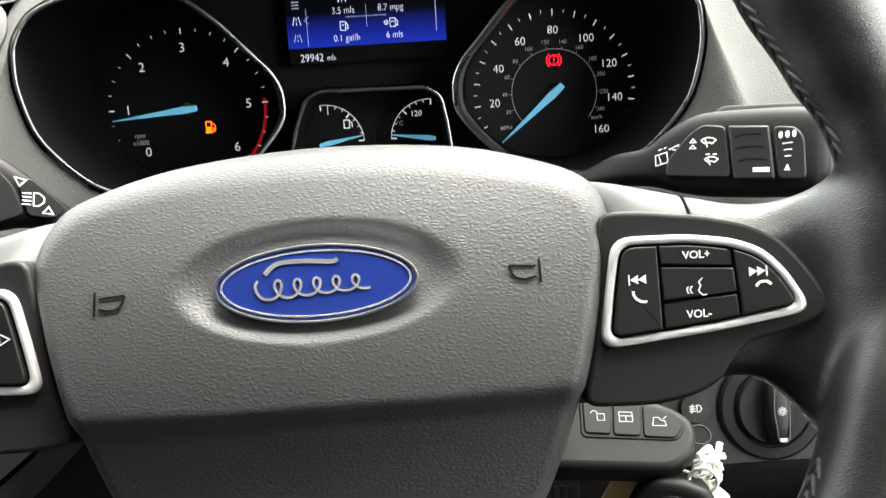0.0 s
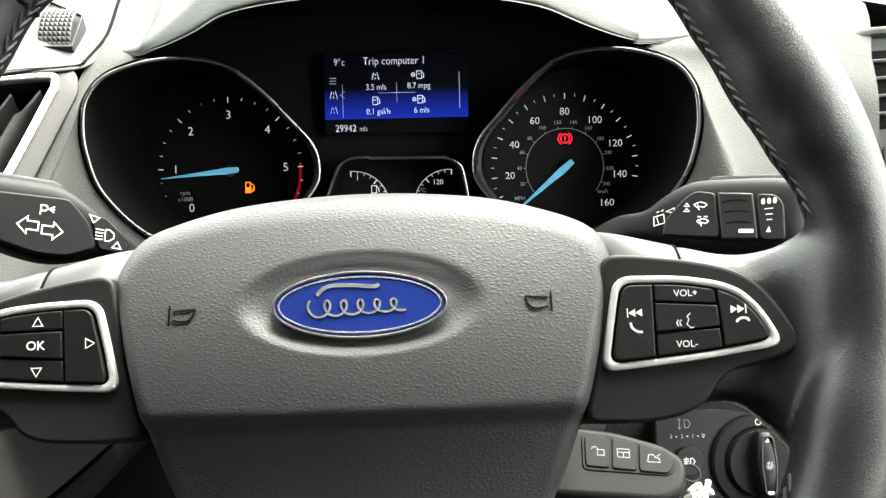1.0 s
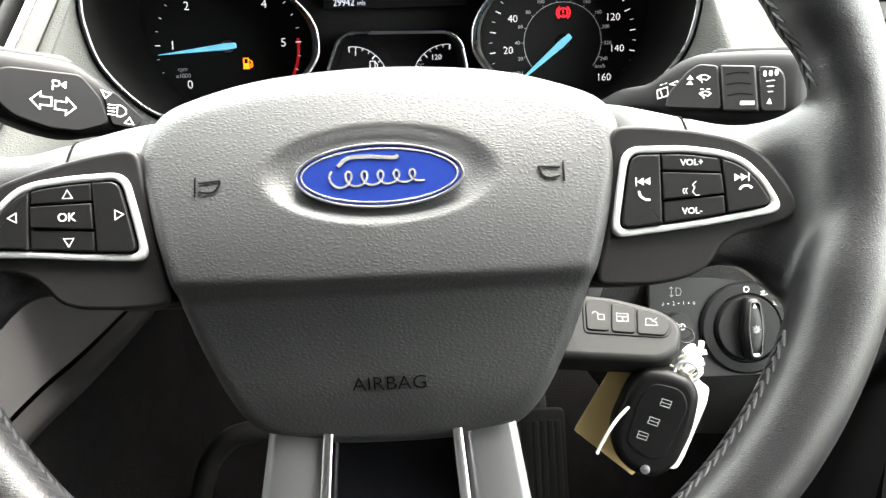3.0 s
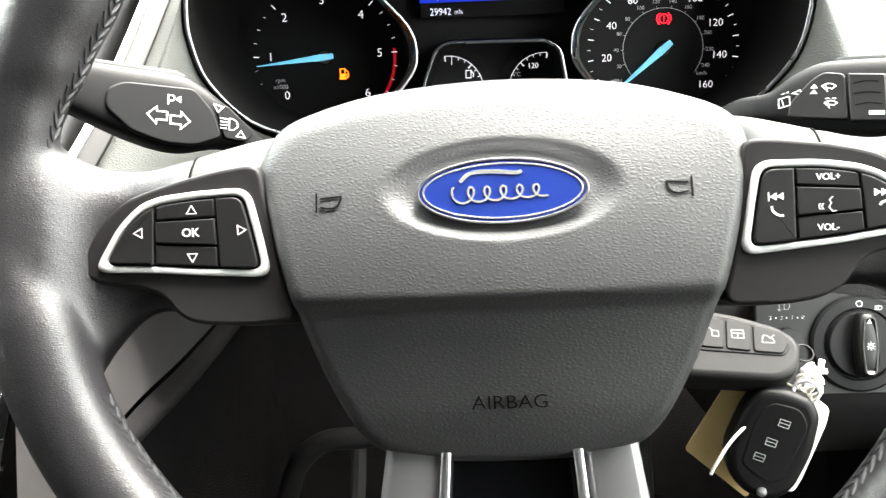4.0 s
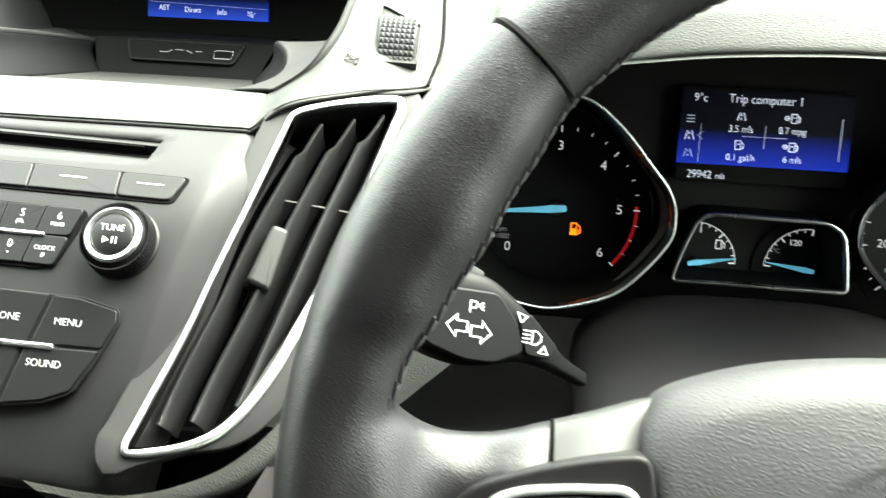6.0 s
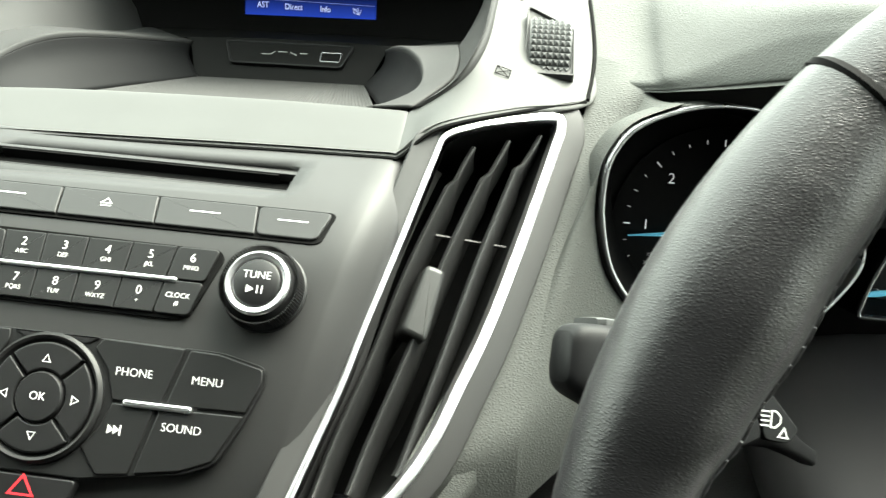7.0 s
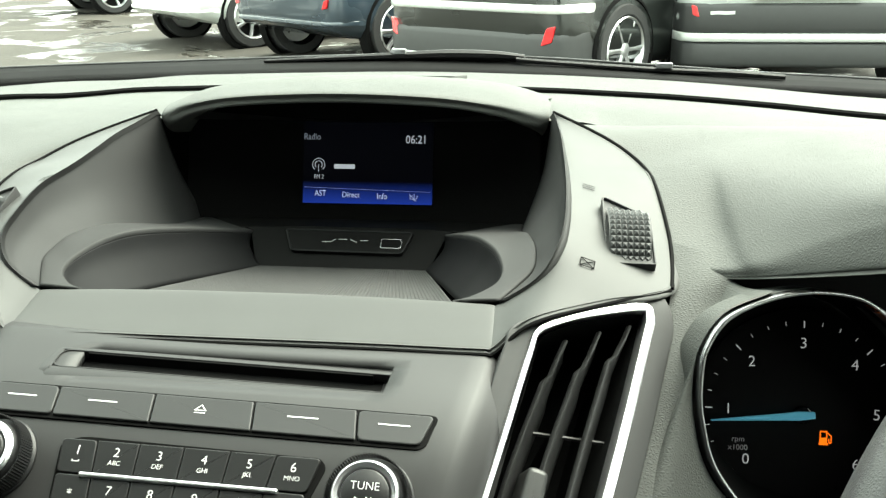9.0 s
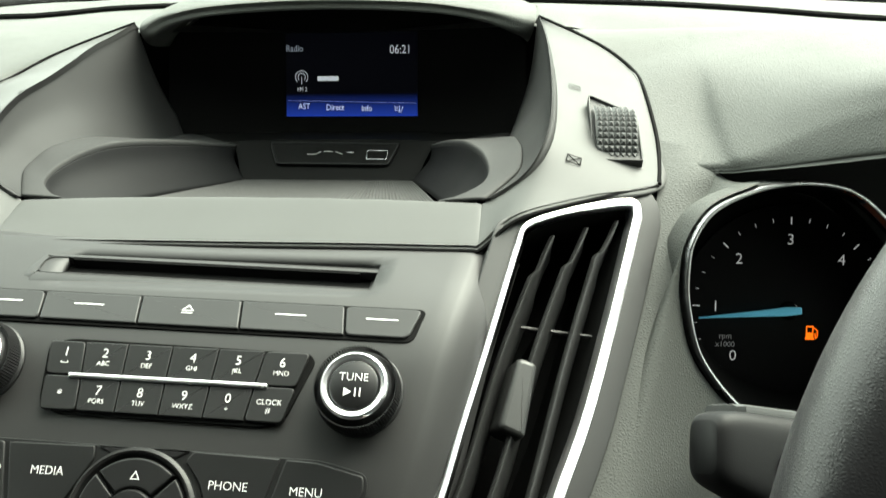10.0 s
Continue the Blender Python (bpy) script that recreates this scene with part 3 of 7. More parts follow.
# lower spoke: two silver arms with bright inner edges
for side in (-1, 1):
    def arm(x0, x1, dz):
        rows = []
        for t in range(9):
            y = -84 - t * 11
            sp = 1 + t * 0.035
            z = -24 + dz + 1.9 * t - 0.02 * t * t
            rows.append([Vector((side * (x0 + (x1 - x0) * k / 6) * sp * MM, y * MM, (z - 1.6 * ((k - 3) / 3) ** 2 * (1 if dz < 1 else 0.3)) * MM)) for k in range(7)])
        return grid(rows)

    a = part("lower_arm", arm(26, 46, 0), STEEL, wheel, "satin silver lower spoke arm")
    thick(facing(a, (0, 0, 1)), 0.004)
    b = part("arm_edge", arm(22.0, 25.6, 2.2), CHROME, a, "bright edge strip")
    thick(facing(b, (0, 0, 1)), 0.003)
part("lower_spoke_filler", grid([[Vector((x * MM, y * MM, (-34 - 0.12 * (y + 85)) * MM)) for x in range(-26, 27, 4)] for y in range(-84, -176, -10)]), GLOSS, wheel, "gloss black spoke filler")
part("hub_back", plate(ell(0, -20, 70, 60, 40), -75, -30, 12, 4), MATT, wheel, "black hub housing")

# ---- instrument cluster ----
CLUSTER = frame_at(-0.035, 0.5434, 0.9513, 18)
cluster = thing("instrument_cluster", CLUSTER, "black instrument cluster with two chrome-ringed dials and a lit trip screen", "instrument cluster")
part("backing", plate(box2(-185, -60, 185, 112), -12, -2, 2, 2), DIAL, cluster)

LOBE = [(-144, 38), (-141, 52), (-130, 65.5), (-107, 74.5), (-83, 77), (-59, 73), (-38, 58.5), (-20, 40), (-7, 25.5), (-2, 11), (-6, -6), (-32, -31), (-60, -39.5), (-84, -40), (-112, -29), (-135, -4), (-143, 20)]


def lobe_frame(side):
    """The dial's rim is turned towards the middle."""
    return pose(side * 47 * MM, 0, 0.036, 0, -side * 22, 0)


for side in (-1, 1):
    pts = [(x if side < 0 else -x, y) for x, y in LOBE]
    o = [q.to_2d() for q in crom([(*p, 0) for p in pts], 110, closed=True)]
    f = lobe_frame(side)
    rim = part("dial_rim", hoop(o, 2.2, -5, 0.8, 0.9), DARKCHROME, cluster, "thin chrome dial ring", m=f)
    cx = -62 if side < 0 else 62
    finv = f.inverted()
    front = [Vector((q.x * MM, q.y * MM, -0.001)) for q in inset(o, 2)]
    deep = [finv @ Vector((side * 113 * MM + ((f @ Vector((q.x * MM, q.y * MM, 0))).x - side * 113 * MM) * 0.90, 0.008 + (q.y * MM - 0.008) * 0.94, -0.001)) for q in inset(o, 2)]
    mid = [p.lerp(q, 0.5) for p, q in zip(front, deep)]
    part("dial_well", grid([front, mid, deep], close_u=True), MATT, rim)
    skirt = [Vector((q.x * MM, q.y * MM, -0.002)) for q in inset(o, 0.2)]
    outer = [Vector((q.x * MM, q.y * MM, -0.02)) for q in inset(o, -0.6)]
    part("dial_skirt", grid([skirt, outer], close_u=True), DASH, rim)


def dial(cx, cy, r0, r1, marks, material, parent, w0=0.75, w1=0.4):
    bm = bmesh.new()
    for a, big in marks:
        c, s = math.cos(radians(a)), math.sin(radians(a))
        q0 = r0 if big else r0 + (r1 - r0) * 0.45
        stroke([[(cx + q0 * c, cy + q0 * s), (cx + r1 * c, cy + r1 * s)]], w0 if big else w1, 0.1, 0.1, bm)
    return part("tick_marks", bm, material, parent)


TC, SC = (-114.6, 7.6), (113.5, 4.3)
tacho = part("tachometer", lathe([(56, -1.6), (56, -0.2), (0, 0)], 72, cx=TC[0], cy=TC[1]), DIAL, cluster, "black rev counter face")
dial(*TC, 45.8, 49.5, [(222 - 11 * i, i % 4 == 0) for i in range(25)], LIT, tacho)
for i in range(7):
    a = radians(222 - 44 * i)
    text(str(i), 5.6, TC[0] + 37.5 * math.cos(a), TC[1] + 37.5 * math.sin(a), 0.2, LIT, tacho, "numeral", bold=-0.09)
part("red_zone", stroke([arc(*TC, 47.6, 5, -42, 16)], 2.3, 0.05, 0.06), REDDIM, tacho)
text("rpm", 2.8, TC[0] - 32, TC[1] - 14.5, 0.2, DIM, tacho)
text("x1000", 2.8, TC[0] - 32, TC[1] - 19, 0.2, DIM, tacho)
speedo = part("speedometer", lathe([(56, -1.6), (56, -0.2), (0, 0)], 72, cx=SC[0], cy=SC[1]), DIAL, cluster, "black speedometer face in miles per hour")
dial(*SC, 46.6, 50.5, [(220 - 8.15 * i, i % 2 == 0) for i in range(33)], LIT, speedo)
for i in range(0, 9):
    a = radians(220 - 32.6 * i)
    if i:
        text(str(20 * i), 4.8, SC[0] + 37.8 * math.cos(a), SC[1] + 37.8 * math.sin(a), 0.2, LIT, speedo, "numeral", squeeze=1.0, bold=-0.08)
text("MPH", 2.6, SC[0] - 31, SC[1] - 20.5, 0.2, DIM, speedo)
text("km/h", 2.4, SC[0] + 26, SC[1] - 17, 0.2, DIM, speedo)
part("inner_scale", stroke([arc(*SC, 26.6, 222, -38, 60)], 0.45, 0.1), DIM, speedo)
for k in range(20, 260, 20):
    a = radians(90 - (k / 1.609 - 80) * 1.63)
    text(str(k), 2.4, SC[0] + 31.0 * math.cos(a), SC[1] + 31.0 * math.sin(a), 0.2, DIM, speedo, "small_numeral")
    part("scale_tick", stroke([[(SC[0] + 26.6 * math.cos(a), SC[1] + 26.6 * math.sin(a)), (SC[0] + 28.2 * math.cos(a), SC[1] + 28.2 * math.sin(a))]], 0.4, 0.1), DIM, speedo)


def needle(parent, cx, cy, a, length, tail, w):
    h = thing_part = part("needle", plate(fillet([(-tail, -w * 0.75), (tail * 0.4, -w), (tail * 1.6, -w * 0.8), (length, -0.25), (length, 0.25), (tail * 1.6, w * 0.8), (tail * 0.4, w), (-tail, w * 0.75)], 0.6, 2), 3, 4.6, 0.5, 2),
                          NEEDLE, parent, "light blue needle", m=pose(cx * MM, cy * MM, 0, 0, 0, a))
    part("needle_cap", plate(ell(0, 0, tail * 0.8, tail * 0.8, 24), 0, 2.4, 0.5, 2), GLOSS, h)
    return h


needle(tacho, TC[0], TC[1], 185.5, 47, 6.0, 2.3)
needle(speedo, SC[0], SC[1], 220.5, 45, 6.5, 2.5)
# lit warning signs
x, y = -102.4, -4.4
part("fuel_lamp", solid([box2(x - 3.2, y - 3.4, x + 1.4, y - 2.4), box2(x - 2.8, y - 2.4, x + 1.0, y + 0.4), box2(x - 2.8, y + 3.3, x + 1.0, y + 4.0), box2(x - 2.8, y + 0.4, x - 2.2, y + 3.3), box2(x + 0.4, y + 0.4, x + 1.0, y + 3.3)], 0.1,
                          bm=stroke([[(x + 1.2, y + 3.0), (x + 3.0, y + 1.4), (x + 3.0, y - 2.0), (x + 2.1, y - 2.4), (x + 1.8, y)]], 0.6, 0.1)), AMBER, tacho, "lit amber fuel pump lamp")
x, y = SC[0] + 0.4, SC[1] + 19.6
part("brake_lamp", stroke([arc(x, y, 3.0, 0, 360, 24), arc(x, y, 4.6, 125, 235, 10), arc(x, y, 4.6, -55, 55, 10), [(x, y + 1.8), (x, y - 0.4)], [(x, y - 1.2), (x, y - 1.9)]], 0.75, 0.1), REDLAMP, speedo, "lit red brake warning lamp")

# trip screen between the dials
TRIP = glow("trip_screen_glow", (0.01, 0.035, 0.5), (0.0004, 0.0006, 0.003), 0.041, 0.060, 0.054)
trip = part("trip_screen", plate(box2(-48, 30, 48, 84), 2, 8, 0.5, 2), INK, cluster, "lit trip computer screen with white text")
lit = part("screen_glow", plate(box2(-48, 40, 48, 82), 8.0, 8.15, 0.05, 1), TRIP, trip)


def tu(px, py):
    return (px - 696) * 0.3817, 81.0 - (py - 105) * 0.387


for s, px, py, h, mt in (("9\u00b0c", 598, 114, 4.6, TRIPW), ("Trip computer 1", 694, 113, 5.0, TRIPW), ("3.5 mls", 661, 157, 3.9, TRIPW), ("8.7 mpg", 736, 156, 3.9, TRIPW),
                         ("0.1 gal/h", 664, 199, 3.9, TRIPW), ("6 mls", 740, 198, 3.9, TRIPW), ("29942", 606, 227, 4.6, TRIPW), ("mls", 637, 228, 3.3, TRIPW)):
    text(s, h, *tu(px, py), 8.4, mt, trip, squeeze=0.86)


def road(px, py, mt, k=1.0):
    x, y = tu(px, py)
    part("road_symbol", stroke([[(x - 2.2 * k, y - 2.4 * k), (x - 1.0 * k, y + 2.2 * k)], [(x + 2.4 * k, y - 2.4 * k), (x + 1.2 * k, y + 2.2 * k)], [(x, y - 2.2 * k), (x, y - 0.8 * k)], [(x, y + 0.4 * k), (x, y + 1.6 * k)]], 0.6, 8.3), mt, trip)


def pump(px, py, mt, lead=False):
    x, y = tu(px, py)
    ls = [[(x - 2.0, y - 2.6), (x - 2.0, y + 2.4), (x + 1.2, y + 2.4), (x + 1.2, y - 2.6), (x - 2.0, y - 2.6)], [(x - 1.2, y + 0.4), (x + 0.4, y + 0.4)], [(x + 1.4, y + 1.6), (x + 2.6, y + 0.6), (x + 2.6, y - 2.0), (x + 1.6, y - 1.6)]]
    if lead:
        ls.append([(x - 5.4, y), (x - 3.2, y)])
        ls.append(arc(x - 4.3, y, 1.2, 0, 360, 10))
    part("pump_symbol", stroke(ls, 0.55, 8.3), mt, trip)


road(660, 138, TRIPW)
pump(738, 137, TRIPW, True)
pump(660, 180, TRIPW)
pump(739, 179, TRIPW, True)
road(586, 169, TRIPW, 1.1)
road(586, 195, SCREENG)
x, y = tu(586, 145)
part("list_symbol", stroke([[(x - 2.2, y + d), (x + 2.2, y + d)] for d in (-1.8, 0, 1.8)], 0.7, 8.3), SCREENG, trip)
for ln in ([tu(602, 151), tu(602, 208)], [tu(664, 167), tu(730, 167)], [tu(697, 150), tu(697, 184)], [tu(606, 163), tu(598, 169), tu(606, 175)]):
    part("screen_line", stroke([ln], 0.35, 8.3), SCREENG, trip)
part("scroll_bar", stroke([[tu(807, 134), tu(807, 196)]], 0.7, 8.3), SCREENG, trip)

# small fuel and temperature pod below the screen
POD = fillet([(-50, -26), (-45.5, -8), (-38, 10.5), (-30, 15), (34, 14), (43, 8), (46, -8), (48, -26)], 5, 5)
pod = part("gauge_pod", hoop(POD, 2.0, 30, 36.8, 0.8), DARKCHROME, cluster, "chrome frame of the small gauges")
front = [Vector((q.x * MM, q.y * MM, 0.035)) for q in inset(POD, 1.8)]
deep = [Vector((q.x * 0.93 * MM, (q.y * 0.95 + 1) * MM, 0.001)) for q in inset(POD, 1.8)]
part("pod_well", grid([front, deep], close_u=True), MATT, pod)
skirt = [Vector((q.x * MM, q.y * MM, 0.034)) for q in inset(POD, 0.2)]
outer = [Vector((q.x * 1.04 * MM, (q.y * 1.06) * MM, 0.0)) for q in POD]
part("pod_skirt", grid([skirt, outer], close_u=True), MATT, pod)
for cx, a0, a1, na in ((-31, 95, 2, 10), (34, 178, 85, 172)):
    marks = [(a0 + (a1 - a0) * i / 8, i % 4 == 0) for i in range(9)]
    g = part("small_gauge", lathe([(31, -1.2), (31, -0.1), (0, 0.02)], 40, cx=cx, cy=-19), DIAL, pod)
    dial(cx, -19, 20.5, 24, marks, LIT, g, 1.0, 0.6)
    part("gauge_line", stroke([arc(cx, -19, 24, a0, a1, 20)], 0.5, 0.1), LIT, g)
    needle(g, cx, -19, na, 24, 4.0, 1.6)
text("1", 3.6, -28.5, 0.5, 0.2, LIT, pod)
text("120", 3.4, 26.5, -3.6, 0.2, LIT, pod)
part("pump_symbol", stroke([[(-19, -10), (-19, -5), (-15.6, -5), (-15.6, -10), (-19, -10)], [(-15.4, -5.6), (-14, -7), (-14, -9.6)]], 0.7, 0.1), LIT, pod)
text("\u00b0C", 2.6, 16, -9.0, 0.2, DIM, pod)

# ---- centre stack ----
STACK = frame_at(-0.42, 0.3970, 1.0046, 49, 0, -1.0)


def bulge(v):
    """The face bows away above and below the keypad, mm."""
    return -(6.2e-3 if v > 0 else 1.6e-3) * v * v


def on_face(u, v, turn=0.0):
    d = -2 * (6.2e-3 if v > 0 else 1.6e-3) * v
    return pose(u * MM, v * MM, bulge(v) * MM, math.degrees(math.atan(d)), 0, turn)


stack = thing("centre_stack", STACK, "graphite grey centre stack fascia with rows of black audio keys", "dashboard panel")


def half_width(v):
    return 88 + 0.18 * (v + 84) if v < 18 else 106.4 + 0.16 * (v - 18)


rows = []
for v, tuck in [(-114, 26), (-116.5, 12), (-117, 5), (-115.6, 1.2)] + [(-113 + j * 5.18, 0) for j in range(36)]:
    w = half_width(v)
    row = []
    for k in range(-19, 20):
        if abs(k) <= 15:
            x, drop = k / 15 * w, 0
        else:
            e = abs(k) - 15
            x = math.copysign(w + (2.5, 6, 11, 18)[e - 1], k)
            drop = (1.0, 4, 10, 20)[e - 1]
        rise = max(0, min(1, (v - 40) / 22)) ** 2 * (1.3 + 2.2 * min(1, abs(x) / 107) ** 2)
        row.append(Vector(((x - 2) * MM, v * MM, (bulge(v) + rise - drop - tuck) * MM)))
    rows.append(row)
bm = grid(rows)
bmesh.ops.delete(bm, geom=[f for f in bm.faces if abs(f.calc_center_median().y - 0.0444) < 0.008 and abs(f.calc_center_median().x + 0.001) < 0.070], context="FACES")
fascia = part("fascia", bm, FASCIA, stack, "satin graphite fascia", sharp=70)
thick(facing(fascia, (0, 0, 1)), 0.004)

# disc slot
bm = hoop(fillet(box2(-84, -11.5, 82, 11.5), 5, 6), 5.4, -3, 0.25, 0.1)
for v in bm.verts:
    v.co.z -= 6.2 * v.co.y ** 2 + 0.0007 * min(1, max(0, (abs(v.co.y) - 0.0075) / 0.003)) + 0.0007 * min(1, max(0, (abs(v.co.x) - 0.080) / 0.003))
slot = part("disc_slot", bm, FASCIA, stack, "disc slot with a dark mouth", m=on_face(0, 44.5, -1.1))
part("slot_edge", hoop(fillet(box2(-79.4, -6.2, 77.4, 6.2), 6, 6), 0.7, -4, 0.15, 0.2), PANEL, slot)
part("slot_mouth", plate(box2(-82, -10, 80, 10), -9, -5, 0.1, 1), MATT, slot)
for x0, x1, z0, z1 in ((-80, -66.5, -0.6, -7), (78, 64, -0.6, -7)):
    part("slot_end", grid([[Vector((x0 * MM, y * MM, z0 * MM)), Vector((x1 * MM, y * MM, z1 * MM)), Vector((x1 * MM, y * MM, -0.013))] for y in (-7, 7)]), FASCIA, slot, smooth=False)
for y in (-5.0, 5.0):
    part("slot_wall", plate(box2(-66.6, y - 0.5, 64.1, y + 0.5), -8, -0.25, 0.1, 1), MATT, slot)

# row of five wide keys
strip = part("key_strip", plate(fillet([(-97.5, -8.8), (93.4, -8.8), (97.6, 7.8), (-96.5, 7.8)], 4, 4), -4, 0.4, 0.3, 2), MATT, stack, "row of five wide grey keys", m=on_face(-1, 21.6, -0.8))
cuts = [-96, -66, -23, 20.5, 64, 96]
for i in range(5):
    a, b = cuts[i], cuts[i + 1]
    key = part("wide_key", plate(fillet([(a + 2.3 if i else a + 1, -7.4), (b + 1.7 if i < 4 else b - 4.5, -7.4), (b - 0.6 if i < 4 else b - 0.4, 6.6), (a + 0.2, 6.6)], 0.8 if 0 < i < 4 else 2.6, 3), -2, 1.7, 0.6, 3), WIDE, strip)
    c = (a + b) / 2
    if i == 2:
        part("eject_symbol", stroke([[(c - 2.4, 0.2), (c + 2.4, 0.2), (c, 2.8), (c - 2.4, 0.2)], [(c - 2.4, -1.0), (c + 2.4, -1.0)]], 0.4, 1.7), WHITE, key)
    else:
        part("key_line", stroke([[(c - 6.5, 0.8), (c + 6.5, 0.8)]], 0.6, 1.7), WHITE, key)

# number pad
KP = fillet([(-56, 4.0), (-47, 6.2), (52, 5.0), (54, 2.0), (45.5, -21), (38, -23.6), (-46, -23.2), (-53.5, -20)], 3, 4)
keypad = part("keypad", plate(inset(KP, -0.9), -4, 0.5, 0.3, 2), MATT, stack, "number pad of twelve black keys", m=on_face(0, 0, -0.4))
top = [-56, -40.5, -22.3, -3.5, 15.8, 34.8, 53]
bot = [-53, -37.5, -21.5, -3.6, 14.2, 30.8, 46]
names = [("1", "\u2423"), ("2", "ABC"), ("3", "DEF"), ("4", "GHI"), ("5", "JKL"), ("6", "MNO"), ("*", ""), ("7", "PQRS"), ("8", "TUV"), ("9", "WXYZ"), ("0", "+"), ("CLOCK", "#")]
for r in range(2):
    for i in range(6):
        t0, t1, b0, b1 = top[i], top[i + 1], bot[i], bot[i + 1]
        f = 0.52
        m0, m1 = t0 + (b0 - t0) * f, t1 + (b1 - t1) * f
        o = [(m0 + 0.22, -8.5), (m1 - 0.22, -8.5), (t1 - 0.22, 5.4), (t0 + 0.22, 5.4)] if r == 0 else [(b0 + 0.22, -22.9), (b1 - 0.22, -22.9), (m1 - 0.22, -9.0), (m0 + 0.22, -9.0)]
        key = part("number_key", plate(fillet(o, 2.2 if (i in (0, 5)) else 0.4, 4), -2, 2.0, 0.5, 3), KEYTOP, keypad)
        cx, cy = sum(q[0] for q in o) / 4, (-0.8 if r == 0 else -16.2)
        a, b = names[r * 6 + i]
        if a == "CLOCK":
            text(a, 2.1, cx, cy + 1.0, 2.05, WHITE, key)
            text(b, 2.3, cx, cy - 2.2, 2.05, WHITE, key)
        else:
            text(a, 3.7, cx, cy + (1.6 if a != "*" else -0.6), 2.05, WHITE, key)
            if a == "1":
                part("space_mark", stroke([[(cx - 1.4, cy - 2.2), (cx - 1.4, cy - 2.9), (cx + 1.4, cy - 2.9), (cx + 1.4, cy - 2.2)]], 0.3, 2.0), WHITE, key)
            elif b:
                text(b, 1.9, cx, cy - 2.6, 2.05, WHITE, key)
part("bright_bar", plate(fillet(box2(-44, -9.9, 38, -7.9), 1, 3), 0.5, 3.2, 0.7, 3), CHROME, keypad, "thin bright bar")

# knobs


def knob(u, v, first, second):
    k = part("knob", lathe([(17.0, -2), (17.0, 1), (15.8, 2), (13.8, 10), (12.7, 11.6)], 64), KEY, stack, "black knob with a bright ring", m=on_face(u, v))
    bm = bmesh.new()
    for i in range(90):
        a = math.pi * 2 * i / 90
        sweep([(0.0162 * math.cos(a), 0.0162 * math.sin(a), 0.0025), (0.0156 * math.cos(a), 0.0156 * math.sin(a), 0.0104)], 0.00045, 4, bm)
    tagged(part("knurling", bm, KEY, k), kind="stuff")
    part("knob_ring", lathe([(13.1, 10.6), (12.7, 12.2), (11.9, 12.8), (10.3, 12.4), (9.6, 11.4)], 64), CHROME, k, "bright chrome ring")
    part("knob_face", lathe([(9.7, 11.0), (9.3, 12.4), (8.6, 12.9), (0, 13.1)], 48), KEY, k)
    text(first, 3.0, 0, 2.6, 13.2, WHITE, k)
    if second == "play":
        part("play_symbol", solid([[(-3.4, -4.6), (-0.4, -3.0), (-3.4, -1.4)]], 13.1, bm=stroke([[(1.0, -1.4), (1.0, -4.6)], [(2.8, -1.4), (2.8, -4.6)]], 0.6, 13.1)), WHITE, k)
    else:
        part("power_symbol", stroke([arc(0, -3.2, 1.5, 120, 420, 14), [(0, -1.2), (0, -3)]], 0.4, 13.1), WHITE, k)


knob(74.0, -9.4, "TUNE", "play")
knob(-82.5, -4.5, "VOL", "power")

# lower key block with the round pad
low = part("key_block", plate(fillet([(-84, -2), (-72, 3), (62, 1.5), (80, -2.5), (81, -9), (74, -26), (66, -41), (54, -46), (20, -51), (14, -52), (-24, -52), (-30, -51), (-64, -46), (-76, -41), (-84, -26)], 4, 4), -4, 0.9, 0.3, 2), KEYTOP, stack, "lower block of black audio keys", m=on_face(0, -37))
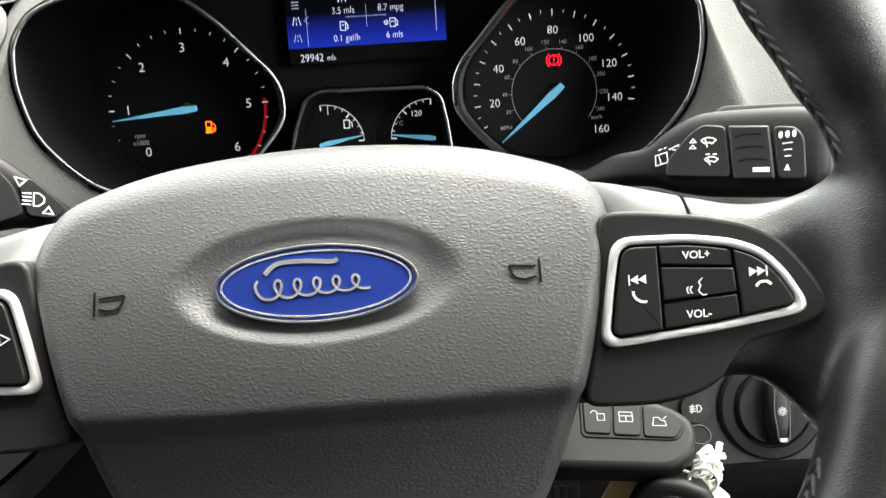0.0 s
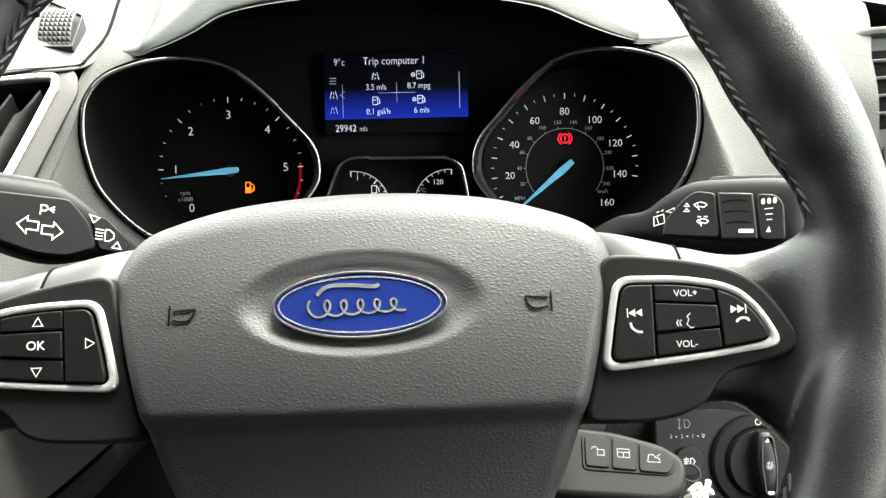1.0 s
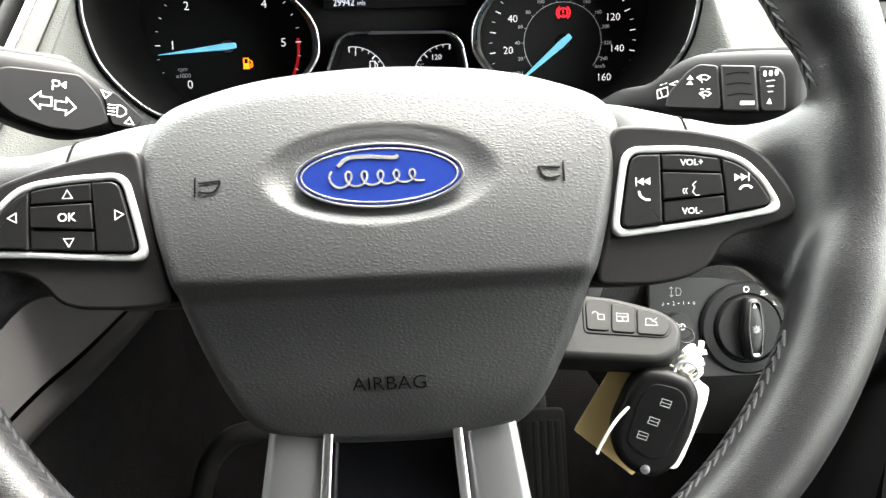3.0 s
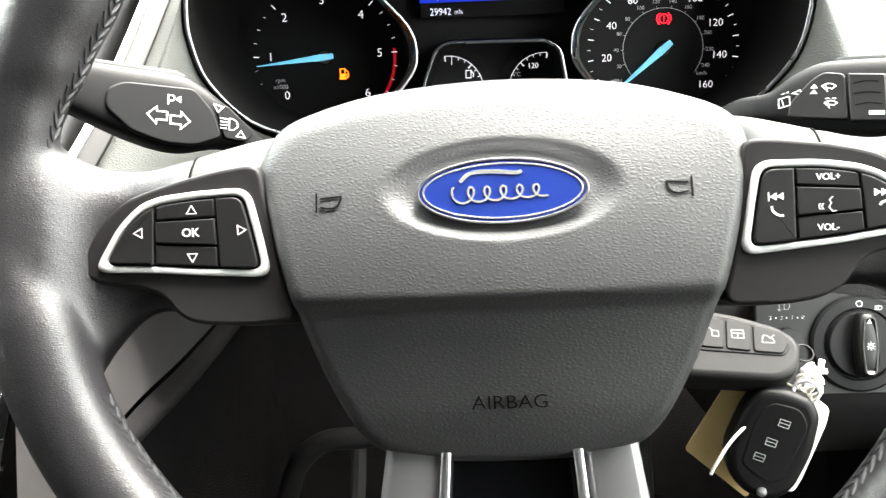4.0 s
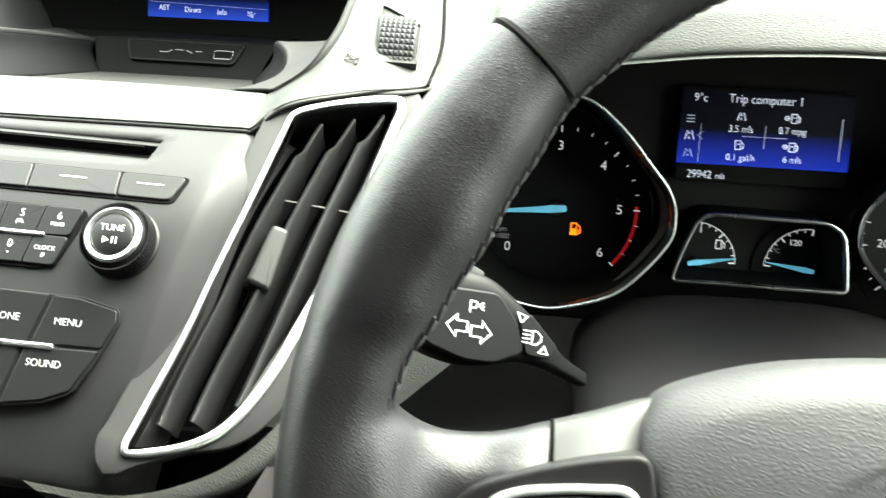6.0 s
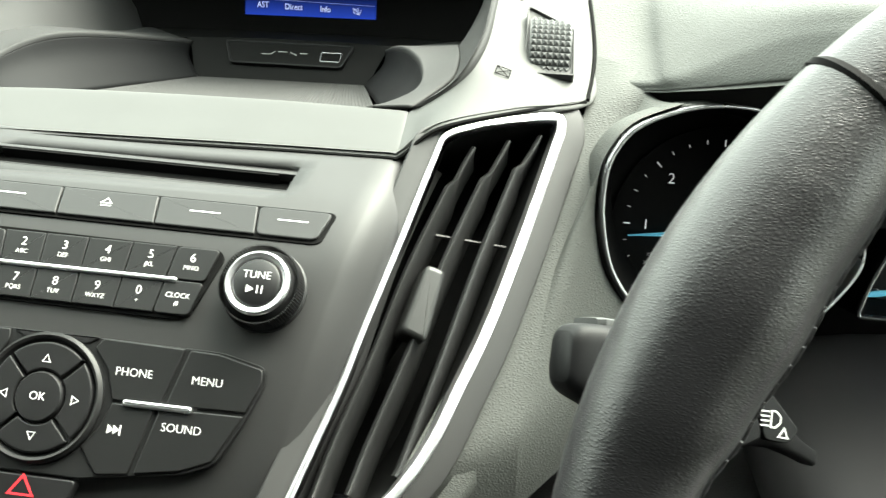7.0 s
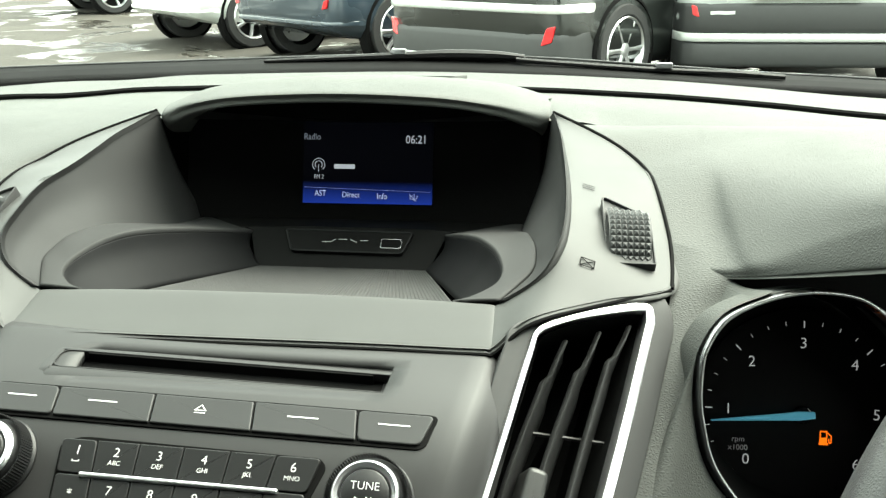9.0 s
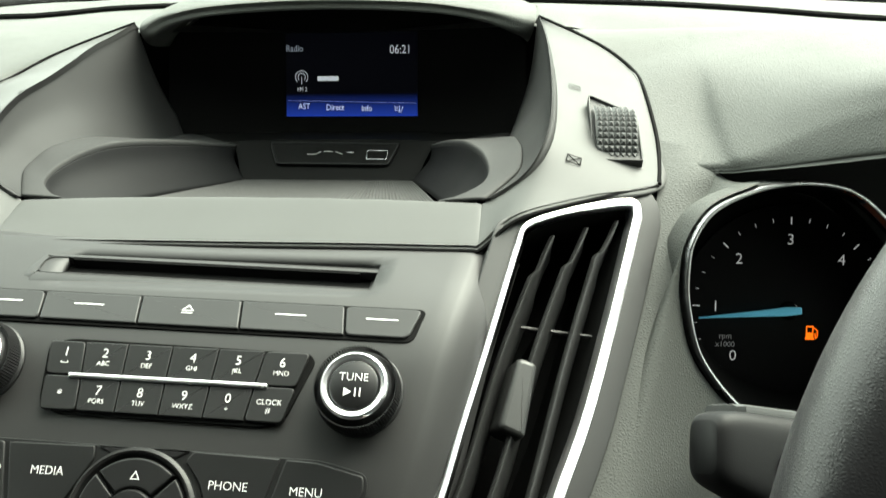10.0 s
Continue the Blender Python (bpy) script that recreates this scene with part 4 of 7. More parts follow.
for pts, s, sym in (([(-83, -7), (-71.5, 2.2), (-64.5, 1.6), (-60, -21.6), (-80, -21.6)], "RADIO", ""), ([(-62.5, 1.6), (-27, 2.0), (-26.5, -3), (-36.5, -21), (-58, -21.6)], "MEDIA", ""),
                    ([(-80, -22.8), (-60.4, -22.6), (-64, -44), (-75, -40)], "TA", ""), ([(-58, -22.6), (-36.5, -22.4), (-34, -32), (-27, -40), (-36, -50), (-62, -45.4)], "", "prev"),
                    ([(13, 2.0), (47, 1.2), (41, -21), (21, -21.4), (17, -10), (10, -2)], "PHONE", ""), ([(49, 1.0), (61, 0.6), (79, -3.4), (79.6, -9), (75, -20.6), (43, -21)], "MENU", ""),
                    ([(21.4, -22.4), (39, -22.4), (33, -48.4), (20, -50), (12, -40), (18, -32)], "", "next"), ([(41, -22.4), (74.4, -21.8), (65, -40), (53, -45), (35, -48)], "SOUND", "")):
    c = Vector((sum(p[0] for p in pts) / len(pts), sum(p[1] for p in pts) / len(pts)))
    key = part("audio_key", plate(fillet(pts, 1.0, 2), -2, 1.8, 0.6, 3), KEYTOP, low)
    if s:
        x = {"MEDIA": -44.5, "PHONE": 28, "MENU": 58, "SOUND": 51, "RADIO": -70.5, "TA": -70}[s]
        y = {"MEDIA": -8.6, "PHONE": -10.2, "MENU": -10.6, "SOUND": -29.4, "RADIO": -8.6, "TA": -29}[s]
        text(s, 3.2, x, y, 1.85, WHITE, key)
    elif sym == "prev":
        x, y = -43.5, -31.0
        part("previous_symbol", solid([[(x, y), (x + 2.4, y + 1.8), (x + 2.4, y - 1.8)], [(x - 2.4, y), (x, y + 1.8), (x, y - 1.8)]], 1.8, bm=stroke([[(x - 2.8, y + 2), (x - 2.8, y - 2)]], 0.6, 1.8)), WHITE, key)
    else:
        x, y = 24, -32.4
        part("next_symbol", solid([[(x, y), (x - 2.4, y + 1.8), (x - 2.4, y - 1.8)], [(x + 2.4, y), (x, y + 1.8), (x, y - 1.8)]], 1.8, bm=stroke([[(x + 2.8, y + 2), (x + 2.8, y - 2)]], 0.6, 1.8)), WHITE, key)
for x0, x1 in ((-78, -49), (26, 54)):
    part("bright_bar", plate(fillet(box2(x0, -23.2, x1, -20.6), 1.2, 3), 0.8, 3.2, 0.8, 3), CHROME, low, "thin bright bar")
part("top_key", plate(fillet([(-25.6, 2.0), (11.4, 2.0), (6, -1.0), (-6, 0.4), (-20, -1.0)], 0.8, 2), -2, 1.6, 0.5, 2), KEY, low)
DP = (-8, -23.4)
dpad = part("round_pad", lathe([(25.6, -1), (25.6, 2.4), (24.4, 3.6), (23.2, 3.0), (22.6, 1.6), (21.8, 1.0), (0, 1.0)], 72, cx=DP[0], cy=DP[1]), KEYTOP, low, "round four-way pad with a raised rim")
part("round_pad_edge", lathe([(24.9, 3.0), (24.3, 3.8), (23.4, 3.3)], 72, cx=DP[0], cy=DP[1]), PANEL, dpad)
for i in range(4):
    a = 45 + 90 * i
    o = arc(*DP, 21.6, a + 2, a + 88, 14) + arc(*DP, 10.6, a + 86, a + 4, 10)
    k = part("pad_key", plate(o, 0, 3.4, 0.8, 3), KEY, dpad)
    c = radians(a + 45)
    x, y = DP[0] + 14.6 * math.cos(c), DP[1] + 14.6 * math.sin(c)
    part("arrow", stroke([[(x + 1.9 * math.cos(c + d), y + 1.9 * math.sin(c + d)) for d in (0, 2.094, 4.189, 0)]], 0.4, 3.4), WHITE, k)
ok = part("ok_key", lathe([(9.8, 0), (9.8, 3.6), (9.2, 4.4), (0, 4.7)], 44, cx=DP[0], cy=DP[1]), KEY, dpad)
text("OK", 3.2, DP[0], DP[1], 4.75, WHITE, ok)
haz = part("hazard_key", plate(fillet([(-29, -53.2), (13, -53.2), (8, -70), (-24, -70)], 2, 3), -3, 1.6, 0.6, 3), KEY, low)
part("hazard_triangle", stroke([[(-13.2, -60.6), (-3.2, -60.6), (-8.2, -52.4 - 1.0), (-13.2, -60.6)]], 1.3, 1.6), RED, haz, "red warning triangle")

# ---- air vents beside the stack ----
VENT_O = [(0.8, -5), (-0.2, 2.6), (-20, 4.8), (-40, 5.0), (-57, 1.8), (-66, -8.6), (-88, -38.5), (-115, -74.5), (-132, -98), (-157, -129), (-165.5, -140), (-162, -145.4), (-138, -148), (-119, -143), (-99, -128.2), (-80, -108), (-60, -86), (-33, -51.5), (-6.3, -15.5)]
VU, VV, VN = Vector((0.857, 0.5156, 0)), Vector((-0.3549, 0.5898, 0.7254)), Vector((0.374, -0.6216, 0.6883))
VENTM = Matrix.Translation((-0.2366, 0.496, 1.0355)) @ Matrix((VU, VV, VN)).transposed().to_4x4()


def air_vent(m, mirror):
    g = -1 if mirror else 1
    v = thing("air_vent", m, "tall black slatted air vent in a satin chrome frame", "air vent", "centre air vents")
    o = [q.to_2d() for q in crom([(g * x, y, 0) for x, y in VENT_O], 110, closed=True)]
    outer, deep_o = inset(o, -0.6), inset(o, 4.6)
    thin = [q + (w - q) * (0.74 - 0.20 * max(-1, min(1, g * (w - q).x / 3))) for q, w in zip(outer, deep_o)]
    rings = [(0, -8), (0, 0.2), (0.08, 1.2), (0.25, 1.6), (0.75, 1.6), (0.92, 1.2), (1, 0.2), (1, -8)]
    part("frame", grid([[Vector(((q.x + (w.x - q.x) * f) * MM, (q.y + (w.y - q.y) * f) * MM, z * MM)) for q, w in zip(outer, thin)] for f, z in rings], close_u=True), CHROME, v, "satin chrome frame")
    wide = [q + (w - q) * (0.1 + 0.9 * min(1, max(0, g * (w - q).x / 7, -0.75 * g * (w - q).x / 7, 0.04 * (w - q).y))) for q, w in zip(o, inset(o, -11))]
    part("surround", grid([[Vector((q.x * MM, q.y * MM, z * MM)) for q in p] for p, z in ((wide, -14), (wide, -1.8), (inset(wide, 0.25), -1.3), (inset(wide, 0.7), -1.1), (o, -0.9))], close_u=True), FASCIA, v, "dark satin surround")
    inner = inset(o, 4)
    part("duct", grid([[Vector((q.x * MM, q.y * MM, -0.002)) for q in inner], [Vector((q.x * MM, q.y * MM, -0.05)) for q in inset(o, 7)]], close_u=True), MATT, v)
    part("duct_back", plate(inset(o, 6), -52, -50, 0.5, 1), MATT, v)
    lines = [[(-43.5, -4.5), (-50, -11), (-56.5, -18.6), (-60.9, -20.4), (-88, -52), (-114, -87), (-135.6, -114), (-150, -134)],
             [(-25.8, -4), (-32, -10.5), (-39.4, -18), (-43.8, -19.7), (-72, -53), (-99, -89), (-122.1, -117.5), (-136, -136)],
             [(-9.6, -4), (-15, -9.5), (-22.4, -16.4), (-26.8, -17.8), (-57, -56), (-86, -95), (-110.2, -127.2), (-116, -134)]]
    for i, line in enumerate(lines):
        path = [Vector((g * x, y)) for x, y in line[:4]] + [q.to_2d() for q in crom([(g * x, y, 0) for x, y in line[3:]], 22)][1:]
        rows = []
        for k, c in enumerate(path):
            d = (path[min(k + 1, len(path) - 1)] - path[max(k - 1, 0)]).normalized()
            side = Vector((-d.y, d.x)) * g
            w = 3.4 if k < 3 else 6.6
            rows.append([Vector(((c.x + side.x * e) * MM, (c.y + side.y * e) * MM, z * MM)) for e, z in ((-0.6, -6.5), (-0.5, -4.6), (0.3, -3.6), (1.2, -4.2), (w, -13), (w + 4, -24), (w + 2.6, -24.4), (w - 2, -13), (0.2, -7))])
        sl = part("slat", grid(rows, close_u=True), VENT, v)
        if i == 1:
            o = [(g * x, y) for x, y in ((-80.5, -53.5), (-73, -58.5), (-90, -86.5), (-99.5, -79))]
            part("slat_tab", plate(fillet(o, 3, 4), -14, -0.6, 2.4, 4), VENT, sl, "smooth slat tab")
    part("cross_bar", sweep([Vector((-71 * g * MM, -0.039, -0.013)), Vector((-30 * g * MM, -0.0545, -0.013))], 0.0009, 6), PANEL, v)
    return v


air_vent(VENTM, False)
ROLL = [(-58, -118), (-80, -143), (-105, -160), (-132, -168), (-165, -166), (-200, -150)]


def vent_roll(m, g):
    """The grained roll of the dashboard that wraps the foot of a vent."""
    rows = []
    for out, z in ((-9, -9), (-2, -10), (2, -13.5), (4, -20), (5, -30), (5, -48)):
        rows.append([m @ Vector((g * (q.x + 0.62 * out) * MM, (q.y - 0.78 * out) * MM, z * MM)) for q in crom([(x, y, 0) for x, y in ROLL], 40)])
    return rows


MIR = Matrix.Translation((-0.84, 0, 0)) @ Matrix.Diagonal((-1, 1, 1, 1)) @ VENTM @ Matrix.Diagonal((-1, 1, 1, 1))
air_vent(MIR, True)

# ---- screen hood, tray and wings above the stack ----
MX = -0.42


def both(half):
    """A curve from one side over the middle to the other."""
    return [(MX - x, y, z) for x, y, z in reversed(half) if x > 0] + [(MX + x, y, z) for x, y, z in half]


A0 = [(0, 0.4590, 1.0284), (0.06, 0.4588, 1.0285), (0.108, 0.4570, 1.0289), (0.116, 0.4575, 1.0298), (0.1315, 0.4670, 1.0399), (0.163, 0.4880, 1.0414), (0.195, 0.5110, 1.0402), (0.1975, 0.553, 1.0497), (0.1936, 0.600, 1.0653), (0.1892, 0.628, 1.0695), (0.177, 0.649, 1.0764), (0.1603, 0.667, 1.0828), (0.1344, 0.6895, 1.0909)]
B0 = [(0, 0.4955, 1.0391), (0.06, 0.4945, 1.0390), (0.108, 0.4915, 1.0386), (0.115, 0.4915, 1.0388), (0.1329, 0.4985, 1.0491), (0.1409, 0.510, 1.0584), (0.144, 0.530, 1.0648), (0.1444, 0.556, 1.0719), (0.1434, 0.590, 1.0751), (0.1418, 0.615, 1.0787), (0.1397, 0.640, 1.0831), (0.1372, 0.665, 1.0855), (0.1337, 0.690, 1.0890)]


def edge(t):
    """The edge between the panel and the recess, a little in front of it and rounded over."""
    return [tuple(b + (a - b) * t for a, b in zip(p, q)) for p, q in zip(A0, B0)]


bezel = thing("screen_bezel", None, "silver grey bezel round a recessed radio screen, with an open tray", "dashboard panel")
W1 = [(0.115, 0.4925, 1.0388), (0.1233, 0.5085, 1.0410), (0.1287, 0.5205, 1.0428), (0.1305, 0.533, 1.0442), (0.1295, 0.552, 1.0462), (0.125, 0.580, 1.0430), (0.121, 0.610, 1.0345), (0.1175, 0.640, 1.0245), (0.116, 0.670, 1.0165), (0.116, 0.706, 1.0100)]
K2 = [(0.093, 0.4925, 1.0386), (0.101, 0.4965, 1.0392), (0.1105, 0.507, 1.0408), (0.1140, 0.5175, 1.0420), (0.1137, 0.530, 1.0437), (0.109, 0.5475, 1.0455), (0.100, 0.566, 1.0450), (0.090, 0.592, 1.0385), (0.080, 0.622, 1.0290), (0.066, 0.667, 1.0135)]
K3 = [(0.094, 0.512, 1.0245), (0.0965, 0.514, 1.0240), (0.097, 0.518, 1.0232), (0.096, 0.522, 1.0225), (0.093, 0.530, 1.0208), (0.088, 0.545, 1.0175), (0.083, 0.560, 1.0142), (0.075, 0.585, 1.0090), (0.066, 0.612, 1.0030), (0.0555, 0.645, 0.9960)]
C0 = [tuple(q) for q in crom([W1[0]] + [(B0[i][0] - 0.0005, B0[i][1], B0[i][2]) for i in range(4, 13)], 10)]


def level(a, b, t, dx=0.0, dz=0.0):
    return [(p[0] + (q[0] - p[0]) * t + dx, p[1] + (q[1] - p[1]) * t, p[2] + (q[2] - p[2]) * t + dz) for p, q in zip(a, b)]


p = part("bezel_panel", loft([both([(x, y + 0.003, z - 0.002) for x, y, z in A0]), both(A0), both(level(A0, B0, 0.5)), both(level(A0, B0, 0.93)), both(level(B0, B0, 0, 0, -0.0012))], 200, 6), BEZEL, bezel, "satin silver grey panel", sharp=75)
thick(facing(p, (0, -0.3, 1)), 0.003)
part("joint_line", sweep([Vector(q) + Vector((0, -0.0006, -0.0002)) for q in crom(both(A0[:7]), 120)], 0.0009, 6), MATT, bezel, "dark joint under the panel")
for g in (-1, 1):
    part("joint_line", sweep([Vector((MX + g * (x + 0.0006), y + 0.0004, z + 0.0003)) for x, y, z in crom(A0[6:], 60)], 0.0011, 6), MATT, bezel, "dark joint beside the panel")

    def side(q):
        return [(MX + g * x, y, z) for x, y, z in q]
    # wall and ledge: the bezel's moulding, with its shade put into the colour
    p = part("recess_wall", loft([side(C0), side(level(C0, W1, 0.06, 0.0012, 0)), side(level(C0, W1, 0.5, 0.004, 0)), side(level(C0, W1, 0.9, 0.001, 0)), side(W1)], 60, 4), WALLSHADE, bezel, "curved side of the screen recess", sharp=75)
    thick(facing(p, (-g, -0.2, 0.2)), 0.003)
    p = part("tray_ledge", loft([side(W1), side(level(W1, K2, 0.12, 0, 0.0012)), side(level(W1, K2, 0.85, 0, 0.0004)), side(K2), side(level(K2, K3, 0.10, 0.0012, 0))], 60, 4), WALLSHADE, bezel, "bezel-grey ledge beside the tray, coloured darker for shade", sharp=75)
    thick(facing(p, (0, 0, 1)), 0.002)
    # tray sides and front are blackened further, as painted shade
    p = part("tray_side", loft([side(level(K2, K3, 0.08, 0.001, 0)), side(level(K2, K3, 0.45, 0.004, 0)), side(K3)], 60, 5), TRAYSHADE, bezel, "side of the tray, coloured dark for shade")
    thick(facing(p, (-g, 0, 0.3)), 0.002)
part("tray_front", loft([both([(0, 0.4968, 1.0372), (0.06, 0.4958, 1.0372), (0.098, 0.4945, 1.0368)]), both([(0, 0.503, 1.0258), (0.06, 0.503, 1.0258), (0.098, 0.505, 1.0255)])], 30, 3), TRAYSHADE, bezel)
# the near-black colour stands in for the deep shade under the hood
part("recess_back", loft([both([(0, 0.6445, 0.9955), (0.03, 0.6445, 0.9955), (0.058, 0.6445, 0.9957)]), both([(0, 0.671, 1.0138), (0.03, 0.671, 1.0138), (0.068, 0.667, 1.0135)]), both([(0, 0.676, 1.0142), (0.05, 0.676, 1.0142), (0.080, 0.672, 1.0142)]), both([(0, 0.712, 1.0115), (0.05, 0.712, 1.0115), (0.116, 0.712, 1.0105)])], 40, 4), INK, bezel)
TA = -12.0
tray = part("tray_mat", plate(fillet([(-97, 0), (97, 0), (56, 145), (-56, 145)], 3, 4), -4, 0, 0.8, 2), RUBBER, bezel, "ribbed rubber tray mat", m=pose(MX, 0.505, 1.0258, TA, 0, 0))
bm = bmesh.new()
for i in range(80):
    x = 0.094 - i * 0.00238
    sweep([(x, 0.003, 0.0001), (x * 0.58, 0.142, 0.0001)], 0.0005, 4, bm)
tagged(part("mat_ribs", bm, RUBBER, tray), kind="stuff")
port = part("port_plate", plate(fillet([(-43, 8.5), (43, 8.5), (37.5, -8), (-36, -8)], 3, 4), -8, 0.4, 0.4, 3), INK, bezel, "black plate with a socket", m=frame_at(-0.4192, 0.6605, 1.0090, 55, 0, -0.6))
part("plate_rim", hoop(fillet([(-44.2, 9.6), (44.2, 9.6), (38.6, -9), (-37, -9)], 3, 4), 1.4, -4, 1.0, 0.5), STALK, port)
# a maker's mark, kept to plain bars
part("plate_mark", stroke([[(-17, -0.6), (-11, -0.6), (-8, 1.8)], [(-6, 1.8), (0, 1.8)], [(2, 1.8), (7, -0.6)], [(9, 1.2), (14, 1.2)]], 0.7, 0.4), GREY, port)
part("usb_socket", hoop(fillet(box2(23, -4.6, 37, 3.0), 1.4, 3), 0.55, 0.2, 1.0, 0.2), DARKCHROME, port, "bright metal socket rim")
part("usb_mouth", plate(box2(23.8, -4.2, 36.2, 2.2), 0.2, 0.6, 0.05, 1), MATT, port)

SCREEN = frame_at(-0.42, 0.7150, 1.0624, 18)
screen = part("screen_panel", plate([(-127, -56), (127, -56), (126, 6), (116, 19), (96, 32), (63, 41.5), (0, 44), (-63, 41.5), (-96, 32), (-116, 19), (-126, 6)], -4, -0.5, 0.5, 1), MATT, bezel, "dark radio screen panel", m=SCREEN)
RADIO = glow("radio_glow", (0.016, 0.055, 0.45), (0.0005, 0.0006, 0.002), -0.041, -0.0255, 0.085)
part("lit_area", plate(box2(-40.5, -41, 52, 16), -0.5, 0.2, 0.05, 1), RADIO, screen, "lit radio display")


def su(px, py):
    return (px - 652) * 0.407 + 6, 6.0 - (py - 240) * 0.39


for s, px, py, h in (("Radio", 553, 241, 4.4), ("06:21", 736, 245, 5.6), ("FM 2", 566, 313, 2.9), ("AST", 569, 343, 4.0), ("Direct", 623, 345, 4.0), ("Info", 678, 347, 4.0)):
    text(s, h, *su(px, py), 0.3, SCREENG if s == "Radio" else SCREENW, screen, squeeze=0.84)
x, y = su(611, 294)
part("station_bar", solid([fillet(box2(x - 7.5, y - 1.6, x + 7.5, y + 1.6), 0.5, 2)], 0.25), SCREENW, screen)
x, y = su(565, 291)
part("mast_symbol", stroke([arc(x, y, 4.4, -50, 230, 24), arc(x, y, 2.6, -50, 230, 18), [(x, y), (x, y - 5)]], 0.5, 0.25), SCREENW, screen)
part("screen_line", stroke([[su(541, 332), su(762, 338)]], 0.3, 0.25), SCREENG, screen)
x, y = su(733, 348)
part("mute_symbol", stroke([[(x - 2.4, y - 1), (x - 2.4, y + 1), (x - 1, y + 1), (x + 0.6, y + 2.2), (x + 0.6, y - 2.2), (x - 1, y - 1), (x - 2.4, y - 1)], [(x + 1.6, y - 1.4), (x + 3, y + 1.4)], [(x - 3, y + 2.2), (x + 2, y - 2.4)]], 0.4, 0.25), SCREENW, screen)

# hood over the screen
H0 = [(0, 0.692, 1.0975), (0.0627, 0.692, 1.0952), (0.0959, 0.695, 1.0893), (0.1166, 0.698, 1.0809), (0.1285, 0.702, 1.0740)]
H1 = [(0, 0.6845, 1.1020), (0.0630, 0.6855, 1.0995), (0.0990, 0.6885, 1.0935), (0.1200, 0.6905, 1.0870), (0.1318, 0.6925, 1.0825)]
H2 = [(0, 0.6870, 1.1055), (0.0636, 0.6880, 1.1030), (0.1001, 0.6905, 1.0975), (0.1205, 0.693, 1.0925), (0.1325, 0.6945, 1.0895)]
H3 = [(0, 0.715, 1.1090), (0.064, 0.716, 1.1070), (0.1005, 0.716, 1.1020), (0.1205, 0.716, 1.0965), (0.1330, 0.715, 1.0925)]
H4 = [(0, 0.80, 1.0985), (0.06, 0.795, 1.0970), (0.095, 0.785, 1.0950), (0.116, 0.77, 1.0925), (0.1300, 0.755, 1.0885)]
H5 = [(0, 0.87, 1.080), (0.06, 0.865, 1.080), (0.095, 0.85, 1.080), (0.118, 0.835, 1.080), (0.134, 0.82, 1.078)]
HB = [(0, 0.728, 1.105), (0.0627, 0.728, 1.103), (0.0959, 0.726, 1.094), (0.116, 0.724, 1.082), (0.126, 0.72, 1.070)]


def forward(q):
    return [(x, y - 0.035 * (1 - (x / 0.134) ** 4), z + 0.0055 * (1 - (x / 0.134) ** 4)) for x, y, z in q]


H0, H1, H2 = forward(H0), forward(H1), forward(H2)
H3 = [(x, y - 0.012 * (1 - (x / 0.134) ** 4), z + 0.003 * (1 - (x / 0.134) ** 4)) for x, y, z in H3]
hood = part("screen_hood", loft([both(HB), both(H0), both(H1), both(H2), both(H3), both(H4), both(H5)], 60, 5), DASH, bezel, "grained hood over the screen", sharp=70)
lid = part("speaker_lid", plate(fillet([(-58, 0), (48, 0), (52, 60), (-62, 60)], 6, 4), -3, 0, 0.6, 2), DASH, hood, "flush lid on the hood", m=pose(-0.405, 0.745, 1.1066, -7.6, 0, 0))


def wheel_dial(m, sgn):
    """The thumb wheel of a vent, set in a wing."""
    d = thing("vent_thumbwheel", m, "ribbed grey vent thumbwheel set in the bezel", "thumbwheel", "vent thumbwheels")
    bm = bmesh.new()

    def brow(x):
        """The sloping upper edge of the drum's opening."""
        return 13.4 - 0.27 * sgn * x

    for i in range(15):
        a = radians(-52 + i * 104 / 14)
        for k in range(7):
            x = -8.4 + k * 2.8
            c = Vector((x, 26 * math.sin(a), 26 * math.cos(a) - 20))
            n = Vector((0, math.sin(a), math.cos(a)))
            t = Vector((0, math.cos(a), -math.sin(a)))
            q = [c + Vector((dx, 0, 0)) + t * dy for dx, dy in ((-1.35, -1.6), (1.35, -1.6), (1.35, 1.6), (-1.35, 1.6))]
            if c.y > brow(c.x) - 1.6:
                continue
            vs = [bm.verts.new(p * MM) for p in q] + [bm.verts.new((c + n * 1.3) * MM)]
            for j in range(4):
                bm.faces.new((vs[j], vs[(j + 1) % 4], vs[4]))
    drum = []
    for x in (-10.2, -9.6, -5, 0, 5, 9.6, 10.2):
        top = math.degrees(math.asin(brow(x) / 25.5))
        drum.append([Vector((x * MM, 0.0255 * math.sin(radians(a)), 0.0255 * math.cos(radians(a)) - 0.020)) for a in np.linspace(-56, top, 17)])
    w = part("drum", grid(drum), SATIN, d, "grey ribbed drum")
    part("drum_studs", bm, SATIN, w, smooth=False)
    part("slot_floor", plate(fillet([(sgn * x, y) for x, y in ((-11.5, -22), (11.5, -22), (11.5, 10), (-9.6, 24), (-11.5, 24))], 2, 3), -6, -1.2, 0.5, 1), FASCIA, d)
    part("slot", hoop(fillet([(sgn * x, y) for x, y in ((-12, -23), (12, -23), (12, 10.5), (-9.8, 25), (-12, 25))], 1.4, 3), 0.9, -10, 0.3, 0.3), FASCIA, d)


WX, WY = Vector((0.97, 0.22, 0.06)).normalized(), Vector((0.10, 0.84, 0.52))
WZ = WX.cross(WY).normalized()
WY = WZ.cross(WX)
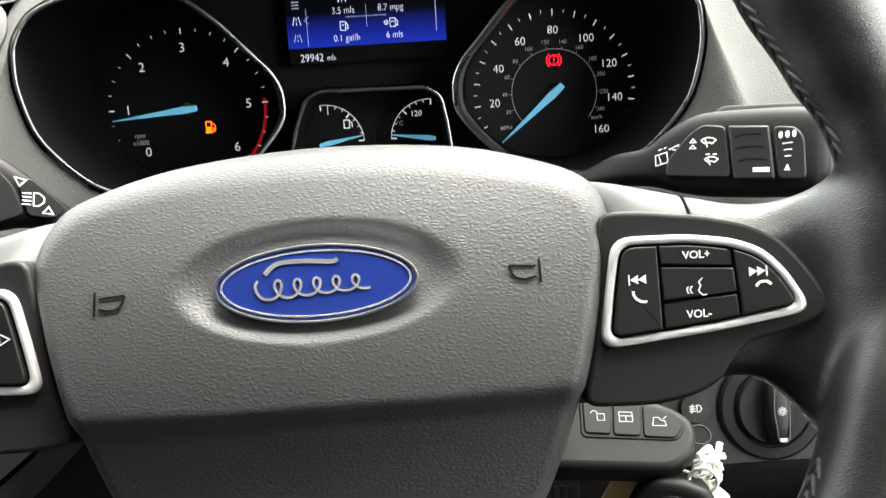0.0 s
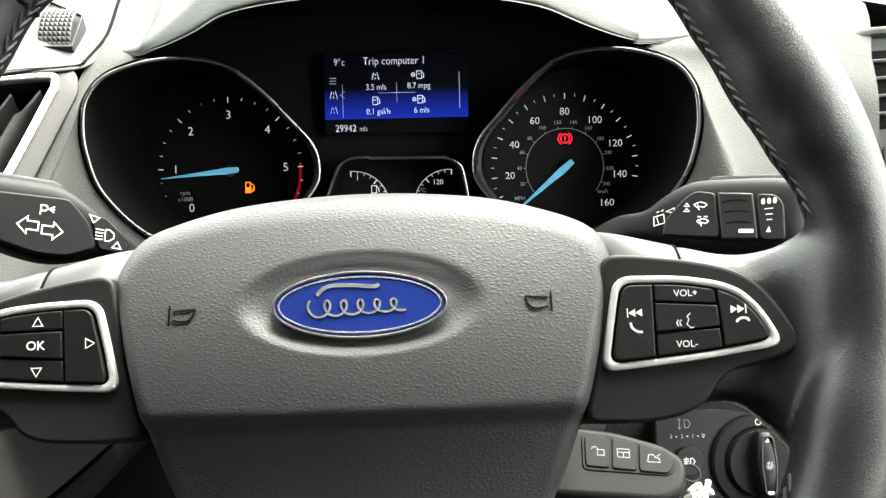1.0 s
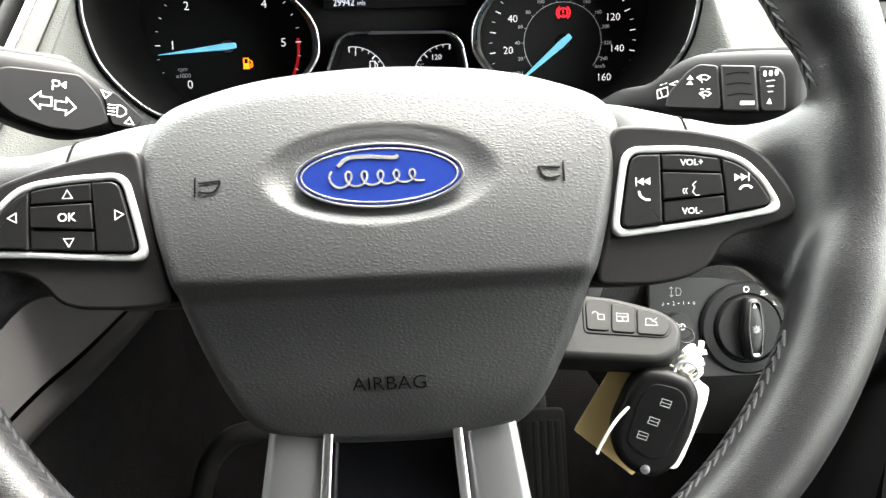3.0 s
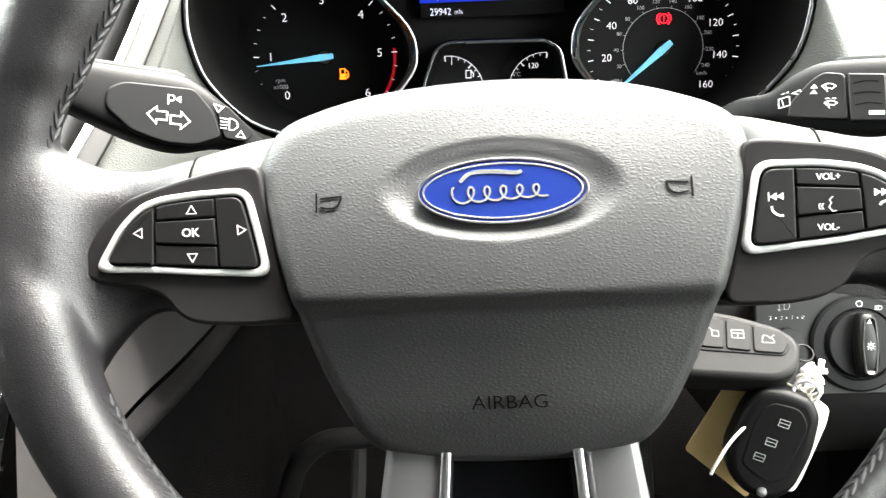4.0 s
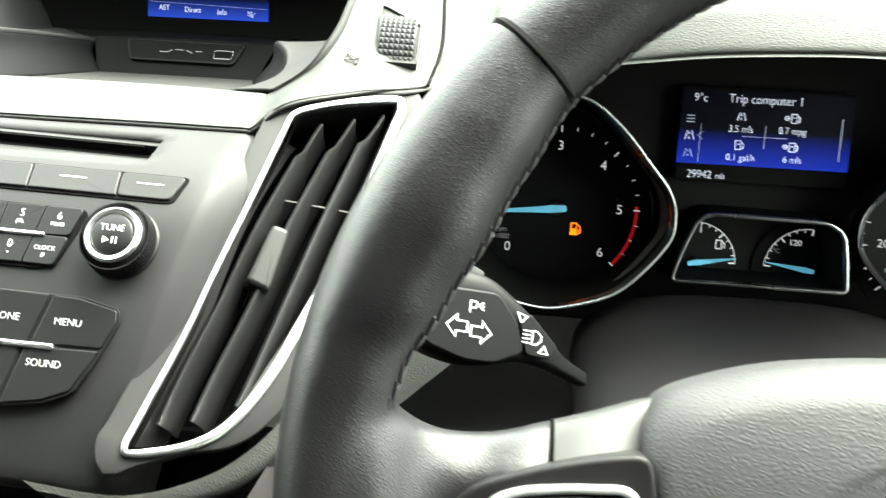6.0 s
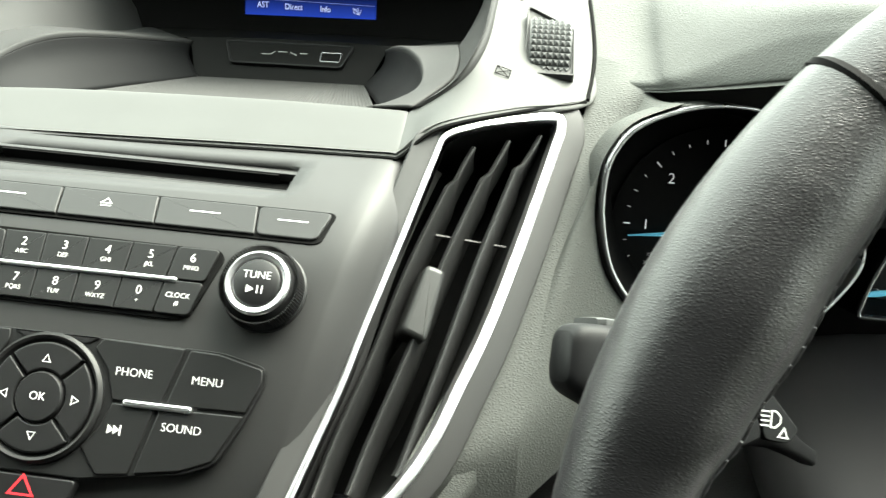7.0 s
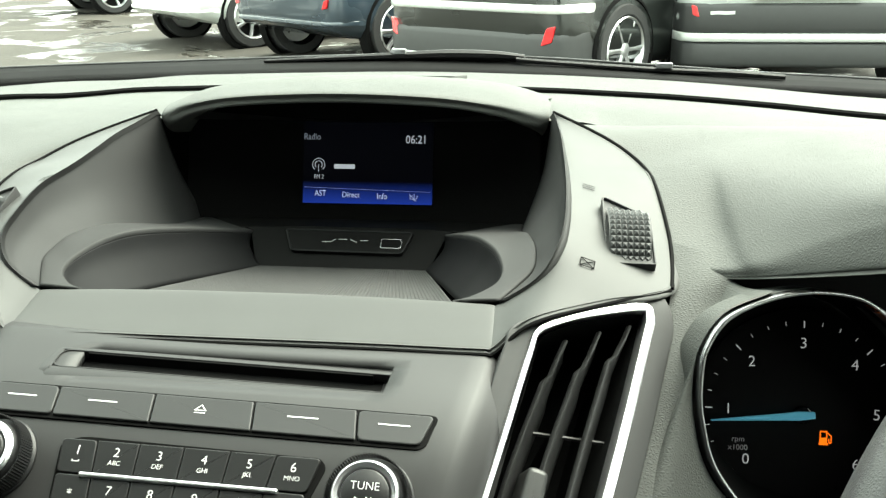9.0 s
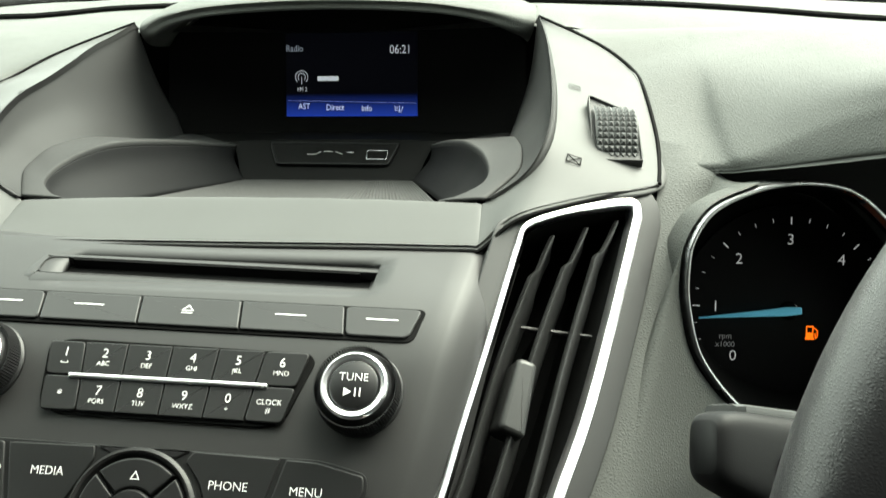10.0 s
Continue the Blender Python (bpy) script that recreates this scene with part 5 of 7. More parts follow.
WM = Matrix.Translation((-0.2447, 0.5440, 1.0585)) @ Matrix((WX, WY, WZ)).transposed().to_4x4() @ pose(0, 0, 0.0035, -7, 0, -11) @ pose(0, -0.004, 0.0005)
wheel_dial(WM, 1)
wheel_dial(Matrix.Translation((2 * MX, 0, 0)) @ Matrix.Diagonal((-1, 1, 1, 1)) @ WM @ Matrix.Diagonal((-1, 1, 1, 1)), -1)

# printed signs for the shut and open vent beside each thumbwheel
for g in (-1, 1):
    for name, at, n, lines in (("closed_symbol", (0.1553, 0.5083, 1.0532), (0.297, -0.385, 0.874), [[(-3.4, -2.6), (3.4, -2.6), (3.4, 2.6), (-3.4, 2.6), (-3.4, -2.6)], [(-3.4, -2.6), (3.4, 2.6)], [(-3.4, 2.6), (3.4, -2.6)]]),
                               ("open_symbol", (0.1563, 0.5795, 1.0708), (0.272, -0.139, 0.952), [[(-3.4, e), (3.4, e)] for e in (-2.4, 0, 2.4)])):
        z = Vector((g * n[0], n[1], n[2])).normalized()
        x = Vector((0, 1, 0)).cross(z).normalized()
        m = Matrix.Translation(Vector((MX + g * at[0], at[1], at[2])) + z * 0.0005) @ Matrix((x, z.cross(x), z)).transposed().to_4x4()
        part(name, stroke(lines, 0.6, 0), MATT, bezel, m=m)

# ---- dashboard skin ----
dash = thing("dashboard", None, "dark grey soft-grained dashboard reaching to the windscreen", "dashboard")
part("vent_roll", grid(vent_roll(VENTM, 1)), DASH, dash, "grained roll under the vent")
part("vent_roll", grid(vent_roll(MIR, -1)), DASH, dash, "grained roll under the vent")
# binnacle hood over the dials
CX = -0.035
N0 = [(-0.158, 0.522, 1.0435), (-0.148, 0.512, 1.0480), (-0.134, 0.501, 1.0535), (-0.118, 0.486, 1.0610), (-0.104, 0.470, 1.0685), (-0.084, 0.440, 1.0800), (-0.060, 0.428, 1.0865), (-0.030, 0.421, 1.0905), (0.0, 0.419, 1.0920)]
N0 = N0 + [(-x, y, z) for x, y, z in reversed(N0[:-1])]


def shift(pts):
    return [(CX + x, y, z) for x, y, z in pts]


def taper(x):
    """How far the lip of the hood still stands out at x."""
    f = max(0, min(1, (abs(x) - 0.098) / 0.060))
    return 1 - 0.72 * f * f * (3 - 2 * f)


NB = [(x * 0.985, min(0.60, y + 0.110), z - 0.006) for x, y, z in N0]
NA = [(x * 0.993, y + 0.006, z - 0.0012) for x, y, z in N0]
N1 = [(x * 1.006, y + 0.0005, z + 0.0030 * taper(x)) for x, y, z in N0]
N2 = [(x * 1.018, y + 0.0110 * taper(x), z + 0.0105 * taper(x)) for x, y, z in N0]
N3 = [(x * 1.030, y + 0.0210 * (0.4 + 0.6 * taper(x)), z + 0.0150 * taper(x)) for x, y, z in N0]
NM = [(x * 1.036, y + 0.0460, z + 0.0205 * (0.35 + 0.65 * taper(x)) - 0.004 * (1 - abs(x) / 0.158)) for x, y, z in N0]
N4 = [(x * 1.042, 0.612 - (0.522 - y) * 0.25, 1.0712 + (z - 1.0435) * 0.42) for x, y, z in N0]
N45 = [(x * 1.045, 0.662 - (0.522 - y) * 0.10, 1.0765 + (z - 1.0435) * 0.18) for x, y, z in N0]
N5 = [(x * 1.050, 0.705, 1.0800) for x, y, z in N0]
N6 = [(x * 1.10, 0.765, 1.0665) for x, y, z in N0]


def wings(row, left, right):
    """A row of the hood carried on to the panels on both sides."""
    return [left] + shift(row) + [right]


W3 = ((-0.2262, 0.535, 1.0432), (0.19, 0.543, 1.0480))
HOOD = [(q, *[(x, y, z - drop) for x, y, z in W3]) for q, drop in ((NB, 0.012), (NA, 0.006), (N0, 0.005), (N1, 0.004), (N2, 0.002), (N3, 0.0))]
HOOD += [(NM, (-0.2258, 0.560, 1.0518), (0.19, 0.568, 1.0580)), (N4, (-0.2290, 0.600, 1.0649), (0.19, 0.610, 1.0680)), (N45, (-0.2405, 0.640, 1.0714), (0.19, 0.655, 1.0745)), (N5, (-0.2625, 0.668, 1.0826), (0.19, 0.695, 1.0765)), (N6, (-0.2850, 0.716, 1.0812), (0.19, 0.735, 1.0660))]
part("binnacle_hood", loft([wings(*h) for h in HOOD], 120, 4), DASH, dash, "grained hood over the dials", sharp=42)
# strip between the vent and the dials, running down to the column
S0 = [(-0.2848, 0.6905, 1.0912), (-0.2590, 0.668, 1.0832), (-0.2420, 0.650, 1.0768), (-0.2298, 0.629, 1.0699), (-0.2254, 0.600, 1.0655), (-0.2218, 0.553, 1.0499), (-0.2243, 0.516, 1.0375), (-0.232, 0.490, 1.020), (-0.255, 0.440, 0.980), (-0.285, 0.370, 0.938), (-0.292, 0.355, 0.930)]
S1 = [(-0.201, 0.745, 1.0812), (-0.201, 0.705, 1.0800), (-0.2005, 0.660, 1.0765), (-0.1995, 0.610, 1.0708), (-0.1985, 0.568, 1.0638), (-0.1985, 0.5355, 1.0470), (-0.1965, 0.524, 1.0425), (-0.2030, 0.512, 1.0320), (-0.2180, 0.482, 1.012), (-0.233, 0.450, 0.985), (-0.240, 0.410, 0.950), (-0.243, 0.390, 0.930), (-0.243, 0.385, 0.90)]
RINGL = [CLUSTER @ lobe_frame(-1) @ Vector((x * MM, y * MM, -0.0025)) for x, y in ((-107, 76), (-130, 67), (-142, 53), (-145.6, 38), (-144.6, 20), (-136.4, -5), (-113, -30.5), (-92, -42))]
S2 = [(-0.186, 0.528, 1.034)] + [tuple(q) for q in RINGL]


def crown(a, b, lift):
    """A curve between two others, lifted a little."""
    return [tuple((p + q) / 2 + Vector((0, 0, lift))) for p, q in zip(crom(a, 24), crom(b, 24))]


part("side_strip", loft([S0[5:], crown(S0[5:], S1[5:], 0.0012), S1[5:]], 60, 6), DASH, dash, "grained strip beside the vent", sharp=75)
part("dial_surround", loft([S1[6:], S2], 40, 8), DASH, dash, "grained surround of the dials", sharp=75)
ML = [[(-0.84 - x, y, z) for x, y, z in q] for q in (S0, S1)]
part("side_strip", loft([ML[0], ML[1], [(-0.75, y - 0.01, z - 0.004) for x, y, z in S1], [(-1.10, y - 0.08, z - 0.045) for x, y, z in S1]], 40, 5), DASH, dash, "grained strip beside the screen bezel")
R2 = [(2 * CX - x, y, z) for x, y, z in S2]
R3 = [(2 * CX - x, y, z) for x, y, z in S1]
R1 = [(0.19, 0.735, 1.0760), (0.19, 0.695, 1.0765), (0.19, 0.655, 1.0745), (0.19, 0.610, 1.0680), (0.19, 0.568, 1.0580), (0.19, 0.543, 1.0480), (0.19, 0.524, 1.0360), (0.19, 0.512, 1.0200), (0.19, 0.482, 0.990), (0.188, 0.455, 0.960), (0.183, 0.44, 0.930), (0.178, 0.43, 0.905), (0.17, 0.42, 0.865)]
R0 = [(0.30, 0.680, 1.0500), (0.30, 0.650, 1.0500), (0.30, 0.620, 1.0500), (0.29, 0.590, 1.0500), (0.28, 0.560, 1.0450), (0.27, 0.530, 1.0300), (0.265, 0.500, 1.008), (0.26, 0.475, 0.965), (0.255, 0.45, 0.92), (0.25, 0.43, 0.89), (0.25, 0.41, 0.86)]
part("dial_surround", loft([R2, R3[6:]], 40, 8), DASH, dash, "grained surround of the dials", sharp=75)
part("side_strip", loft([R3[5:], R1[5:], R0[5:]], 60, 6), DASH, dash, "grained strip beside the dials")
part("end_strip", loft([R1[:6], R0[:6]], 40, 6), DASH, dash, "grained end of the dashboard top")
# top pad to the windscreen, with the defroster groove
T0 = [(-1.10, 0.60, 1.02), (-0.80, 0.66, 1.066), (-0.70, 0.70, 1.076), (-0.64, 0.705, 1.078), (-0.60, 0.705, 1.0805), (-0.556, 0.700, 1.0835), (-0.42, 0.72, 1.078), (-0.2848, 0.700, 1.0835), (-0.25, 0.705, 1.0795), (-0.20, 0.705, 1.0780), (-0.14, 0.69, 1.080), (-0.048, 0.69, 1.078), (0.08, 0.67, 1.075), (0.18, 0.66, 1.068), (0.36, 0.62, 1.04)]
T1 = [(-1.10, 0.68, 1.035), (-0.80, 0.735, 1.072), (-0.70, 0.755, 1.079), (-0.64, 0.76, 1.081), (-0.60, 0.76, 1.083), (-0.556, 0.76, 1.085), (-0.42, 0.78, 1.084), (-0.2848, 0.76, 1.085), (-0.25, 0.76, 1.083), (-0.20, 0.76, 1.081), (-0.13, 0.75, 1.078), (-0.048, 0.74, 1.075), (0.08, 0.72, 1.070), (0.18, 0.70, 1.063), (0.36, 0.66, 1.043)]
T2 = [(-1.10, 0.76, 1.05), (-0.80, 0.815, 1.0725), (-0.70, 0.83, 1.075), (-0.65, 0.85, 1.0765), (-0.60, 0.857, 1.0770), (-0.556, 0.862, 1.0772), (-0.42, 0.87, 1.0775), (-0.295, 0.86, 1.0756), (-0.25, 0.852, 1.0748), (-0.19, 0.84, 1.0734), (-0.12, 0.825, 1.0700), (-0.048, 0.80, 1.0667), (0.08, 0.775, 1.062), (0.18, 0.75, 1.057), (0.36, 0.71, 1.045)]
part("top_pad", loft([T0, T1, T2], 120, 6), DASH, dash, "grained top pad")
T3 = [(x, y + 0.003, z - 0.002) for x, y, z in T2]
T4 = [(x * 1.02 + 0.008, y + 0.115, z - 0.002) for x, y, z in T2]
part("defroster_panel", loft([T3, T4], 60, 3), DASH, dash, "plain defroster panel under the glass")
part("groove", sweep([Vector(q) + Vector((0, 0.0005, 0.0022)) for q in crom(T2, 160)], 0.0024, 6), MATT, dash, "dark groove line")
# lower dash
L0 = [(-0.27, 0.40, 0.90), (-0.24, 0.40, 0.885), (-0.15, 0.41, 0.875), (0.05, 0.41, 0.86), (0.14, 0.415, 0.86), (0.30, 0.40, 0.86)]
L1 = [(-0.27, 0.45, 0.865), (-0.24, 0.445, 0.858), (-0.15, 0.45, 0.850), (0.03, 0.45, 0.80), (0.14, 0.425, 0.76), (0.30, 0.41, 0.76)]
L2 = [(-0.27, 0.62, 0.87), (-0.24, 0.62, 0.865), (-0.15, 0.62, 0.86), (0.03, 0.58, 0.79), (0.14, 0.48, 0.67), (0.30, 0.47, 0.67)]
part("knee_panel", loft([L0, L1, L2], 40, 5), LOWER, dash, "grey lower panel")
# console side: a grey panel, a dark joint, a grey band and carpet below
CS = [(-0.314, 0.262, 0.700), (-0.304, 0.300, 0.745), (-0.285, 0.345, 0.782), (-0.268, 0.385, 0.792), (-0.262, 0.46, 0.771), (-0.260, 0.56, 0.742), (-0.258, 0.72, 0.70)]
CT = [(-0.284, 0.316, 0.900), (-0.280, 0.330, 0.905), (-0.274, 0.36, 0.91), (-0.268, 0.39, 0.92), (-0.264, 0.46, 0.92), (-0.262, 0.56, 0.92), (-0.260, 0.72, 0.92)]
part("console_side", loft([CT, CS], 30, 4), FOOT, dash, "grey console side panel")
band = [[(x - 0.002 + 0.006 * (k == 1), y, z - d) for x, y, z in CS] for k, d in enumerate((0.006, 0.018, 0.031))]
part("console_band", loft(band, 30, 4), BAND, dash, "dark grey moulded band")
part("foot_duct", sweep(crom([(-0.275, 0.62, 0.40), (-0.2595, 0.62, 0.4538), (-0.2458, 0.62, 0.4978), (-0.2327, 0.62, 0.5209), (-0.2077, 0.62, 0.5432), (-0.1548, 0.62, 0.5490), (-0.04, 0.63, 0.555)], 30), 0.011, 12), BAND, dash, "dark grey moulded air duct")
part("console_carpet", loft([[(x - 0.012, y, z + 0.004) for x, y, z in CS], [(x - 0.02, y, z - 0.2) for x, y, z in CS], [(x - 0.02, y + 0.02, 0.32) for x, y, z in CS]], 30, 4), CARPET, dash, "dark carpeted console side")
part("console_edge", sweep(crom([(-0.281, 0.328, 0.905), (-0.2885, 0.312, 0.880), (-0.305, 0.288, 0.826), (-0.320, 0.258, 0.740)], 20), 0.0036, 8), DARKCHROME, dash, "dark satin edge of the console")
clim = thing("climate_panel", frame_at(-0.42, 0.320, 0.853, 38), "gloss black climate panel with round chrome temperature dials", "control panel")
part("panel", plate(fillet([(-110, -95), (100, -95), (132, 78), (-142, 78)], 8, 4), -8, 0, 2, 3), GLOSS, clim)
BLUEP = mat("blue_print", (0.03, 0.15, 0.6), 0.5, var=0)
for x in (-84, 84):
    d = part("temperature_dial", lathe([(22, 0), (22, 2), (20, 3), (16, 3.4), (15.6, 9), (15, 12), (12, 12.6), (11, 10.6), (0, 11)], 56, cx=x, cy=-14), KEY, clim, "round dial with a chrome ring")
    part("dial_ring", lathe([(15.9, 9.5), (15.4, 12.2), (13.6, 13.2), (11.8, 12.8), (11.2, 11)], 56, cx=x, cy=-14), CHROME, d)
    part("red_arc", stroke([arc(x, -14, 25.5, 88, -40, 24)], 1.7, 0), RED, d)
    part("blue_arc", stroke([arc(x, -14, 25.5, 220, 92, 24)], 1.7, 0), BLUEP, d)
    part("dial_mark", stroke([[(x, -12), (x, -8)], [(x - 1.6, -16), (x + 1.6, -16)], [(x, -12), (x, -18)]], 0.8, 11), WHITE, d)
    text("MAX", 2.4, x + 29, -38, 0.1, GREY, clim)
    text("MAX", 2.4, x - 14, -38, 0.1, GREY, clim)
    text("A/C", 2.4, x - 14, -42, 0.1, GREY, clim)

# ---- column, stalks ----
column = thing("steering_column", None, "black steering column shroud behind the wheel", "steering column")
SH = [Vector((-0.036, y, z)) for y, z in ((0.285, 0.944), (0.34, 0.925), (0.42, 0.905), (0.50, 0.888))]
bm = bmesh.new()
rows = []
for c, w, h in zip(SH, (0.085, 0.098, 0.10, 0.10), (0.036, 0.042, 0.044, 0.044)):
    rows.append([c + Vector((w * math.copysign(abs(math.cos(a)) ** 0.7, math.cos(a)), 0, h * math.copysign(abs(math.sin(a)) ** 0.7, math.sin(a)))) for a in (2 * math.pi * i / 32 for i in range(32))])
grid(rows, bm, close_u=True)
bm.verts.ensure_lookup_table()
bm.faces.new(bm.verts[:32])
part("shroud", bm, PANEL, column, "textured black shroud")
part("lower_cover", loft([[(-0.10, 0.42, 0.87), (-0.02, 0.37, 0.855), (0.09, 0.40, 0.865)], [(-0.10, 0.45, 0.83), (-0.02, 0.41, 0.815), (0.09, 0.425, 0.82)], [(-0.10, 0.50, 0.80), (-0.02, 0.47, 0.79), (0.09, 0.47, 0.79)]], 20, 4), FOOT, column, "grey lower column cover")


def stalk_frame(at, along, face):
    x = Vector(along).normalized()
    y = Vector(face).cross(x).normalized()
    return Matrix.Translation(at) @ Matrix((x, y, x.cross(y))).transposed().to_4x4()


# each lever is a rounded box along its own x axis, the printed face towards the driver
LM = stalk_frame((-0.185, 0.3268, 1.0069), (0.862, 0.385, -0.33), (0.12, -0.80, 0.58))
ls = thing("indicator_stalk", LM, "black indicator stalk with white printed arrows", "control stalk")
part("lever", skin(smooth_stations([(-47, 3, 18, -15, -3), (-44, 0, 20.5, -18, -1.5), (-37, -3, 21.5, -19, -0.8), (-17, -10, 21.5, -20, -0.3), (-2, -13.5, 21.5, -20, -0.2), (10, -13.5, 20, -20, -0.2), (24, -10, 12, -19, -0.8), (38, -10, 2, -19, -4), (52, -12, -5, -22, -11), (66, -15, -9, -26, -17)], 44), 32, 4.2), STALK, ls, sharp=60)
part("top_flange", skin([(-36, 20, 23.6, -22, -8), (-34, 20, 24, -24, -6), (4, 20, 24, -24, -6), (8, 19, 23, -22, -8)], 16, 5), SATIN, ls, "grey top edge of the stalk")
lf = part("face_panel", plate(fillet([(-27.5, 1), (-27, 9.5), (-20, 13.5), (11, 14.5), (20, 5), (24.5, -6.5), (12, -12), (-1, -12.2), (-16, -8.4)], 3, 4), -2, 0.9, 0.9, 3), STALK, ls)
lf2 = part("collar_panel", plate(fillet([(21, 6.5), (26, 9), (40, -2.5), (36, -7.4), (25.5, -7)], 2, 3), -3, 0.4, 0.6, 3), STALK, ls)
for pts in ([(-9.4, 0), (-5.4, 4), (-5.4, 1.9), (-0.8, 1.9), (-0.8, -1.9), (-5.4, -1.9), (-5.4, -4), (-9.4, 0)], [(9.4, -1.2), (5.4, 2.8), (5.4, 0.7), (0.8, 0.7), (0.8, -3.1), (5.4, -3.1), (5.4, -5.2), (9.4, -1.2)]):
    part("arrow_symbol", stroke([pts], 0.75, 0.9), WHITE, lf)
part("parking_lamp_symbol", stroke([[(-0.6, 5.4), (-0.6, 9.8), (1.8, 9.8), (2.2, 8.4), (1.4, 7.4), (-0.6, 7.4)], [(5.0, 9.8), (3.0, 8.4), (5.0, 7.0)], [(3.0, 8.4), (5.2, 8.4)]], 0.7, 0.9), WHITE, lf)
part("beam_symbol", stroke([[(27.5, 2.6), (27.5, -2.6), (29.4, -2.6), (31.4, -1.0), (31.4, 1.0), (29.4, 2.6), (27.5, 2.6)]] + [[(23.2, e), (26.6, e)] for e in (-2.2, -0.7, 0.8, 2.3)] + [[(20, 8.6), (24.4, 7.6), (22.0, 5.0), (20, 8.6)], [(35, -5.6), (31.0, -5.4), (33.2, -2.6), (35, -5.6)]], 0.6, 0.45), WHITE, lf2)

RM = stalk_frame((0.107, 0.3268, 1.0087), (0.906, -0.393, 0.14), (-0.10, -0.80, 0.58))
rs = thing("wiper_stalk", RM, "black wiper stalk with a grooved collar and white symbols", "control stalk")
part("lever", skin(smooth_stations([(-66, -17, -11, -26, -17), (-52, -14, -7, -22, -11), (-38, -13.5, -2, -19, -4), (-25, -14, 0, -19, -1), (-16, -16, 7, -20, -0.4), (-6, -18, 12.5, -20, -0.2), (6, -19, 14.2, -20, -0.2), (34, -19, 14.4, -20, -0.3), (41, -16, 12, -18, -1.5), (44, -12, 8, -14, -4)], 44), 32, 4.2), STALK, rs, sharp=60)
part("top_flange", skin([(2, 13, 16, -22, -8), (5, 13, 16.6, -24, -6), (36, 13, 16.6, -24, -6), (40, 12, 15.6, -22, -8)], 16, 5), SATIN, rs, "grey top edge of the stalk")
rf = part("face_panel", plate(fillet([(-7, 4), (-2, 7.4), (6.4, 6.4), (9, -14), (-16, -13), (-15, -6)], 2, 3), -2, 0.8, 0.7, 3), KEY, rs)
collar = part("grooved_collar", plate(fillet([(7.4, 6.4), (22.4, 5.8), (25, -15), (10, -15)], 1, 2), -2, 1.6, 0.9, 3), KEY, rs)
part("collar_grooves", stroke([crom([(10, 1.6), (15, 2.6), (20, 2.2)], 8), crom([(10.6, -3), (15.6, -2.2), (21, -2.8)], 8), crom([(11.4, -8), (16.4, -7), (22, -7.6)], 8)], 0.7, 1.6, 0.1), MATT, collar)
part("collar_mark", solid([box2(17, -12.2, 23, -10.4)], 1.6), WHITE, collar)
re_ = part("end_panel", plate(fillet([(23.6, 5.8), (32, 5.2), (35, 1), (36, -15), (26, -15)], 2.4, 3), -2, 0.8, 0.7, 3), KEY, rs)


def wiper(x, y, k, spray):
    ls_ = [arc(x, y - 2.4 * k, 4.4 * k, 45, 135, 8) + arc(x, y - 2.4 * k, 2.2 * k, 130, 50, 5) + [(x + 4.4 * k * math.cos(radians(45)), y - 2.4 * k + 4.4 * k * math.sin(radians(45)))], [(x - 0.4, y - 2.2 * k), (x - 1.6 * k, y + 1.4 * k)]]
    if spray:
        ls_.append([(x - 2.8 * k, y + 3.2 * k), (x - 0.8 * k, y + 3.2 * k)])
        ls_.append([(x + 0.6 * k, y + 3.2 * k), (x + 2.6 * k, y + 3.2 * k)])
    return ls_


part("wiper_symbol", stroke(wiper(0.4, 0.2, 0.9, False) + wiper(1.6, -7.2, 0.8, True) + [[(-6.6, 0.2), (-4.4, 0.2), (-5.5, 1.6), (-6.6, 0.2)], [(-6.6, -2.2), (-4.4, -2.2), (-5.5, -0.8), (-6.6, -2.2)]], 0.55, 0.8), WHITE, rf)
part("rain_symbol", solid([ell(26.6, 2.0, 0.8, 1.4, 10), ell(29.0, 2.2, 0.8, 1.4, 10), ell(31.4, 2.4, 0.8, 1.4, 10), [(28, -11.6), (30.2, -11.6), (29.2, -9)]], 0.8, bm=stroke([[(27.2, -1.4), (30.8, -1.0)], [(27.8, -3.8), (30.6, -3.6)], [(28.2, -6.2), (30.4, -6.0)]], 0.5, 0.8)), WHITE, re_)
part("rear_wiper_symbol", stroke([[(-20, -4.6), (-15.6, -3.2), (-15.0, -7.2), (-19.6, -8.6), (-20, -4.6)], [(-17.6, -7.6), (-18.6, -4.8)], [(-18.8, -2.4), (-17.6, -1.8)], [(-16.8, -1.8), (-15.8, -1.2)], [(-14.6, -2.0), (-11.2, -0.4), (-10.8, -2.6), (-14.6, -2.0)]], 0.5, 0.3), WHITE, rs)

# ---- ignition key, spare key and tags ----
key = thing("ignition_key", frame_at(0.0785, 0.3030, 0.8945, 66, 4, -8), "black remote car key turned in the ignition lock", "car key")
part("fob", plate(fillet([(-52, -15), (-40, -23), (14, -23), (23, -17), (26.5, -6), (24.5, 1), (16, 7), (-7, 13), (-30, 14.5), (-52, 12)], 6, 6), -13, 0, 3.4, 5), FOBGREY, key, sharp=60)
part("fob_panel", plate(fillet([(-23, -9.6), (17.5, -10.4), (21.5, -4), (18, 2.6), (-7, 9.6), (-23, 9.0)], 3, 4), -1, 0.5, 0.5, 3), FOBBLACK, key)
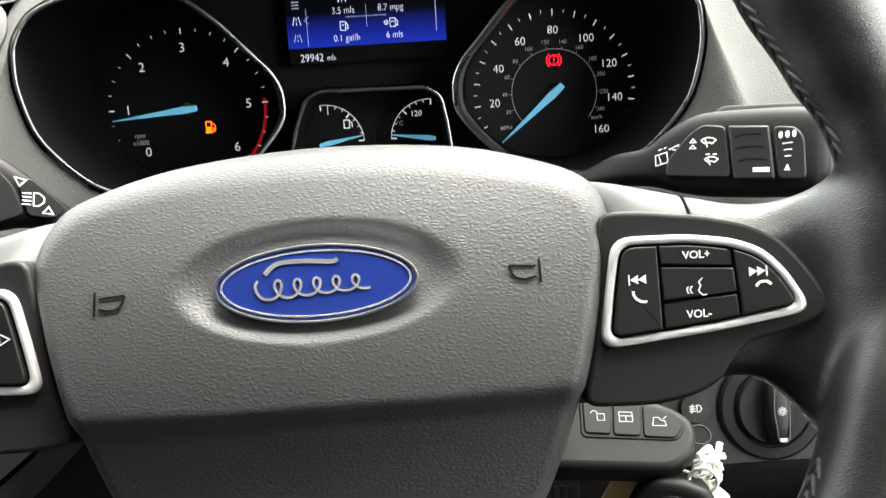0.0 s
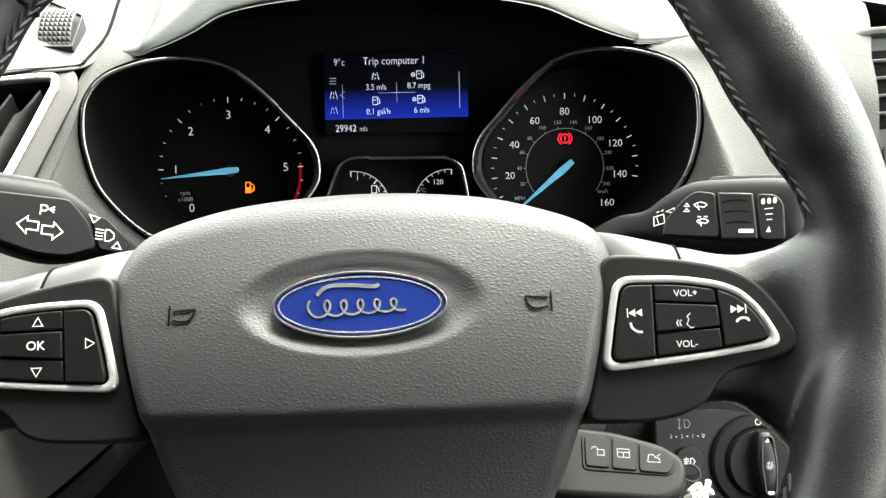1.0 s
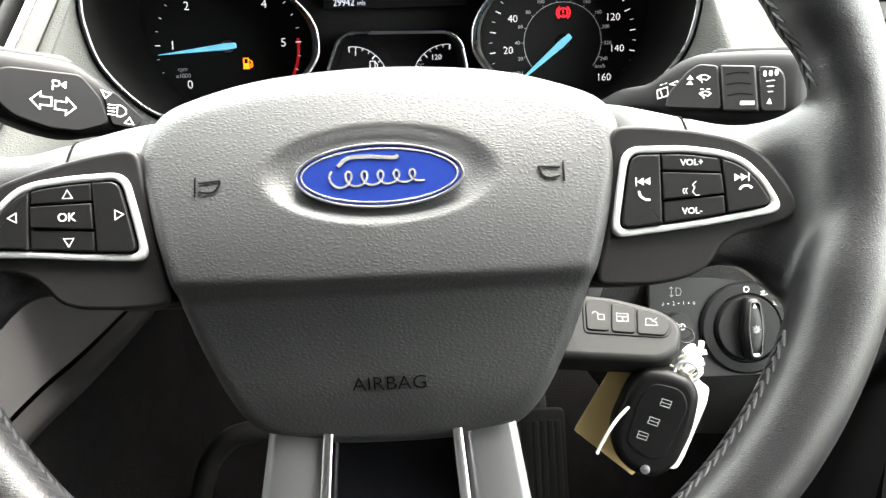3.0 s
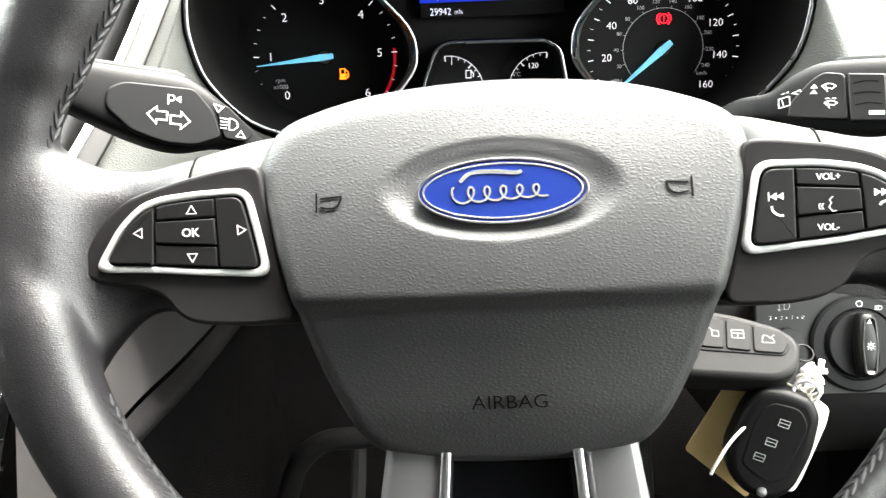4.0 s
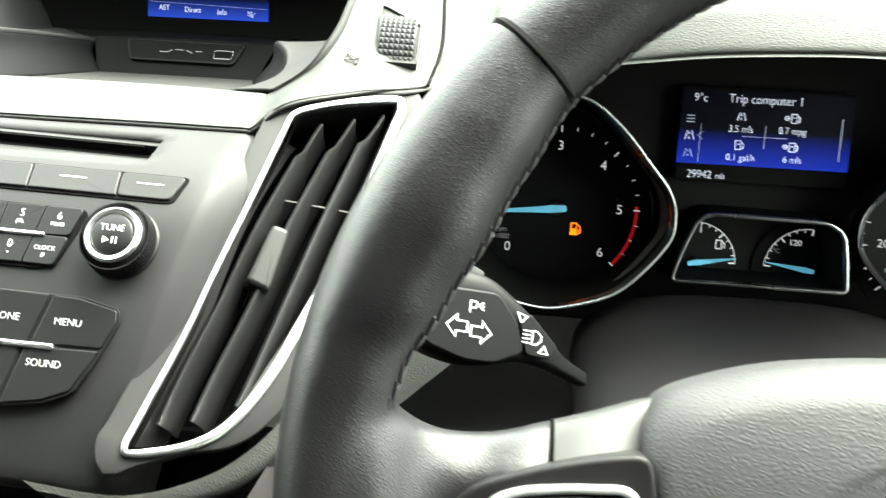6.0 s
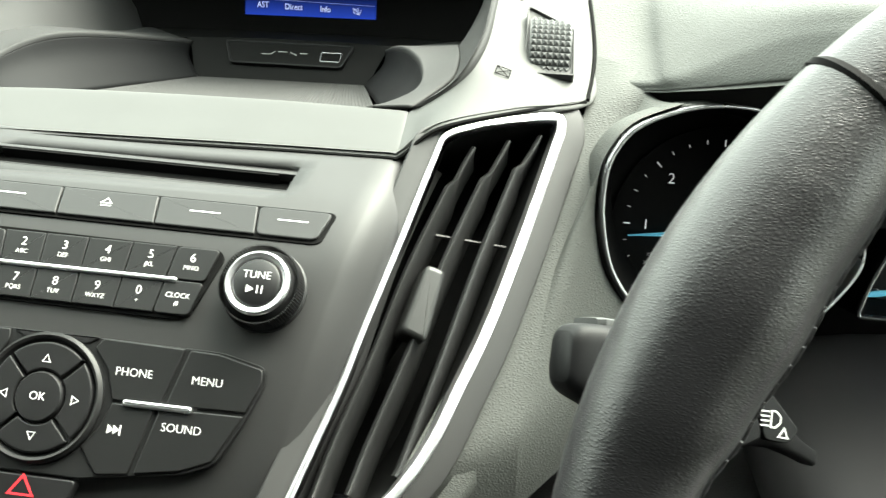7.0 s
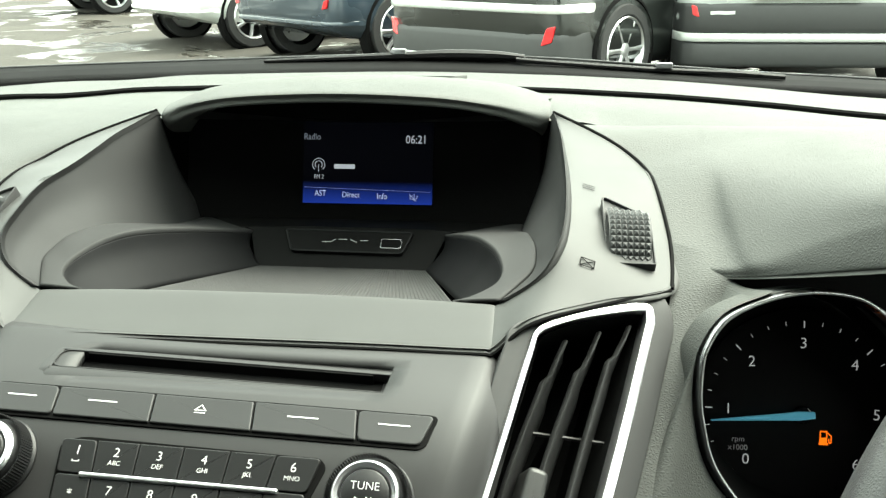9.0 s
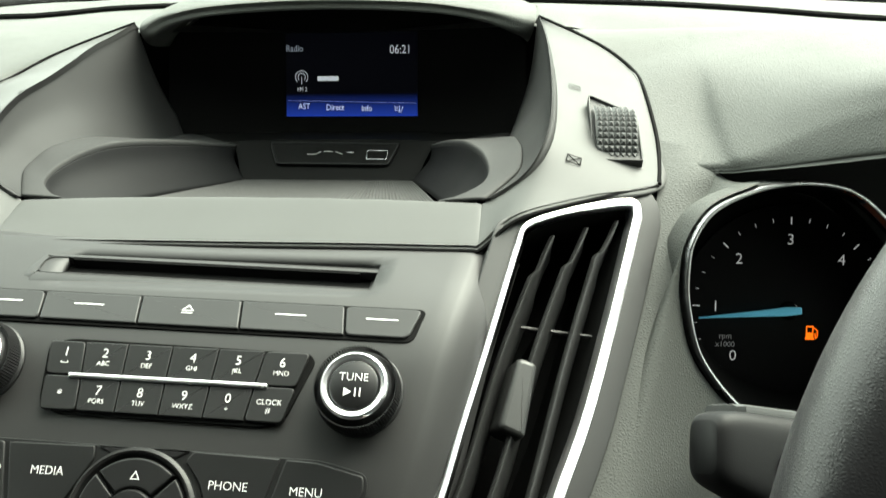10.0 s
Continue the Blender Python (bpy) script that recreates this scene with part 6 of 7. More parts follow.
for i, (x, y, o) in enumerate(((-15.2, 0.2, [(-21.5, -7.8), (-10.6, -8.2), (-9.6, 6.2), (-12, 8.2), (-21.5, 7.6)]), (-3.6, -0.2, [(-9.4, -8.4), (2.0, -8.8), (2.8, 5.8), (-8.4, 8.0)]), (10.4, -2.2, [(3.2, -9.0), (16.6, -9.4), (19.8, -4), (16.8, 1.8), (4.0, 5.4)]))):
    k = part("key_button", plate(fillet(o, 1.8, 3), 0, 1.3, 0.5, 3), FOBGREY, key)
    sym = ([[(x - 0.5, y - 2.2), (x + 2.6, y - 2.2), (x + 2.6, y + 0.8), (x - 0.5, y + 0.8), (x - 0.5, y - 2.2)], arc(x - 1.8, y + 0.8, 1.4, 0, 180, 8)], [[(x - 2.8, y - 2.2), (x + 2.8, y - 2.2), (x + 2.8, y + 2.2), (x - 2.8, y + 2.2), (x - 2.8, y - 2.2)], [(x - 2.8, y + 0.4), (x + 2.8, y + 0.4)], [(x, y - 2.2), (x, y + 0.4)]],
           [[(x - 3.0, y - 1.8), (x + 2.8, y - 1.8), (x + 2.4, y + 0.4), (x + 0.8, y + 0.6), (x, y + 2.0), (x - 2.2, y + 2.0), (x - 3.0, y - 1.8)], [(x + 1.6, y + 1.2), (x + 3.2, y + 2.6)]])[i]
    part("button_symbol", stroke(sym, 0.34, 1.3), GREY, k)
part("key_ring", sweep([Vector((0.029 + 0.0045 * math.cos(a), -0.004 + 0.0045 * math.sin(a), -0.007)) for a in (2 * math.pi * i / 24 for i in range(24))], 0.0005, 6, closed=True), FOBBLACK, key, "dark split ring")
SP = frame_at(0.0960, 0.2760, 0.8560, 22, -6, -17)
spare = thing("spare_key", SP, "black spare remote key hanging on a ring", "car key")
body = part("fob", plate(fillet([(-20, -27), (-8, -33.5), (4, -33), (11, -24), (13, -4), (10, 14), (4, 20.5), (-8, 21.5), (-20, 19), (-24, 8), (-25.5, -14)], 7, 6), -7, 6, 4.5, 6), FOBBLACK, spare)
pan = part("button_panel", plate(fillet([(-17, -19), (-2, -24), (4, -20), (6, 8), (0, 15), (-14, 14), (-18, 4)], 4, 4), 5, 6.4, 0.6, 3), FOBBLACK, spare)
for x, y in ((-5, 6), (-7.4, -4.5), (-10, -13)):
    part("button_symbol", stroke([[(x - 2.4, y - 1.7), (x + 2.4, y - 1.7), (x + 2.4, y + 1.7), (x - 2.4, y + 1.7), (x - 2.4, y - 1.7)], [(x - 2.4, y), (x + 2.4, y)]], 0.34, 6.4), GREY, pan)
part("loop", sweep([Vector((0.006 * math.cos(a) + 0.001, 0.0225 + 0.005 * math.sin(a), 0)) for a in (2 * math.pi * i / 20 for i in range(20))], 0.0009, 6, closed=True), CHROME, spare)
part("end_stud", lathe([(2.6, 4.4), (2.2, 7.0), (0, 7.4)], 18, cx=-3, cy=-29), CHROME, spare)
tag1 = part("key_tag", plate(fillet([(-38.5, -28), (-2.5, -41), (6, 10), (-12, 20), (-31, 14)], 1.5, 2), -0.5, 0.5, 0.2, 1), KRAFT, None, m=SP @ pose(0, 0, -0.012, 2, -3, 0))
tagged(tag1, "creased brown card key tag", "tag")
tag2 = part("key_tag", plate(fillet([(-8, -30), (9.4, -31), (16.5, -29), (17.6, -22), (18.6, 8), (17.2, 16), (6, 20), (-8, 22)], 2, 3), -0.5, 0.5, 0.2, 1), OFFWHITE, None, m=SP @ pose(0, 0, -0.010, 0, 2, 0))
tagged(tag2, "off-white card key tag with torn edge", "tag")
cord = thing("string", None, "knotted white string tying the key tags", "string")
random.seed(4)
for j in range(7):
    part("strand", sweep(crom([(0.108 + random.uniform(-0.006, 0.006), 0.292 + random.uniform(-0.006, 0.006), 0.884 - i * 0.006 + random.uniform(-0.003, 0.003)) for i in range(6)], 22), 0.0014, 6), STRING, cord)
part("loose_end", sweep(crom([(0.104, 0.288, 0.862), (0.085, 0.280, 0.866), (0.070, 0.272, 0.858), (0.062, 0.268, 0.845), (0.060, 0.267, 0.840)], 22), 0.0008, 6), STRING, cord)

# ---- light switch panel ----
lsw = thing("light_switch_panel", frame_at(0.1350, 0.3990, 0.8190, 32), "black headlamp switch panel with a round rotary knob", "switch panel")
part("panel", plate(fillet([(-17, 30), (52, 30), (72, 24), (72, -34), (-17, -34)], 6, 4), -12, 0, 1.5, 3), KEY, lsw)
kb = part("rotary_knob", lathe([(29, -2), (29, 2.4), (27.5, 4), (22, 4.4), (21, 3), (20.4, 3), (20.2, 6), (19, 7.4), (0, 7.6)], 64, cx=44, cy=-3), STALK, lsw, "round black knob with a raised grip")
gm = pose(0.044, -0.003, 0)
gr = part("knob_grip", skin(smooth_stations([(-19.5, -1.6, 1.6, 6, 13), (-18, -4.2, 4.2, 6, 16), (-10, -6.4, 6.4, 6, 18.5), (0, -7.2, 7.2, 6, 19), (10, -6.4, 6.4, 6, 18.5), (18, -4.2, 4.2, 6, 16), (19.5, -1.6, 1.6, 6, 13)], 24), 24, 3.0), KEY, kb, m=gm @ pose(0, 0, 0, 0, 0, 90))
part("grip_edge", hoop(fillet([(-3.2, -17), (3.2, -17), (4.6, 0), (3.2, 17), (-3.2, 17), (-4.6, 0)], 3, 4), 0.7, 16.6, 19.2, 0.3), SATIN, gr, m=pose(0, 0, 0, 0, 0, -90))
part("sun_symbol", stroke([arc(0, 0, 1.1, 0, 360, 12)] + [[(1.7 * math.cos(a), 1.7 * math.sin(a)), (2.5 * math.cos(a), 2.5 * math.sin(a))] for a in (math.pi / 4 * k for k in range(8))], 0.35, 19.1), WHITE, gr, m=pose(0, 0, 0, 0, 0, -90))
for o in (box2(-1.8, -16.2, 1.8, -14.6), [(-1.2, 13.2), (1.2, 13.2), (0, 16)]):
    part("grip_mark", solid([o], 18.0), WHITE, gr, m=pose(0, 0, 0, 0, 0, -90))
part("off_symbol", stroke([arc(44, 21.2, 1.7, 0, 360, 16)], 0.5, 4.3), WHITE, kb)
for a, tail in ((62, -1), (38, 1)):
    c, d = 44 + 24.4 * math.cos(radians(a)), -3 + 24.4 * math.sin(radians(a))
    part("lamp_symbol", stroke([[(c - 0.4, d + 1.4), (c - 0.4, d - 1.4), (c + 1.6, d - 0.8), (c + 1.6, d + 0.8), (c - 0.4, d + 1.4)]] + [[(c - 2.6, d + e), (c - 1.0, d + e)] for e in (-1, 0, 1)], 0.4, 4.3), WHITE, kb)
fogb = part("fog_button", lathe([(8.6, -1), (8.6, 2.2), (8, 3), (0, 3.2)], 36, cx=2, cy=-0.8), KEY, lsw)
part("fog_symbol", stroke([[(2.6, 0.9), (2.6, -2.7), (4.0, -2.7), (5.2, -0.9), (4.0, 0.9), (2.6, 0.9)]] + [[(-1.6, e), (1.8, e)] for e in (-2.2, -0.9, 0.4)] + [[(0.2, 1.6), (-0.4, -3.4)]], 0.5, 3.2), WHITE, fogb)
for s_, x in (("3", -7.5), ("2", -0.8), ("1", 5.6), ("0", 12)):
    text(s_, 2.4, x, 13.6, 0.1, WHITE, lsw, "numeral", bold=-0.05)
for x in (-4.2, 2.4, 8.8):
    part("dot", plate(ell(x, 13.6, 0.4, 0.4, 8), 0, 0.15, 0.02, 1), WHITE, lsw)
part("levelling_symbol", stroke([[(1.0, 23.4), (1.0, 18.6), (3.4, 18.8), (4.4, 21), (3.4, 23.2), (1.0, 23.4)], [(-2.0, 24), (-2.0, 18)], [(-3, 23), (-2, 24.2), (-1, 23)], [(-3, 19), (-2, 17.8), (-1, 19)]], 0.35, 0), GREY, lsw)

# ---- cabin shell ----
floor = part("floor", grid([[Vector((x, y, 0.30 + (0.25 * max(0, (y - 0.75) / 0.4)))) for x in (-1.2, -0.4, 0.2, 0.42)] for y in (-1.6, 0.2, 0.75, 1.15)]), CARPET)
tagged(floor, "dark carpeted footwell floor", "floor", kind="structure")
# unseen roof; its front edge sets how much sky reaches the wheel
roof = part("ceiling", grid([[Vector((x, y, 1.58 - 0.22 * max(0, (y - 0.1)) - 0.05 * ((x + 0.38) / 0.75) ** 2)) for x in np.linspace(-1.12, 0.36, 12)] for y in np.linspace(-1.7, 0.25, 14)]), HEAD)
thick(roof, 0.03, 1.0)
tagged(roof, "unseen fabric headlining, darkened to cut bounced light", "ceiling", kind="structure")
# door sides; their heights also limit the light from each side
for side, x, y0, y1, z1 in ((1, 0.42, -1.7, -0.5, 1.05), (1, 0.42, -0.5, 0.36, 0.86), (1, 0.42, 0.36, 0.95, 1.05), (-1, -1.18, -1.7, 0.95, 1.09)):
    d = part("wall_right" if side > 0 else "wall_left", grid([[Vector((x - side * 0.03 * (z > 1.0), y, z)) for z in (0.25, z1 * 0.6, z1 - 0.05, z1)] for y in np.linspace(y0, y1, 5)]), CARPET if side > 0 else LOWER)
    thick(d, 0.05)
    tagged(d, "dark trimmed side of the open door frame" if side > 0 else "grey plastic inner door panel", "door panel", kind="structure")
# unseen wall, added to close the cabin and stop light from behind
back = part("wall_back", grid([[Vector((x, -1.7 - 0.02 * z, z)) for x in (-1.2, -0.4, 0.45)] for z in (0.25, 0.7, 1.1, 1.56)]), CARPET)
thick(back, 0.04)
tagged(back, "unseen dark wall added to shut out light from behind", "wall", kind="structure")
fire = part("firewall", grid([[Vector((x, y, z)) for x in (-1.2, -0.4, 0.45)] for y, z in ((1.0, 0.25), (1.05, 0.6), (0.98, 1.06))]), MATT)
tagged(fire, "dark bulkhead ahead of the pedals", "wall", kind="structure")
bm = bmesh.new()
for s in (-1, 1):
    sweep(crom([(-0.38 + s * 0.80, 0.92, 1.04), (-0.38 + s * 0.76, 0.58, 1.30), (-0.38 + s * 0.68, 0.17, 1.52)], 12), 0.04, 10, bm)
    sweep([(-0.38 + s * 0.80, -0.55, 1.0), (-0.38 + s * 0.74, -0.6, 1.55)], 0.05, 8, bm)
# unseen walls, added over the rear and upper windows to block side light
for side, x in ((1, 0.40), (-1, -1.16)):
    for y0, y1, z0, z1 in ((-1.7, 0.0, 1.0, 1.56),):
        q = part("wall_rear_quarter", grid([[Vector((x - side * 0.22 * max(0, z - 1.0) * 0.6, y, z)) for z in (z0, (z0 + z1) / 2, z1)] for y in (y0, (y0 + y1) / 2, y1)]), HEAD)
        thick(q, 0.04)
        tagged(q, "unseen wall added to shut out rear side light", "wall", kind="structure")
    q = part("wall_upper_side", grid([[Vector((x - side * (0.05 + 0.04 * (z > 1.42)), y, z)) for z in (1.42, 1.49, 1.56)] for y in (0.0, 0.12, 0.25)]), HEAD)
    thick(q, 0.04)
    tagged(q, "unseen strip added to narrow the light of the side window", "wall", kind="structure")
pil = part("pillars", bm, HEAD)
tagged(pil, "windscreen and door pillars in the darkened lining grey", "pillar", kind="structure")

# ---- side air vent ----
sv = thing("side_air_vent", frame_at(0.283, 0.488, 0.962, 35, -14, 6), "grey side air vent with a ribbed thumbwheel", "air vent")
SO = [q.to_2d() for q in crom([(-28, 96, 0), (14, 98, 0), (22, 50, 0), (23, -10, 0), (19, -50, 0), (4, -66, 0), (-14, -58, 0), (-22, -20, 0), (-27, 40, 0)], 60, closed=True)]
part("frame", hoop(SO, 6, -20, 1, 2.5), SATIN, sv, "satin grey frame")
part("vent_panel", plate(inset(SO, 5), -16, -4, 2, 3), BEZEL, sv)
part("vent_mouth", plate(fillet(box2(-20, 34, 14, 88), 6, 4), -8, -3.4, 1, 2), MATT, sv)
for y in (44, 56, 68, 80):
    part("slat", plate(fillet(box2(-19, y - 1.5, 13, y + 1.5), 1, 2), -8, -1.5, 1, 2), VENT, sv)
sw = part("thumbwheel", skin(smooth_stations([(-8, -14, 15, -20, -2), (-7, -18, 19, -20, 1.5), (0, -19, 20, -20, 3), (7, -18, 19, -20, 1.5), (8, -14, 15, -20, -2)], 14), 28, 2.4), CHROME, sv, "ribbed thumbwheel with bright sides")
for k in range(9):
    part("rib", plate(fillet(box2(-3.6, -13 + k * 3, 3.6, -10.7 + k * 3), 0.5, 2), 0.5, 3.7 - 0.14 * abs(k - 4), 0.4, 2), SATIN, sw)
part("wheel_slot", hoop(fillet([(-10, -21), (10, -21), (10, 23), (-10, 23)], 4, 4), 1.6, -8, -2.6, 0.5), PANEL, sv)
part("finger_slot", plate(fillet(box2(-4, -50, 8, -30), 4, 4), -8, -3.4, 1, 2), MATT, sv)

# ---- door opening beside the driver ----
seal = part("door_seal", sweep(crom([(0.33, 0.56, 1.06), (0.315, 0.47, 0.93), (0.295, 0.40, 0.80), (0.275, 0.33, 0.68), (0.26, 0.27, 0.56)], 24), 0.011, 10), RUBBER)
tagged(seal, "black rubber door seal", "door seal", kind="structure")
part_post = part("trim", loft([[(0.25, 0.43, 0.90), (0.245, 0.42, 0.75), (0.24, 0.40, 0.55)], [(0.33, 0.44, 0.93), (0.31, 0.42, 0.78), (0.29, 0.38, 0.55)]], 16, 4), PANEL)
tagged(part_post, "black end cap of the dashboard", "trim", kind="structure")
bolt = part("hinge_bolt", lathe([(7.5, -2), (7.5, 1), (4.6, 1.4), (4.6, 5.4), (3.8, 6.2), (0, 6.4)], 12), DARKCHROME, None, m=frame_at(0.255, 0.31, 0.771, 30))
tagged(bolt, "steel bolt in the door opening", "bolt")

# ---- pedals ----
for nm, x, y, z, w, h in (("accelerator_pedal", 0.110, 0.70, 0.40, 26, 70), ("brake_pedal", -0.02, 0.75, 0.405, 34, 24), ("clutch_pedal", -0.207, 0.665, 0.315, 30, 24)):
    pd = thing(nm, frame_at(x, y, z, 40), "black rubber-faced foot pedal on a steel arm", "pedal")
    pl = part("pad", plate(fillet(box2(-w, -h, w, h), 8, 4), -8, 0, 3, 3), RUBBER, pd)
    for k in range(-2, 3):
        part("rib", plate(fillet(box2(k * w / 3 - 3, -h * 0.8, k * w / 3 + 3, h * 0.8), 2, 2), 0, 2.5, 1, 2), RUBBER, pl)
    part("arm", sweep([(0, 0, -0.008), (0, 0.10, -0.04), (0, 0.22, -0.05)], 0.009, 8), RUBBER, pd)

# ---- windscreen foot, wipers ----
cowl = part("windscreen_cowl", loft([[(-1.15, 0.80, 1.070), (-0.8263, 0.928, 1.0722), (-0.7222, 0.954, 1.0733), (-0.6132, 0.974, 1.0738), (-0.5008, 0.984, 1.0740), (-0.3977, 0.986, 1.0732), (-0.2798, 0.980, 1.0699), (-0.1763, 0.966, 1.0668), (-0.0802, 0.946, 1.0646), (-0.0064, 0.926, 1.0645), (0.40, 0.78, 1.062)],
                                    [(-1.20, 0.89, 1.073), (-0.8845, 1.020, 1.0737), (-0.7712, 1.052, 1.0741), (-0.6518, 1.078, 1.0748), (-0.5273, 1.092, 1.0764), (-0.4524, 1.096, 1.0776), (-0.2988, 1.090, 1.0738), (-0.1933, 1.078, 1.0676), (-0.0838, 1.056, 1.0632), (0.0244, 1.026, 1.0611), (0.42, 0.87, 1.055)]], 60, 3), MATT)
thick(cowl, 0.01)
tagged(cowl, "black band and cowl at the windscreen foot", "cowl", kind="structure")
lip = part("bonnet_edge", sweep(crom([(-1.20, 0.90, 1.0735), (-0.8845, 1.026, 1.0737), (-0.6518, 1.084, 1.0748), (-0.4524, 1.102, 1.0774), (-0.2988, 1.096, 1.0738), (-0.0838, 1.062, 1.0632), (0.0244, 1.032, 1.0611), (0.42, 0.876, 1.055)], 60), 0.0016, 8), VENT)
tagged(lip, "dark rear edge of the bonnet", "bonnet edge", kind="structure")
for pts, rad in (([(-0.60, 1.055, 1.0765), (-0.52, 1.060, 1.0790), (-0.454, 1.062, 1.0810), (-0.40, 1.062, 1.0822), (-0.352, 1.060, 1.0815), (-0.322, 1.058, 1.0795)], [0.003, 0.005, 0.007, 0.009, 0.008, 0.005]),
                 ([(-0.33, 1.050, 1.0785), (-0.2894, 1.046, 1.0755), (-0.1836, 1.032, 1.0700), (-0.1186, 1.020, 1.0685), (-0.0717, 1.010, 1.0665)], [0.004, 0.004, 0.0045, 0.005, 0.004])):
    wa = thing("windscreen_wiper", None, "black windscreen wiper arm resting on the cowl", "wiper", "windscreen wipers")
    rr = [q.x for q in crom([(r, 0, 0) for r in rad], 24)]
    part("arm", sweep(crom(pts, 24), rr, 8, flat=0.6), PANEL, wa)
    part("blade", sweep([Vector(q) + Vector((0, 0.010, -0.004)) for q in crom(pts, 20)], 0.004, 6), RUBBER, wa)
    part("clip", plate(fillet(box2(-8, -3, 8, 3), 1, 2), 0, 5, 1, 2), STEEL, wa, m=pose(*(Vector(pts[2]) + Vector((0, -0.004, 0.003))), 0, 0, -8))

# ---- outside: the yard and its parked cars ----
GZ = 0.12
TAR = mat("wet_tarmac", (0.036, 0.033, 0.028), 0.6, grain=("noise", 60, 0.006), var=0.5, var_scale=1.2, spec=0.18)
# standing water: smooth patches in the damp, rough tarmac
tn = TAR.node_tree
pud, step = tn.nodes.new("ShaderNodeTexNoise"), tn.nodes.new("ShaderNodeMapRange")
pud.inputs["Scale"].default_value, pud.inputs["Detail"].default_value, pud.inputs["Distortion"].default_value = 0.9, 7.0, 1.2
step.interpolation_type = "SMOOTHSTEP"
for k, v in (("From Min", 0.52), ("From Max", 0.58), ("To Min", 0.85), ("To Max", 0.06)):
    step.inputs[k].default_value = v
tn.links.new([n for n in tn.nodes if n.type == "TEX_COORD"][0].outputs["Object"], pud.inputs["Vector"])
tn.links.new(pud.outputs["Fac"], step.inputs["Value"])
tn.links.new(step.outputs[0], tn.nodes["Principled BSDF"].inputs["Roughness"])
ground = part("ground", grid([[Vector((x, y, GZ)) for x in (-400, -40, 0, 40, 400)] for y in (-400, -20, 0, 30, 400)]), TAR)
tagged(ground, "wet dark tarmac yard with puddles", "ground", kind="structure")
TYRE = mat("tyre", (0.018, 0.018, 0.018), 0.85, grain=("noise", 200, 0.001))
ALLOY = mat("alloy", (0.62, 0.63, 0.64), 0.3, metal=0.9)
GLASS = mat("car_glass", (0.01, 0.012, 0.013), 0.06)
LAMP = mat("red_lens", (0.45, 0.012, 0.015), 0.15, coat=0.5)
VALANCE = mat("bumper_plastic", (0.02, 0.021, 0.021), 0.5)
BRIGHT = mat("bright_trim", (0.5, 0.52, 0.5), 0.35, metal=0.3)


def car_paint(name, col):
    return mat(name, col, 0.28, metal=0.15, coat=1.0, var=0.06, var_scale=3)


SECT = [  # s from the rear in m, half width, sill, bumper, belt, roof, tumblehome
    (0.00, 0.62, 0.46, 0.54, 0.86, 0.90, 0.85), (0.06, 0.78, 0.36, 0.52, 0.92, 0.98, 0.85), (0.22, 0.84, 0.30, 0.50, 0.94, 1.22, 0.80), (0.55, 0.86, 0.22, 0.46, 0.95, 1.42, 0.72), (1.2, 0.86, 0.18, 0.45, 0.93, 1.47, 0.70),
    (2.0, 0.86, 0.18, 0.45, 0.91, 1.46, 0.70), (2.6, 0.86, 0.18, 0.45, 0.89, 1.36, 0.72), (3.1, 0.86, 0.18, 0.45, 0.87, 1.02, 0.80), (3.5, 0.85, 0.19, 0.45, 0.80, 0.90, 0.80), (3.85, 0.80, 0.22, 0.46, 0.70, 0.78, 0.80), (4.02, 0.60, 0.30, 0.48, 0.58, 0.62, 0.80)]


